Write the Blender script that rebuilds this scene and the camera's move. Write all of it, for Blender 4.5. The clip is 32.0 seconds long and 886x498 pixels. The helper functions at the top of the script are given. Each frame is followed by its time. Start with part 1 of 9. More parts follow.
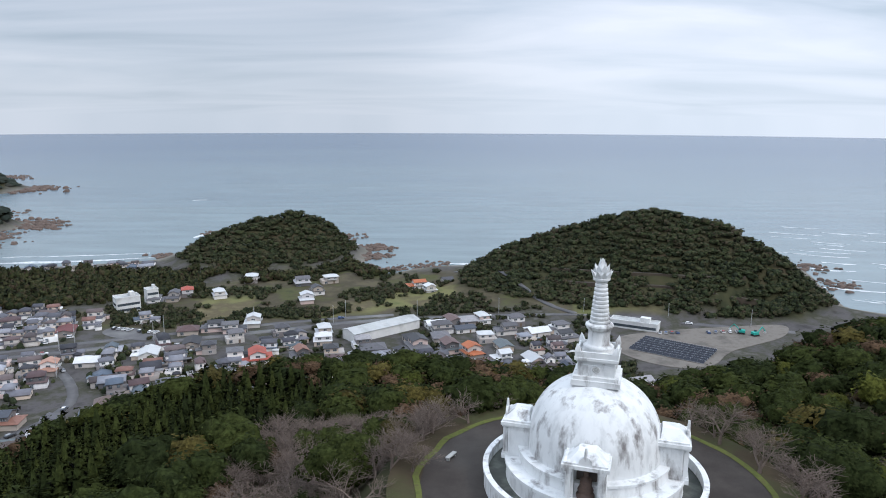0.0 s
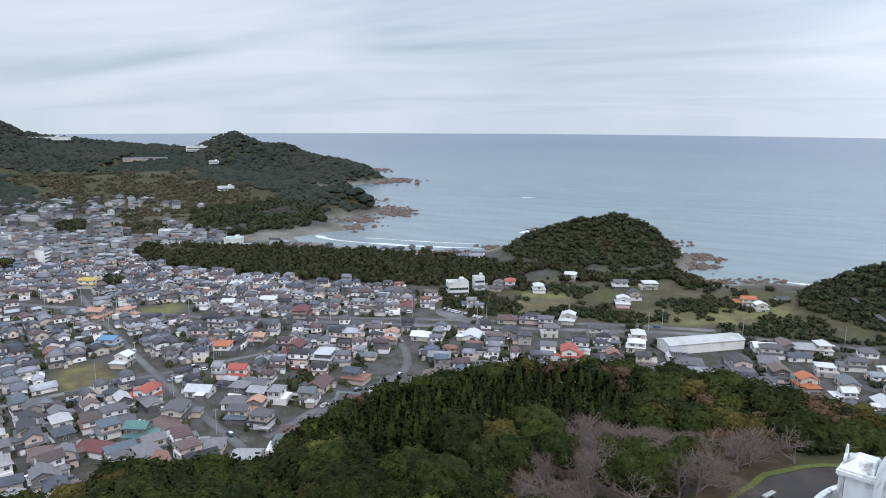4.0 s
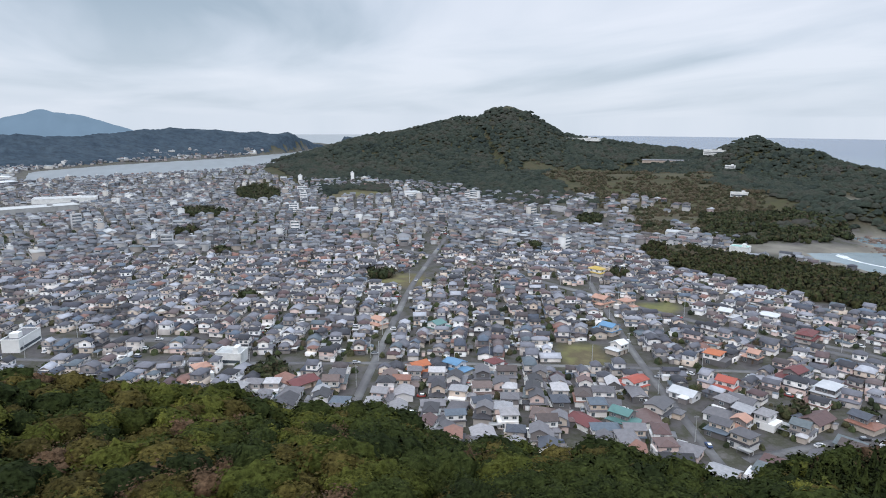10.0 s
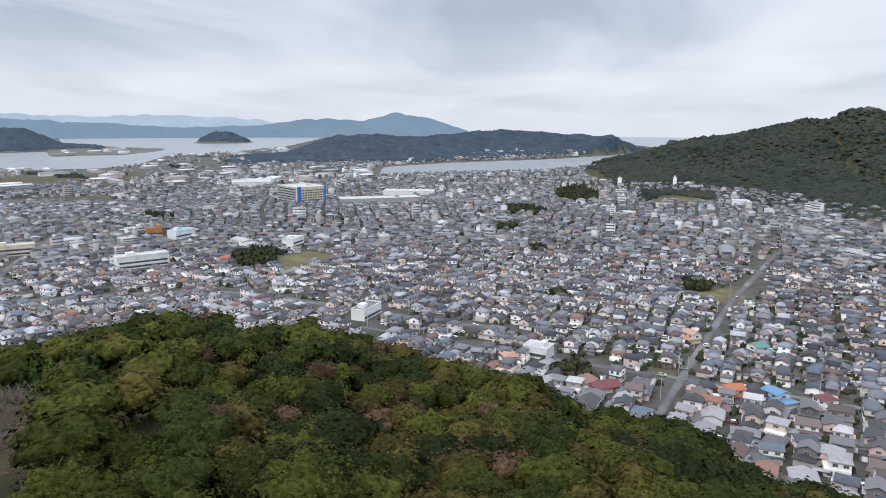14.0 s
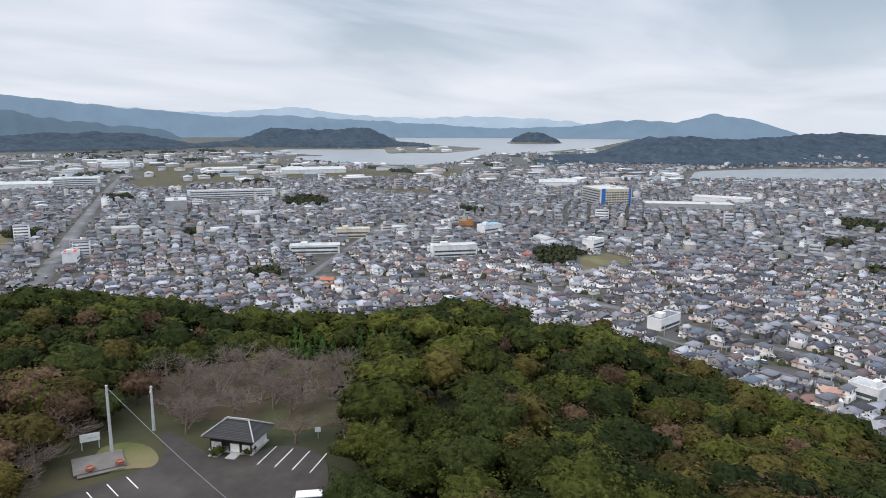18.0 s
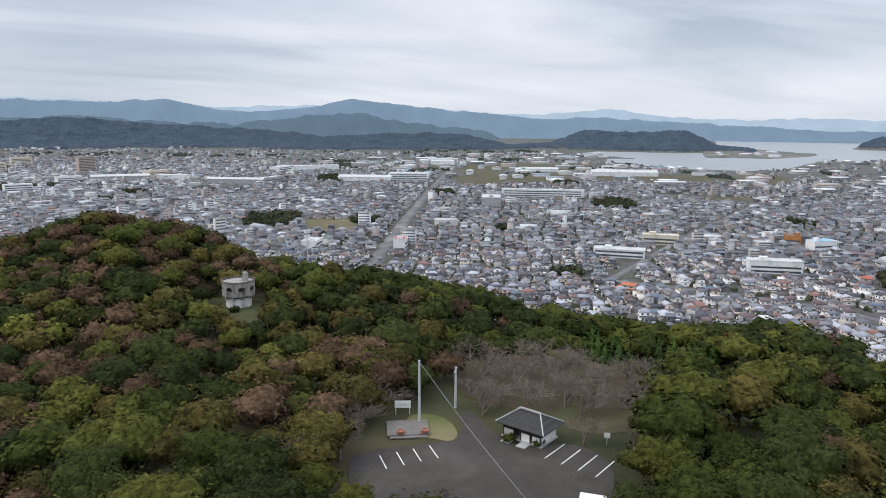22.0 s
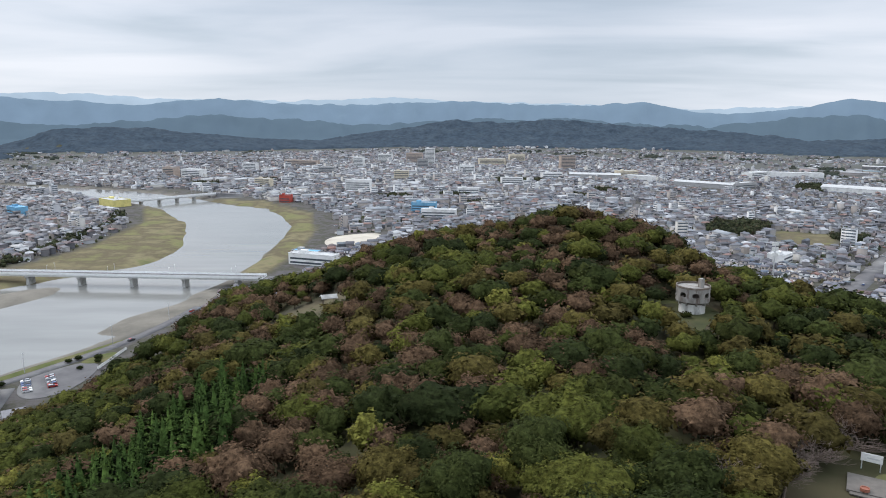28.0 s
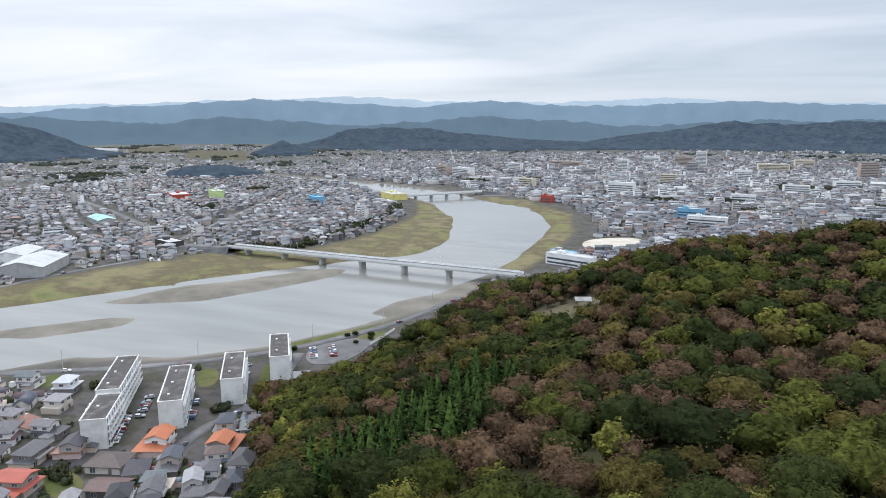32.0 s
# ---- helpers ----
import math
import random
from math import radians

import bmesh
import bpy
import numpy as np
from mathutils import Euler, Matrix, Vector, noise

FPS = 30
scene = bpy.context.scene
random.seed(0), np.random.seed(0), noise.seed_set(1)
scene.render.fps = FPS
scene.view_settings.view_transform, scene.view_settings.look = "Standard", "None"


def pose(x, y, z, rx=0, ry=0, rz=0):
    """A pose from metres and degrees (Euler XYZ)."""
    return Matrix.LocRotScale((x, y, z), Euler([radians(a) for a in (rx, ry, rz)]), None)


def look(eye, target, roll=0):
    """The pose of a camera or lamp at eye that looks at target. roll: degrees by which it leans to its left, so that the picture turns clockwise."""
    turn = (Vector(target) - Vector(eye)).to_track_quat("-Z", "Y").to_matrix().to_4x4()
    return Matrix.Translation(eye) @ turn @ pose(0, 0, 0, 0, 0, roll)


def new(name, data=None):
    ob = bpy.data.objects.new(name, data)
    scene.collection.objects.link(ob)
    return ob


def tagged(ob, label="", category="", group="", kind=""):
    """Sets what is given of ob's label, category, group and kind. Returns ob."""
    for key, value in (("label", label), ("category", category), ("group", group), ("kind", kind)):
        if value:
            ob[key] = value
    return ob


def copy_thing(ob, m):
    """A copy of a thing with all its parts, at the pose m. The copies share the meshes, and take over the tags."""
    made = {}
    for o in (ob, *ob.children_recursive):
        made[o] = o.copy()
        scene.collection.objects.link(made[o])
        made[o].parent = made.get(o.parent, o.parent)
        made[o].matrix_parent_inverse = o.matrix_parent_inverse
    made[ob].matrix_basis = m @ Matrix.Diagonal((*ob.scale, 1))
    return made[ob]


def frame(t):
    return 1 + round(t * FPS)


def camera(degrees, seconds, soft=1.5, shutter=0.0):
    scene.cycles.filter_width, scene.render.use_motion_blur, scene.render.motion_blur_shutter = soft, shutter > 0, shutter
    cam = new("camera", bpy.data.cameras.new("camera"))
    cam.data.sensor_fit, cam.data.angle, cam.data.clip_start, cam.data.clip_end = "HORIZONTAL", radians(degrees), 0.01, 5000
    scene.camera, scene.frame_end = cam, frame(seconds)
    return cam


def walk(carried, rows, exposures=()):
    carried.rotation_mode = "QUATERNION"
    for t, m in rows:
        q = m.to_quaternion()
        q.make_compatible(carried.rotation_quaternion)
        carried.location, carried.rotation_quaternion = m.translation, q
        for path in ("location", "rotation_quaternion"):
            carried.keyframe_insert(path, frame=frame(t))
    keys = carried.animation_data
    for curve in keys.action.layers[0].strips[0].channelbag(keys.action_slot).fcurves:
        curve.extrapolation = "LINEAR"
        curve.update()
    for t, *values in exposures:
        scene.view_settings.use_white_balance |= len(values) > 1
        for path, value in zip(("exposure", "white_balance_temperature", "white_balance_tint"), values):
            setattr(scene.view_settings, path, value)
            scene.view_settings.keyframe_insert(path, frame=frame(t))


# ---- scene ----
cam = camera(64.8, 32.0, soft=1.0)
EYE = (0.0, 0.0, 120.0)
# seconds, heading (degrees to the left of +y), tilt below the level
TURN = [
    (0, 0.00, -10.82), (0.5, 2.81, -10.81), (1, 5.95, -10.82), (2, 12.72, -10.82), (3, 19.50, -10.81),
    (3.5, 22.89, -10.81), (5.5, 36.51, -10.80), (6, 39.89, -10.79), (7, 46.56, -10.76), (8, 53.34, -10.74),
    (9, 60.02, -10.72), (10, 66.64, -10.71), (11, 73.28, -10.69), (12, 79.76, -10.68), (13, 86.08, -10.65),
    (14, 92.38, -10.64), (14.5, 95.47, -10.63), (16.5, 107.79, -10.63), (17, 110.86, -10.63), (18, 117.03, -10.63),
    (19, 123.20, -10.63), (20, 129.44, -10.62), (21, 135.73, -10.59), (22, 142.01, -10.57), (23, 148.20, -10.55),
    (24, 154.33, -10.53), (25, 160.58, -10.52), (25.5, 163.70, -10.52), (27.5, 176.08, -10.52), (28, 179.00, -10.53),
    (28.5, 181.71, -10.53), (29, 184.38, -10.53), (30, 189.80, -10.53), (31, 195.02, -10.52), (32, 200.24, -10.52)]
walk(cam, [(t, pose(*EYE, 90 + tilt, 0, head) @ pose(0, 0, 0, 0, 0, 0.25)) for t, head, tilt in TURN],
     exposures=[(0, -0.14, 6330, 13), (4, -0.05, 6320, 12.5), (9, 0.0, 6380, 12.5), (14, 0.1, 6640, 14.5), (25, 0.1, 6690, 14), (32, 0.25, 6640, 13.5)])

# ---------------------------------------------------------------- light
world = bpy.data.worlds.new("overcast_sky")
scene.world = world
world.use_nodes = True
wn, wl = world.node_tree.nodes, world.node_tree.links
wn.clear()


def wnode(sort, **props):
    n = wn.new(sort)
    for k, v in props.items():
        if k == "op":
            n.operation = v
        elif k == "kind":
            n.data_type = v
    return n


sky = wn.new("ShaderNodeTexSky")
sky.sky_type = "NISHITA"
sky.sun_disc = False
sky.sun_elevation = radians(48)
sky.sun_rotation = radians(125)
coord = wn.new("ShaderNodeTexCoord")
sep = wn.new("ShaderNodeSeparateXYZ")
wl.new(coord.outputs["Generated"], sep.inputs[0])
up = wnode("ShaderNodeMath", op="MAXIMUM")
up.inputs[1].default_value = 0.0
wl.new(sep.outputs[2], up.inputs[0])
lift = wnode("ShaderNodeMath", op="ADD")
lift.inputs[1].default_value = 0.10
wl.new(up.outputs[0], lift.inputs[0])
flat = wnode("ShaderNodeVectorMath", op="DIVIDE")
join3 = wn.new("ShaderNodeCombineXYZ")
for i in range(3):
    wl.new(lift.outputs[0], join3.inputs[i])
wl.new(coord.outputs["Generated"], flat.inputs[0])
wl.new(join3.outputs[0], flat.inputs[1])
stretch = wn.new("ShaderNodeMapping")
stretch.inputs["Scale"].default_value = (0.62, 1.1, 0.25)
stretch.inputs["Rotation"].default_value = (0, 0, radians(30))
wl.new(flat.outputs[0], stretch.inputs["Vector"])
cloud = wn.new("ShaderNodeTexNoise")
cloud.inputs["Scale"].default_value = 0.55
cloud.inputs["Detail"].default_value = 7
cloud.inputs["Roughness"].default_value = 0.48
cloud.inputs["Distortion"].default_value = 0.5
wl.new(stretch.outputs[0], cloud.inputs["Vector"])
tone = wn.new("ShaderNodeValToRGB")
tone.color_ramp.elements[0].position = 0.34
tone.color_ramp.elements[0].color = (0.40, 0.505, 0.60, 1)
tone.color_ramp.elements[1].position = 0.64
tone.color_ramp.elements[1].color = (0.80, 0.86, 0.945, 1)
mid = tone.color_ramp.elements.new(0.47)
mid.color = (0.60, 0.69, 0.79, 1)
wl.new(cloud.outputs["Fac"], tone.inputs[0])
# a pale veil towards the horizon
veil = wn.new("ShaderNodeMapRange")
veil.inputs["From Min"].default_value = 0.0
veil.inputs["From Max"].default_value = 0.14
veil.inputs["To Min"].default_value = 0.75
veil.inputs["To Max"].default_value = 0.0
wl.new(up.outputs[0], veil.inputs["Value"])
pale = wnode("ShaderNodeMix", kind="RGBA")
pale.inputs["B"].default_value = (0.70, 0.785, 0.87, 1)
wl.new(veil.outputs[0], pale.inputs["Factor"])
wl.new(tone.outputs[0], pale.inputs["A"])
# a thicker bank of cloud over the mountains
bank = wnode("ShaderNodeVectorMath", op="DOT_PRODUCT")
bank.inputs[1].default_value = (-0.03, -0.98, 0.20)
wl.new(coord.outputs["Generated"], bank.inputs[0])
thick = wn.new("ShaderNodeMapRange")
thick.interpolation_type = "SMOOTHSTEP"
thick.inputs["From Min"].default_value = 0.90
thick.inputs["From Max"].default_value = 1.0
thick.inputs["To Max"].default_value = 0.75
wl.new(bank.outputs["Value"], thick.inputs["Value"])
heavy = wnode("ShaderNodeMix", kind="RGBA")
heavy.blend_type = "MULTIPLY"
heavy.inputs["B"].default_value = (0.70, 0.75, 0.79, 1)
wl.new(thick.outputs[0], heavy.inputs["Factor"])
wl.new(pale.outputs["Result"], heavy.inputs["A"])
cloudy = wn.new("ShaderNodeBackground")
wl.new(heavy.outputs["Result"], cloudy.inputs["Color"])
# an overcast sky is brighter overhead
zenith = wn.new("ShaderNodeMapRange")
zenith.inputs["From Min"].default_value = 0.17
zenith.inputs["From Max"].default_value = 0.9
zenith.inputs["To Min"].default_value = 1.0
zenith.inputs["To Max"].default_value = 2.75
wl.new(up.outputs[0], zenith.inputs["Value"])
# and brighter where the cloud thins over the sea
toward = wnode("ShaderNodeVectorMath", op="DOT_PRODUCT")
toward.inputs[1].default_value = (0.46, 0.87, 0.15)
wl.new(coord.outputs["Generated"], toward.inputs[0])
glow = wn.new("ShaderNodeMapRange")
glow.interpolation_type = "SMOOTHSTEP"
glow.inputs["From Min"].default_value = 0.80
glow.inputs["From Max"].default_value = 1.0
glow.inputs["To Min"].default_value = 1.0
glow.inputs["To Max"].default_value = 1.28
wl.new(toward.outputs["Value"], glow.inputs["Value"])
total = wnode("ShaderNodeMath", op="MULTIPLY")
wl.new(zenith.outputs[0], total.inputs[0])
wl.new(glow.outputs[0], total.inputs[1])
wl.new(total.outputs[0], cloudy.inputs["Strength"])
clear = wn.new("ShaderNodeBackground")
clear.inputs["Strength"].default_value = 0.10
wl.new(sky.outputs[0], clear.inputs["Color"])
both = wn.new("ShaderNodeMixShader")
both.inputs[0].default_value = 0.93
wl.new(clear.outputs[0], both.inputs[1])
wl.new(cloudy.outputs[0], both.inputs[2])
wout = wn.new("ShaderNodeOutputWorld")
wl.new(both.outputs[0], wout.inputs["Surface"])

sun = new("sun", bpy.data.lights.new("sun", "SUN"))
sun.data.energy = 1.4
sun.data.angle = radians(14)
sun.data.color = (1.0, 0.94, 0.85)
sun.matrix_world = look((400, -300, 500), (0, 0, 0))


# ---------------------------------------------------------------- materials
def material(name, ramp, scale=1.0, rough=0.85, bump=0.0, bump_scale=8.0, stain=None, stain_scale=0.2,
             per="", spec=0.3, metal=0.0, stretch=(1, 1, 1), per_mix=0.5, stain_range=(0.50, 0.68), fine=0.0, fine_scale=4.0, lean=False):
    """ramp: colours from dark to light, driven by noise and, with per "island" or "object", by chance from piece to piece."""
    m = bpy.data.materials.new(name)
    m.use_nodes = True
    n, l = m.node_tree.nodes, m.node_tree.links
    b = n["Principled BSDF"]
    b.inputs["Roughness"].default_value = rough
    b.inputs["Metallic"].default_value = metal
    b.inputs["Specular IOR Level"].default_value = spec
    geo = n.new("ShaderNodeNewGeometry")
    mp = n.new("ShaderNodeMapping")
    mp.inputs["Scale"].default_value = stretch
    l.new(geo.outputs["Position"], mp.inputs["Vector"])
    nz = n.new("ShaderNodeTexNoise")
    nz.inputs["Scale"].default_value = scale
    nz.inputs["Detail"].default_value = 5
    nz.inputs["Roughness"].default_value = 0.6
    l.new(mp.outputs[0], nz.inputs["Vector"])
    value = nz.outputs["Fac"]
    if per:
        if per == "island":
            chance = geo.outputs["Random Per Island"]
        elif per == "tone":
            at = n.new("ShaderNodeAttribute")
            at.attribute_name = "tone"
            chance = at.outputs["Fac"]
        else:
            chance = n.new("ShaderNodeObjectInfo").outputs["Random"]
        mx = n.new("ShaderNodeMix")
        mx.inputs["Factor"].default_value = per_mix
        l.new(value, mx.inputs["A"])
        l.new(chance, mx.inputs["B"])
        value = mx.outputs["Result"]
    cr = n.new("ShaderNodeValToRGB")
    e = cr.color_ramp.elements
    lo, hi = (0.0, 1.0) if per and per_mix > 0.8 else (0.25, 0.75)
    for i, c in enumerate(ramp):
        p = lo + (hi - lo) * i / max(1, len(ramp) - 1)
        if i == 0:
            e[0].position, e[0].color = p, (*c, 1)
        elif i == len(ramp) - 1:
            e[-1].position, e[-1].color = p, (*c, 1)
        else:
            e.new(p).color = (*c, 1)
    l.new(value, cr.inputs[0])
    colour = cr.outputs[0]
    if stain:
        sz = n.new("ShaderNodeTexNoise")
        sz.inputs["Scale"].default_value = stain_scale
        sz.inputs["Detail"].default_value = 8
        sz.inputs["Roughness"].default_value = 0.62
        l.new(mp.outputs[0], sz.inputs["Vector"])
        sr = n.new("ShaderNodeMapRange")
        sr.inputs["From Min"].default_value, sr.inputs["From Max"].default_value = stain_range
        l.new(sz.outputs["Fac"], sr.inputs["Value"])
        mx = n.new("ShaderNodeMix")
        mx.data_type = "RGBA"
        mx.inputs["B"].default_value = (*stain, 1)
        l.new(sr.outputs[0], mx.inputs["Factor"])
        l.new(colour, mx.inputs["A"])
        colour = mx.outputs["Result"]
    if fine:
        fz = n.new("ShaderNodeTexNoise")
        fz.inputs["Scale"].default_value = fine_scale
        fz.inputs["Detail"].default_value = 3
        fz.inputs["Roughness"].default_value = 0.7
        l.new(geo.outputs["Position"], fz.inputs["Vector"])
        fr = n.new("ShaderNodeMapRange")
        fr.inputs["From Min"].default_value, fr.inputs["From Max"].default_value = 0.32, 0.68
        fr.inputs["To Min"].default_value, fr.inputs["To Max"].default_value = 1 - fine, 1 + fine
        l.new(fz.outputs["Fac"], fr.inputs["Value"])
        fm = n.new("ShaderNodeMix")
        fm.data_type = "RGBA"
        fm.blend_type = "MULTIPLY"
        fm.inputs["Factor"].default_value = 1
        l.new(colour, fm.inputs["A"])
        l.new(fr.outputs[0], fm.inputs["B"])
        colour = fm.outputs["Result"]
    l.new(colour, b.inputs["Base Color"])
    tilt = None
    if lean:
        # leaves take the light as the whole crown does
        at = n.new("ShaderNodeAttribute")
        at.attribute_name = "lean"
        tf = n.new("ShaderNodeVectorTransform")
        tf.vector_type, tf.convert_from, tf.convert_to = "NORMAL", "OBJECT", "WORLD"
        l.new(at.outputs["Vector"], tf.inputs[0])
        tilt = tf.outputs[0]
        l.new(tilt, b.inputs["Normal"])
    if bump:
        bz = n.new("ShaderNodeTexNoise")
        bz.inputs["Scale"].default_value = bump_scale
        bz.inputs["Detail"].default_value = 4
        l.new(geo.outputs["Position"], bz.inputs["Vector"])
        bp = n.new("ShaderNodeBump")
        bp.inputs["Strength"].default_value = bump
        bp.inputs["Distance"].default_value = 0.05
        l.new(bz.outputs["Fac"], bp.inputs["Height"])
        if tilt:
            l.new(tilt, bp.inputs["Normal"])
        l.new(bp.outputs[0], b.inputs["Normal"])
    return m


ASPHALT = material("asphalt", [(0.0300, 0.0245, 0.0215), (0.0500, 0.0415, 0.0365)], 0.5, 0.9, 0.3, 20, (0.062, 0.054, 0.048), 0.09)
ROADWAY = material("road_asphalt", [(0.0858, 0.0836, 0.0886), (0.1326, 0.1292, 0.1309)], 0.15, 0.9, stain=(0.20, 0.20, 0.195), stain_scale=0.03)
PAINT_WHITE = material("road_paint", [(0.55, 0.55, 0.53), (0.75, 0.75, 0.73)], 3, 0.7)
LAWN = material("lawn", [(0.0446, 0.0597, 0.0147), (0.0758, 0.0872, 0.0231), (0.0937, 0.0918, 0.0336)], 0.12, 0.95, 0.4, 3, (0.16, 0.13, 0.07), 0.03)
ROCK = material("rock", [(0.075, 0.055, 0.046), (0.17, 0.125, 0.105)], 0.10, 0.95, 0.6, 0.8)
CONCRETE = material("concrete", [(0.30, 0.30, 0.29), (0.42, 0.42, 0.40)], 0.6, 0.85, 0.15, 8, (0.22, 0.22, 0.21), 0.2)
WHITEWASH = material("weathered_white_paint", [(0.52, 0.53, 0.53), (0.72, 0.73, 0.73), (0.76, 0.77, 0.77)], 0.9, 0.65, 0.15, 5, (0.20, 0.185, 0.18), 0.75, stretch=(1, 1, 0.35), stain_range=(0.53, 0.70))
OLD_WHITE = material("old_white_wall", [(0.55, 0.55, 0.53), (0.70, 0.70, 0.68)], 0.8, 0.75, 0.1, 6, (0.25, 0.25, 0.24), 0.55, stretch=(1, 1, 0.4))
DARK_STONE = material("dark_bronze", [(0.08, 0.055, 0.045), (0.14, 0.09, 0.07)], 3, 0.6)
STEEL = material("painted_steel", [(0.45, 0.46, 0.47), (0.58, 0.59, 0.60)], 2, 0.45, metal=0.3)
GLASS = material("window_glass", [(0.03, 0.04, 0.05), (0.09, 0.11, 0.13)], 0.3, 0.12, spec=0.6, per="island")
BARK = material("bark", [(0.06, 0.048, 0.038), (0.13, 0.105, 0.085)], 3, 0.95, 0.5, 12)
TWIG = material("bare_twigs", [(0.100, 0.075, 0.063), (0.200, 0.156, 0.132)], 1.5, 0.95, per="island")
WOODS = material("mixed_woods", [(0.018, 0.0231, 0.0138), (0.028, 0.0357, 0.0172), (0.038, 0.0473, 0.0207), (0.05, 0.0504, 0.0253), (0.056, 0.0441, 0.0299)], 0.02, 0.9, 0.5, 1.5, per="island", spec=0.1, per_mix=0.45, fine=0.55, fine_scale=0.9, lean=True)
# far woods: blue distance haze mixed into the leaf colours
WOODS_FAR = material("haze_tinted_far_woods", [(0.030, 0.044, 0.061), (0.042, 0.059, 0.077), (0.054, 0.072, 0.089)], 0.02, 0.95, 0.6, 0.08, spec=0.03, fine=0.25, fine_scale=0.06)
PINES = material("pine_belt", [(0.0168, 0.022, 0.0105), (0.0315, 0.038, 0.0147), (0.0462, 0.047, 0.0199), (0.0504, 0.036, 0.0231)], 0.02, 0.9, 0.5, 1.5, per="island", spec=0.1, fine=0.55, fine_scale=0.9, lean=True)


# ---------------------------------------------------------------- numbers of the land
def smooth(a, b, v):
    t = np.clip((v - a) / (b - a), 0, 1)
    return t * t * (3 - 2 * t)


def value_noise(x, y, size, seed=0):
    """Smooth noise between -1 and 1 with features of about size metres."""
    u, v = np.asarray(x) / size, np.asarray(y) / size
    iu, iv = np.floor(u).astype(np.int64), np.floor(v).astype(np.int64)
    fu, fv = u - iu, v - iv
    fu, fv = fu * fu * (3 - 2 * fu), fv * fv * (3 - 2 * fv)

    def h(a, b):
        k = (a * 374761393 + b * 668265263 + seed * 974711) & 0xFFFFFFFF
        k = ((k ^ (k >> 13)) * 1274126177) & 0xFFFFFFFF
        return ((k ^ (k >> 16)) & 0xFFFF) / 32767.5 - 1
    return (h(iu, iv) * (1 - fu) + h(iu + 1, iv) * fu) * (1 - fv) + (h(iu, iv + 1) * (1 - fu) + h(iu + 1, iv + 1) * fu) * fv


def inside(poly, x, y):
    """Signed distance to a polygon's edge, positive inside."""
    x, y = np.asarray(x, float), np.asarray(y, float)
    best = np.full(x.shape, 1e9)
    odd = np.zeros(x.shape, bool)
    n = len(poly)
    for i in range(n):
        (ax, ay), (bx, by) = poly[i], poly[(i + 1) % n]
        dx, dy = bx - ax, by - ay
        t = np.clip(((x - ax) * dx + (y - ay) * dy) / (dx * dx + dy * dy + 1e-9), 0, 1)
        best = np.minimum(best, (x - ax - t * dx) ** 2 + (y - ay - t * dy) ** 2)
        cross = (ay > y) != (by > y)
        odd ^= cross & (x < (bx - ax) * (y - ay) / (by - ay + 1e-12) + ax)
    return np.where(odd, 1, -1) * np.sqrt(best)


def off_line(line, x, y):
    """Distance to a polyline."""
    x, y = np.asarray(x, float), np.asarray(y, float)
    best = np.full(x.shape, 1e9)
    for (ax, ay), (bx, by) in zip(line, line[1:]):
        dx, dy = bx - ax, by - ay
        t = np.clip(((x - ax) * dx + (y - ay) * dy) / (dx * dx + dy * dy + 1e-9), 0, 1)
        best = np.minimum(best, (x - ax - t * dx) ** 2 + (y - ay - t * dy) ** 2)
    return np.sqrt(best)


SEA_LEVEL = -2.0
SEA = [(6500, 150), (900, 380), (281, 427), (262, 440), (289, 530), (305, 621), (210, 690), (80, 650), (25, 569), (3, 566), (-25, 555),
       (-42, 534), (-67, 565), (-63, 640), (-108, 690), (-173, 690), (-225, 650), (-243, 609), (-246, 579), (-352, 542), (-420, 545),
       (-447, 556), (-421, 628), (-490, 680), (-444, 770), (-550, 846), (-715, 950), (-670, 1150), (-840, 1340), (-1087, 1634),
       (-1500, 1750), (-1900, 1350), (-2400, 1050), (-3000, 800), (-4200, 700), (-6500, 600), (-6500, 6500), (6500, 6500)]
RIVER = [(900, 120), (500, -130), (317, -231), (300, -259), (248, -278), (213, -312), (186, -364), (169, -412), (167, -480), (159, -521),
         (154, -551), (151, -649), (160, -779), (177, -846), (223, -947), (331, -1039), (420, -1120), (519, -1195), (700, -1260), (1100, -1380),
         (1100, -1330), (700, -1215), (600, -1160), (500, -1070), (424, -1010), (351, -930), (293, -827), (259, -740), (234, -644), (240, -584), (274, -537),
         (301, -506), (344, -442), (387, -371), (419, -310), (600, -150), (900, 0)]
BAY = [(-2450, -770), (-2300, -890), (-2150, -1000), (-1900, -1050), (-1790, -1120), (-1864, -1409), (-1980, -1720), (-2150, -1780), (-2330, -1520), (-2490, -1400), (-2839, -1660), (-4400, -2680), (-5200, -2900),
       (-5200, -1000), (-4400, -920), (-3088, -800)]
CHANNEL = [(-1480, -200), (-1580, 130), (-1990, 450), (-2400, 620), (-2850, 760), (-2450, 500), (-2160, 260), (-1930, -75), (-1760, -220)]
INLET = [(-1664, -1352), (-1556, -1090), (-1600, -917), (-1726, -851), (-2064, -937), (-2300, -1000), (-2165, -1090), (-2056, -1160), (-1901, -1330), (-1789, -1432)]
WATERS = [SEA, RIVER, BAY, CHANNEL, INLET]
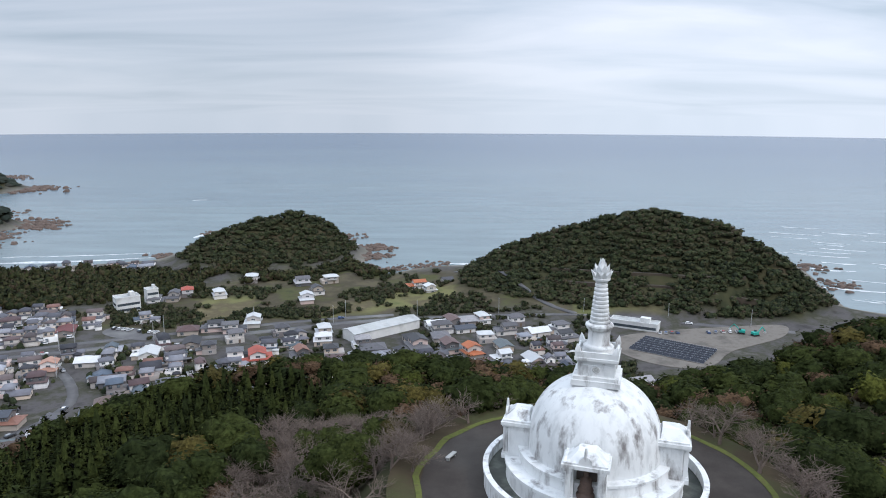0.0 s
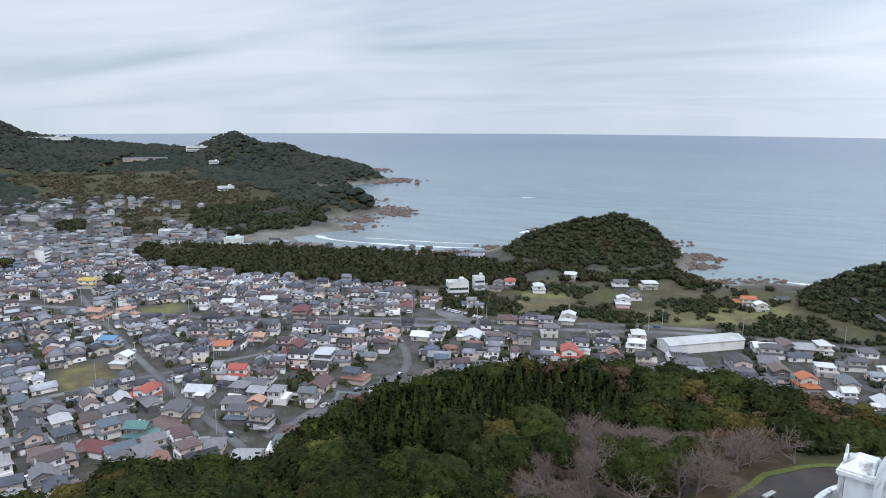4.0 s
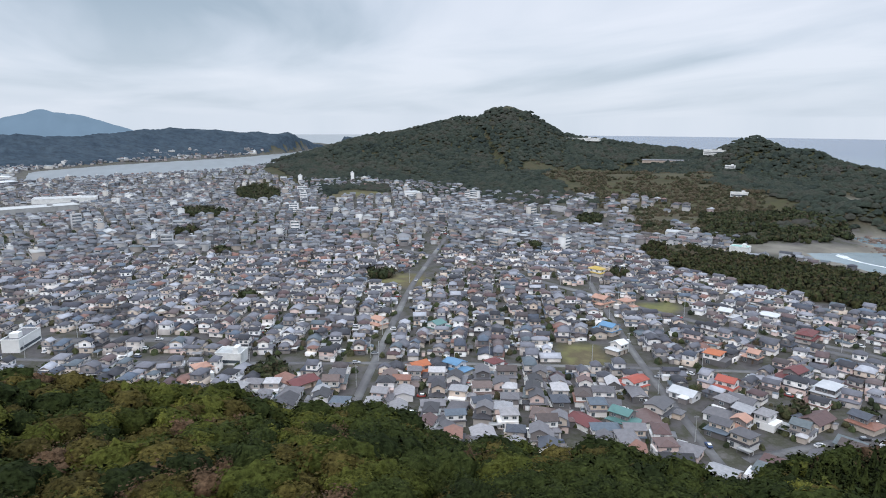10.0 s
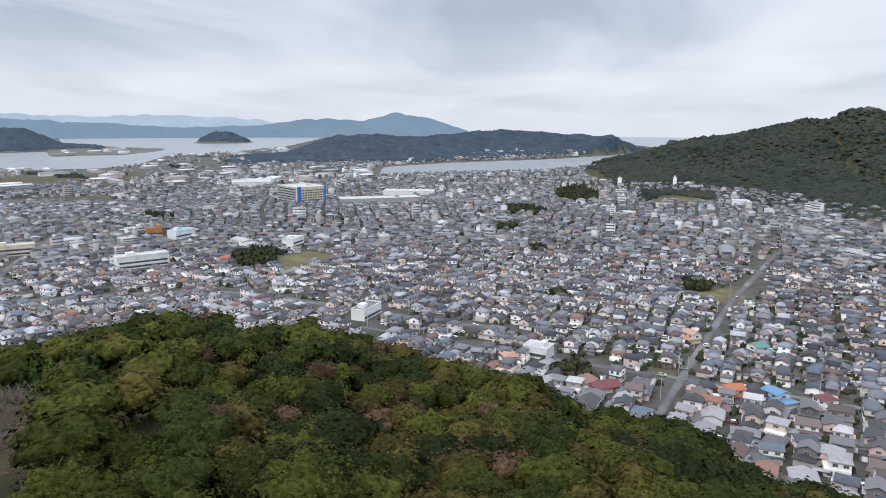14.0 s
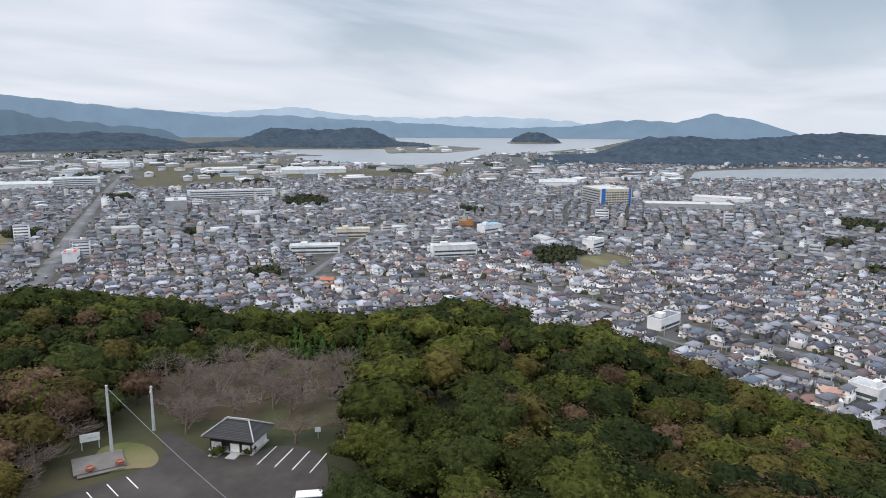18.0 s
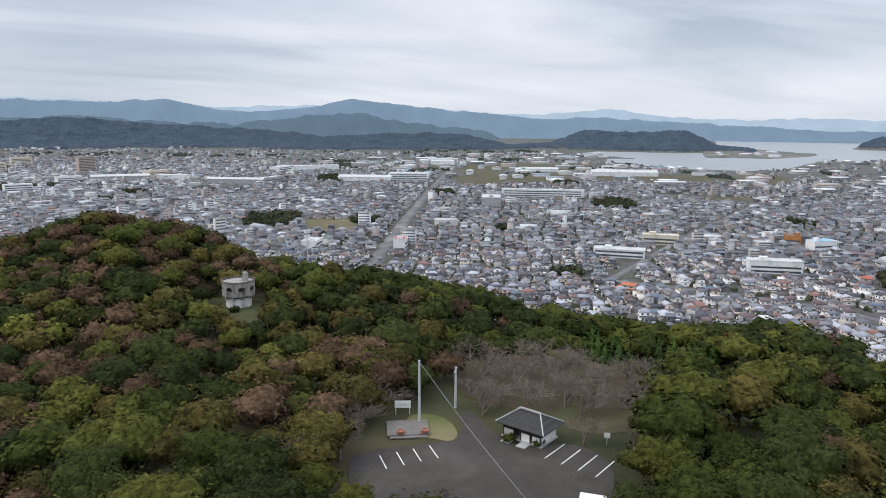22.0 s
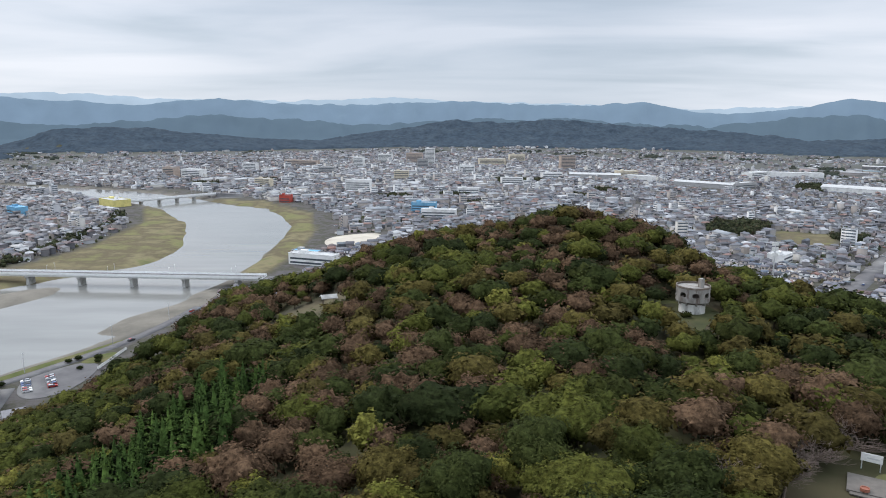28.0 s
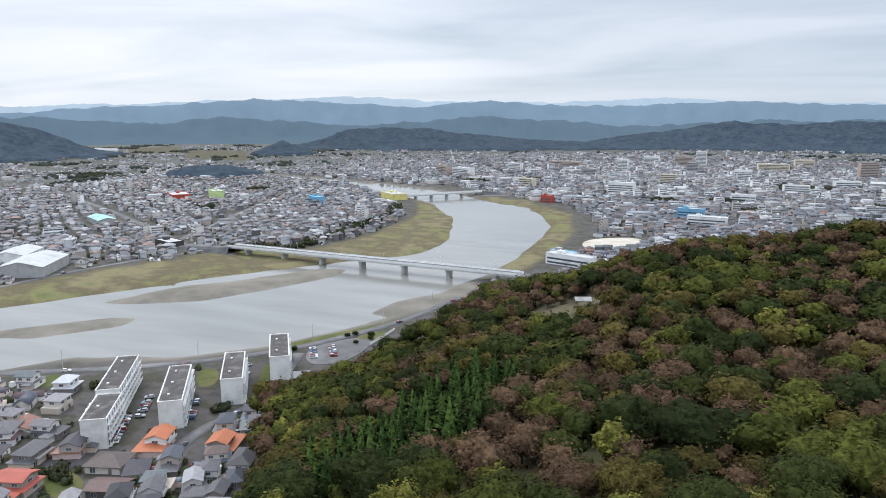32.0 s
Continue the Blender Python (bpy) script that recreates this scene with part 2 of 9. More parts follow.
BARS = [[(375, -335), (359, -397), (328, -435), (293, -494), (269, -508), (263, -476), (287, -419), (312, -373)],
        [(395, -255), (378, -279), (338, -323), (311, -328), (320, -305), (345, -272)],
        [(194, -379), (190, -422), (167, -459), (150, -474), (150, -405), (172, -388)],
        [(-2078, -1275), (-2236, -1122), (-2478, -1121), (-2673, -1175), (-2799, -1488), (-3051, -1807), (-2500, -1560)], [(-2450, -770), (-2300, -880), (-2420, -860), (-2900, -820)],
        [(-3391 + 170 * math.cos(k * 0.7854), -1207 + 150 * math.sin(k * 0.7854)) for k in range(8)]]

# the wooded hill under the camera: bearing, skyline below the level in degrees, its distance
RIDGE = [(-75, 12, 170), (-40, 12, 170), (-33, 14.51, 165), (-27, 18.68, 155), (-23, 19.45, 150), (-18, 21.91, 145), (-10, 21.54, 140),
         (4, 20.64, 140), (19, 20.96, 140), (31, 23.06, 145), (36, 24.37, 150), (42, 27.4, 150), (52, 25.9, 150), (58, 26.93, 150), (62, 26.51, 150),
         (66, 26.52, 150), (71, 24.2, 150), (80, 23.68, 150), (84.5, 22.28, 146), (89, 21.43, 145), (95, 20.09, 145), (100, 18.51, 145),
         (104, 16.92, 145), (109.5, 17.52, 142), (114, 15.91, 140), (118.5, 16.17, 140), (122, 16.85, 140), (130, 16.51, 140), (136, 15.01, 146),
         (141, 13.76, 150), (146, 12.92, 160), (150, 12.47, 165), (157, 10.86, 190), (163, 7.47, 220), (168, 6.38, 230), (174, 7.53, 230),
         (178.5, 8.73, 230), (181, 8.89, 230), (185.5, 10.09, 232), (189, 12.03, 235), (193, 13.54, 238), (197, 13.96, 240), (204, 18.03, 240),
         (207.7, 19.61, 232), (213, 20.81, 220), (215.5, 21.16, 212), (216.6, 26.83, 185), (219, 33.45, 175), (224, 29.74, 170), (230, 33, 130),
         (285, 33, 130)]
RB = np.array([r[0] for r in RIDGE], float)
RE = np.array([r[1] for r in RIDGE], float)
RR = np.array([r[2] for r in RIDGE], float)
CROWN = 7.5      # height of the trees on the hill
PLAZA = (15.7, 67.2)
PARKING = (-50.0, -53.0)
TOWER = (-61.0, -157.0)
GLADE = (37.0, -209.0)

# other hills as ridges: bearing, distance, height of the crest; then the half-width
CHAINS = [([(82, 1450, 8), (78, 1450, 40), (74, 1500, 70), (69, 1550, 99), (64, 1600, 127), (62.6, 1600, 146), (61.4, 1600, 160), (60, 1600, 139), (57, 1600, 88), (53.2, 1600, 70), (49.1, 1580, 57), (47.6, 1550, 44)], 320),
          ([(47.6, 1550, 40), (46.6, 1530, 40), (45.4, 1500, 50), (44.4, 1475, 68), (42.9, 1450, 90), (41.8, 1440, 77), (40.8, 1425, 66), (39, 1415, 66), (37.4, 1390, 49), (35.4, 1365, 40), (33.2, 1330, 25), (31.2, 1330, 6)], 150),
          ([(47, 1120, 22), (42, 1020, 26), (37.5, 965, 25), (36, 935, 24), (34.7, 910, 34), (33, 890, 22), (31.6, 880, 4)], 70), ([(46, 830, 6), (42, 850, 13), (38, 860, 10)], 60), ([(60, 1180, 30), (52, 1150, 34), (46, 1200, 36)], 170),
          ([(-2.2, 545, 0), (-5.4, 530, 22), (-10, 525, 38), (-14.4, 525, 51), (-17.8, 525, 56.5), (-22, 520, 49), (-26.2, 510, 28), (-28.6, 495, 13), (-30.8, 470, 0)], 72),
          ([(22, 600, 0), (18.8, 605, 20), (15.7, 612, 31), (11.9, 615, 38), (9, 615, 28), (5.6, 620, 0)], 50),
          ([(107.8, 1950, 4), (104.5, 2050, 20), (100.6, 2100, 68), (97, 2150, 66), (94.5, 2250, 60), (91, 2400, 64), (87.7, 2500, 77), (84, 2520, 70), (80.8, 2550, 63), (76.3, 2600, 58), (74.1, 2650, 38), (70, 2700, 0)], 190),
          ([(120.6, 3050, 10), (123, 3050, 72), (127, 3100, 67), (130.7, 3100, 77), (133.4, 3100, 17), (136, 3000, 5), (140.3, 2950, 52), (143, 2950, 62), (150.8, 2950, 48), (154, 2950, 20)], 200),
          ([(111.9, 3600, 2), (110.5, 3600, 48), (109.3, 3600, 52), (107.6, 3600, 2)], 90), ([(236, 2450, 118), (232.2, 2500, 110), (230.3, 2500, 88), (226.7, 2450, 15), (224, 2450, 0)], 220),
          ([(215.6, 2400, 2), (213.1, 2400, 48), (210.5, 2400, 2)], 110), ([(210, 2850, 10), (208.6, 2900, 66), (204, 2950, 86), (199.5, 2950, 70), (193.2, 3000, 34), (188, 3100, 20)], 230),
          ([(189, 3250, 20), (186, 3250, 45), (178, 3300, 116), (174, 3300, 102), (170.6, 3300, 120), (165, 3300, 98), (160, 3250, 80), (154, 3200, 58), (149, 3150, 10)], 230),
          ([(222, 1480, 2), (220.5, 1500, 18), (217, 1500, 20), (214, 1480, 3)], 70)]
CHAIN_XY = [([(-d * math.sin(radians(b)), d * math.cos(radians(b))) for b, d, h in rows], [h for b, d, h in rows], wide) for rows, wide in CHAINS]


def polar(x, y):
    b = np.degrees(np.arctan2(-np.asarray(x, float), np.asarray(y, float)))
    return np.where(b < -75, b + 360, b), np.hypot(x, y)


def height(x, y):
    """The ground's height over the town's level."""
    x, y = np.asarray(x, float), np.asarray(y, float)
    b, r = polar(x, y)
    z = np.zeros(x.shape)
    for line, tops, wide in CHAIN_XY:
        best, crest = np.full(x.shape, 1e12), np.zeros(x.shape)
        for (ax, ay), (bx, by), ha, hb in zip(line, line[1:], tops, tops[1:]):
            dx, dy = bx - ax, by - ay
            t = np.clip(((x - ax) * dx + (y - ay) * dy) / (dx * dx + dy * dy), 0, 1)
            d2 = (x - ax - t * dx) ** 2 + (y - ay - t * dy) ** 2
            crest = np.where(d2 < best, ha + (hb - ha) * t, crest)
            best = np.minimum(best, d2)
        q = np.sqrt(best) / wide
        bump = crest * np.maximum(0.55 * np.exp(-1.3 * q ** 2) + 0.45 * np.exp(-1.7 * q) - 0.04, 0)
        z = (z ** 3 + bump ** 3) ** (1 / 3)
    z = z + smooth(6, 30, z) * (value_noise(x, y, 90, 3) * 5 + value_noise(x, y, 35, 5) * 2.5) * np.clip(z / 60, 0.3, 1.2)
    # near hill
    el, rs = np.interp(b, RB, RE), np.interp(b, RB, RR)
    tan = np.tan(np.radians(el))
    top = 120 - rs * tan - CROWN
    end = np.minimum(rs + 190, 114 / tan)
    near = 78 + (top - 78) * np.clip((r - 55) / (rs - 55), 0, 1) ** 1.15
    near = near - 4 * np.sin(np.clip((r - 60) / (rs - 60), 0, 1) * math.pi) * smooth(80, 110, b)
    far = top * (1 - smooth(0, 1, (r - rs) / (end - rs)))
    own = np.where(r < rs, near, far)
    own = own + smooth(8, 25, own) * (value_noise(x, y, 32, 8) * 1.6)
    z = np.maximum(z, np.maximum(own, 0))
    for (cx, cy), level, inner, outer in ((PLAZA, 82, 20, 30), (PARKING, 82, 34, 48), (TOWER, 76, 12, 24)):
        w = 1 - smooth(inner, outer, np.hypot(x - cx, y - cy))
        z = z * (1 - w) + level * w
    # shores
    wet = np.full(x.shape, -1e9)
    for p in WATERS:
        wet = np.maximum(wet, inside(p, x, y))
    wet = wet + value_noise(x, y, 25, 11) * np.clip(r / 300, 1, 3) * 1.6
    for p in BARS:
        wet = np.minimum(wet, -inside(p, x, y))
    z = z * smooth(4, 40, -wet) + np.where(wet > -14, -4.5 * smooth(-14, 14, wet), 0)
    return z, wet


def on_plain(x, y):
    """The fields and works beyond the dense quarters, as a share between 0 and 1."""
    b, r = polar(x, y)
    edge = np.interp(b, [80, 92, 100, 112, 125, 140, 150, 158, 170, 190, 200, 212, 225, 236], [3300, 2500, 1900, 1500, 1460, 1480, 1600, 2000, 2450, 2500, 2150, 1800, 1500, 1400])
    return smooth(-60, 90, r - edge + value_noise(x, y, 160, 83) * 130) * (value_noise(x, y, 75, 84) > -0.55)


def mesh_of(name, verts, faces, mats, index=None, shade=False):
    """A mesh from arrays: verts (n, 3), faces (m, k) or a list of such blocks."""
    blocks = faces if isinstance(faces, list) else [faces]
    me = bpy.data.meshes.new(name)
    me.vertices.add(len(verts))
    me.vertices.foreach_set("co", np.asarray(verts, np.float32).ravel())
    loops = np.concatenate([b.ravel() for b in blocks]).astype(np.int32)
    totals = np.concatenate([np.full(len(b), b.shape[1]) for b in blocks]).astype(np.int32)
    me.loops.add(len(loops))
    me.loops.foreach_set("vertex_index", loops)
    me.polygons.add(len(totals))
    me.polygons.foreach_set("loop_start", np.concatenate([[0], np.cumsum(totals)[:-1]]).astype(np.int32))
    if index is not None:
        me.polygons.foreach_set("material_index", np.asarray(index, np.int32))
    for m in mats:
        me.materials.append(m)
    me.update(calc_edges=True)
    if shade:
        me.polygons.foreach_set("use_smooth", np.ones(len(totals), bool))
    me.validate()
    return me


# ---------------------------------------------------------------- ground and water
def ground_sheet():
    az = np.concatenate([np.arange(-40, 240, 0.45), np.arange(240, 320, 4.0)])
    ring = 12 * (4960 / 12) ** (np.arange(231) / 230)
    A, R = np.meshgrid(np.radians(az), ring, indexing="ij")
    x, y = -R * np.sin(A), R * np.cos(A)
    z, wet = height(x.ravel(), y.ravel())
    n, m = len(az), len(ring)
    i, j = np.meshgrid(np.arange(n), np.arange(m - 1), indexing="ij")
    k = (i + 1) % n
    quads = np.stack([i * m + j, i * m + j + 1, k * m + j + 1, k * m + j], -1).reshape(-1, 4)[:, ::-1]
    v = np.stack([x.ravel(), y.ravel(), z], -1)
    hub = len(v)
    v = np.vstack([v, [[0, 0, 79]]])
    fan = np.stack([np.arange(n) * m, (np.arange(n) + 1) % n * m, np.full(n, hub)], -1)
    me = mesh_of("ground", v, [quads, fan], [GROUND], shade=True)
    xx, yy = v[:, 0], v[:, 1]
    zz = np.append(z, 79)
    ww = np.append(wet, -500)
    wood = smooth(2.5, 7, zz)
    for p in GROVES:
        wood = np.maximum(wood, smooth(-4, 4, inside(p, xx, yy)))
    for p in FOOT:
        wood = np.maximum(wood, smooth(-5, 5, inside(p, xx, yy)))
    for (cx, cy), rad in ((PLAZA, 18), (TOWER, 15), (GLADE, 17)):
        wood = wood * smooth(rad - 3, rad + 2, np.hypot(xx - cx, yy - cy))
    green = np.zeros(len(v))
    for p in MEADOWS:
        green = np.maximum(green, smooth(-3, 3, inside(p, xx, yy)))
    for p in SLOPES:
        open_ = smooth(-12, 8, inside(p, xx, yy) + value_noise(xx, yy, 40, 33) * 36)
        wood, green = wood * (1 - open_ * 0.25), np.maximum(green, open_ * 0.8)
    plain_ = on_plain(xx, yy)
    tilled = np.floor((xx * 0.74 + yy * 0.67) / 55) * 7 + np.floor((yy * 0.74 - xx * 0.67) / 95) * 13
    plain_ = plain_ * np.where(np.sin(tilled * 12.9898) > -0.2, 0.95, 0.35)
    for p in FALLOW + FIELDS:
        green = np.maximum(green, smooth(-6, 6, inside(p, xx, yy)) * 0.9)
    green = np.maximum(green, 1 - smooth(12, 20, np.hypot(xx - TOWER[0], yy - TOWER[1])))
    green = np.maximum(green, 1 - smooth(12, 20, np.hypot(xx - GLADE[0], yy - GLADE[1])))
    shore = smooth(-16, -5, ww) * np.where(xx < -1300, 0.3, 1.0)
    for p in BEACHES:
        shore = np.maximum(shore, smooth(-4, 4, inside(p, xx, yy)))
    for p in BARS:
        shore = np.maximum(shore, smooth(-6, 0, inside(p, xx, yy)))
    shore = np.maximum(shore * (1 - green), 0)
    meadow = np.zeros(len(v))
    for p in MEADOWS:
        meadow = np.maximum(meadow, smooth(-3, 3, inside(p, xx, yy)))
    for label, data in (("wood", wood), ("green", green), ("shore", shore), ("meadow", meadow), ("plain", plain_)):
        me.attributes.new(label, "FLOAT", "POINT").data.foreach_set("value", data.astype(np.float32))
    tagged(new("ground", me), "town ground with asphalt, gardens, meadows and wooded hills", "ground", kind="structure")


def ground_material():
    m = bpy.data.materials.new("ground_cover")
    m.use_nodes = True
    n, l = m.node_tree.nodes, m.node_tree.links
    b = n["Principled BSDF"]
    b.inputs["Roughness"].default_value = 0.95
    b.inputs["Specular IOR Level"].default_value = 0.2
    pos = n.new("ShaderNodeNewGeometry").outputs["Position"]

    def tint(scale, colours):
        z = n.new("ShaderNodeTexNoise")
        z.inputs["Scale"].default_value = scale
        z.inputs["Detail"].default_value = 6
        z.inputs["Roughness"].default_value = 0.65
        l.new(pos, z.inputs["Vector"])
        r = n.new("ShaderNodeValToRGB")
        e = r.color_ramp.elements
        for i, c in enumerate(colours):
            p = 0.3 + 0.4 * i / (len(colours) - 1)
            if i == 0:
                e[0].position, e[0].color = p, (*c, 1)
            elif i == len(colours) - 1:
                e[-1].position, e[-1].color = p, (*c, 1)
            else:
                e.new(p).color = (*c, 1)
        l.new(z.outputs["Fac"], r.inputs[0])
        return r.outputs[0]

    colour = tint(0.06, [(0.045, 0.041, 0.041), (0.088, 0.082, 0.082), (0.048, 0.048, 0.032), (0.12, 0.112, 0.107)])
    for label, scale, colours in (("shore", 0.03, [(0.095, 0.088, 0.075), (0.16, 0.148, 0.125), (0.22, 0.20, 0.172)]),
                                  # plain: field colours greyed and blued, distance haze painted in
                                  ("plain", 0.016, [(0.040, 0.050, 0.044), (0.075, 0.082, 0.074), (0.105, 0.106, 0.100), (0.052, 0.066, 0.052), (0.090, 0.088, 0.080)]),
                                  ("green", 0.035, [(0.034, 0.042, 0.016), (0.075, 0.078, 0.028), (0.060, 0.050, 0.032), (0.10, 0.085, 0.05), (0.05, 0.060, 0.022)]),
                                  ("meadow", 0.018, [(0.085, 0.098, 0.036), (0.15, 0.145, 0.062), (0.095, 0.078, 0.046), (0.17, 0.148, 0.08), (0.10, 0.112, 0.042)]),
                                  ("wood", 0.05, [(0.022, 0.026, 0.012), (0.045, 0.044, 0.02), (0.065, 0.05, 0.03)])):
        at = n.new("ShaderNodeAttribute")
        at.attribute_name = label
        mx = n.new("ShaderNodeMix")
        mx.data_type = "RGBA"
        l.new(at.outputs["Fac"], mx.inputs["Factor"])
        l.new(colour, mx.inputs["A"])
        l.new(tint(scale, colours), mx.inputs["B"])
        colour = mx.outputs["Result"]
    l.new(colour, b.inputs["Base Color"])
    return m


def water_material(name, near, far_tone, rough, wave):
    m = bpy.data.materials.new(name)
    m.use_nodes = True
    n, l = m.node_tree.nodes, m.node_tree.links
    b = n["Principled BSDF"]
    b.inputs["Roughness"].default_value = rough
    b.inputs["Specular IOR Level"].default_value = 0.4
    pos = n.new("ShaderNodeNewGeometry").outputs["Position"]
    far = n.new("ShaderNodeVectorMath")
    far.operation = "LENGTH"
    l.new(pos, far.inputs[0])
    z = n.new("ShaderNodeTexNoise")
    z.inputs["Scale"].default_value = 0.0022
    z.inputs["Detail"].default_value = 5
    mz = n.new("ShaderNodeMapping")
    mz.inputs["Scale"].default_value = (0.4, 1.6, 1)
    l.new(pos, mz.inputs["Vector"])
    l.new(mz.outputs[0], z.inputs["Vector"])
    # base colour moves from near to far tone with distance from the origin
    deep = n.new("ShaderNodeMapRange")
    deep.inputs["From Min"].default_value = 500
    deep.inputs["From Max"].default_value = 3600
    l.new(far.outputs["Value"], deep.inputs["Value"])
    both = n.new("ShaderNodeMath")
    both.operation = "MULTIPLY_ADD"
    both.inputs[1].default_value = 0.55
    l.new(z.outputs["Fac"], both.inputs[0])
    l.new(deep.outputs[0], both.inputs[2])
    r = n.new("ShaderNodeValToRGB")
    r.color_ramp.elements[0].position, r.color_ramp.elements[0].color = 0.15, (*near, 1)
    r.color_ramp.elements[1].position, r.color_ramp.elements[1].color = 1.0, (*far_tone, 1)
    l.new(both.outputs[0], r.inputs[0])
    swell = n.new("ShaderNodeTexNoise")
    swell.inputs["Scale"].default_value = 0.02
    swell.inputs["Detail"].default_value = 4
    ms = n.new("ShaderNodeMapping")
    ms.inputs["Scale"].default_value = (0.5, 2.2, 1)
    l.new(pos, ms.inputs["Vector"])
    l.new(ms.outputs[0], swell.inputs["Vector"])
    sr = n.new("ShaderNodeMapRange")
    sr.inputs["To Min"].default_value, sr.inputs["To Max"].default_value = 0.6, 1.4
    l.new(swell.outputs["Fac"], sr.inputs["Value"])
    sm = n.new("ShaderNodeMix")
    sm.data_type = "RGBA"
    sm.blend_type = "MULTIPLY"
    sm.inputs["Factor"].default_value = 1
    l.new(r.outputs[0], sm.inputs["A"])
    l.new(sr.outputs[0], sm.inputs["B"])
    l.new(sm.outputs["Result"], b.inputs["Base Color"])
    mp = n.new("ShaderNodeMapping")
    mp.inputs["Scale"].default_value = (0.05, 0.12, 0.1)
    l.new(pos, mp.inputs["Vector"])
    w = n.new("ShaderNodeTexNoise")
    w.inputs["Scale"].default_value = 1.6
    w.inputs["Detail"].default_value = 5
    l.new(mp.outputs[0], w.inputs["Vector"])
    bp = n.new("ShaderNodeBump")
    bp.inputs["Strength"].default_value = wave
    bp.inputs["Distance"].default_value = 0.6
    l.new(w.outputs["Fac"], bp.inputs["Height"])
    l.new(bp.outputs[0], b.inputs["Normal"])
    return m


# fields between the far quarters, and clumps of trees in the town: middle, half-width across the view, half-depth along it
FIELDS = [[(-1071, -899), (-1333, -642), (-1504, -725), (-1233, -1036)], [(-825, -1022), (-1001, -897), (-1183, -1060), (-950, -1176)], [(-1018, -1343), (-1289, -1082), (-1489, -1251), (-1145, -1511)],
          [(-818, -984), (-841, -920), (-1132, -1232), (-1099, -1317)], [(1476, -1800), (1396, -1902), (1616, -2204), (1697, -2071)], [(1486, -1750), (1227, -1706), (1590, -2212), (1890, -2230)],
          [(1763, -1809), (1694, -1969), (2019, -2349), (2199, -2259)], [(-641, 529), (-645, 605), (-679, 651), (-693, 585)], [(-937, -659), (-985, -526), (-1050, -560), (-985, -690)]]
CLUMPS = [(-690, -1246, 28, 70), (-805, -632, 32, 50), (-335, -757, 28, 34), (-436, -712, 15, 34), (-408, -365, 14, 12), (-598, -189, 21, 14), (-570, -180, 16, 24), (-1080, 162, 30, 80), (-905, 70, 26, 24),
          (-690, 488, 15, 42), (-602, 514, 13, 42), (-665, 720, 24, 40), (-1129, 160, 24, 60), (-922, 63, 24, 30), (-500, 162, 9, 12), (1178, -1112, 32, 50), (-318, 49, 10, 7), (-172, 271, 9, 6), (-190, 238, 7, 5),
          (-171, -1388, 48, 36), (-357, -792, 32, 30), (-40, -1120, 30, 18), (60, -1090, 30, 12), (-240, -1100, 16, 12), (-700, -900, 20, 24), (-520, -560, 10, 10), (-760, 40, 14, 14), (-640, 60, 9, 9), (-830, -380, 16, 14),
          (-470, 60, 8, 7), (-430, 330, 10, 8), (-560, 330, 10, 10), (-1000, -900, 24, 16), (300, -1380, 30, 16), (420, -1300, 26, 14), (700, -1000, 20, 16), (620, -760, 14, 10), (-60, -1000, 14, 10), (-300, -1200, 20, 14)]
GROVES = [[(-520, 430), (-463, 394), (-334, 404), (-224, 432), (-165, 465), (-190, 525), (-275, 530), (-352, 512), (-451, 480), (-515, 462)]]
FOOT = [[(78, 436), (110, 424), (160, 408), (215, 402), (245, 420), (235, 480), (140, 510), (70, 500)]]
MEADOWS = [[(412, -300), (470, -335), (450, -415), (405, -525), (335, -568), (322, -659), (337, -822), (393, -965), (351, -930), (288, -827), (257, -740), (230, -644), (236, -584),
            (296, -506), (339, -442), (380, -371)],
           [(152, -542), (149, -639), (160, -779), (177, -846), (223, -947), (331, -1039), (300, -1050), (247, -1030), (155, -895), (127, -757), (122, -650), (129, -544)]]
FALLOW = [[(-240, 396), (-175, 475), (-120, 540), (-40, 530), (60, 545), (80, 500), (85, 440), (80, 408), (60, 425), (-40, 412), (-95, 396), (-170, 372)]]
SLOPES = [[(-640, 540), (-640, 620), (-533, 540), (-475, 440), (-540, 440)], [(-960, 690), (-920, 880), (-760, 760), (-760, 600)], [(-740, 650), (-720, 800), (-560, 660), (-610, 600)], [(-1130, 640), (-1090, 760), (-1010, 720), (-1040, 620)], [(-1425, 765), (-1395, 800), (-1365, 790), (-1390, 750)], [(-975, 616), (-1092, 790), (-1054, 870), (-855, 817), (-743, 757), (-602, 758), (-540, 694), (-530, 590), (-666, 568), (-824, 575)]]
BEACHES = [[(-236, 582), (-246, 560), (-352, 525), (-415, 520), (-490, 512), (-500, 535), (-462, 600), (-430, 640), (-447, 556), (-352, 545)]]
GROUND = ground_material()
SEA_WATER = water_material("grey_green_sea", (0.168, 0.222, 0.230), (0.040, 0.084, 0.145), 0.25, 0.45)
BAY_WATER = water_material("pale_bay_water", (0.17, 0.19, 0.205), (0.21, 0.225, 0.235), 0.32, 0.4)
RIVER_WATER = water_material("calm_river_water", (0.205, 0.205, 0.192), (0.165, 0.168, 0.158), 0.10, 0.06)
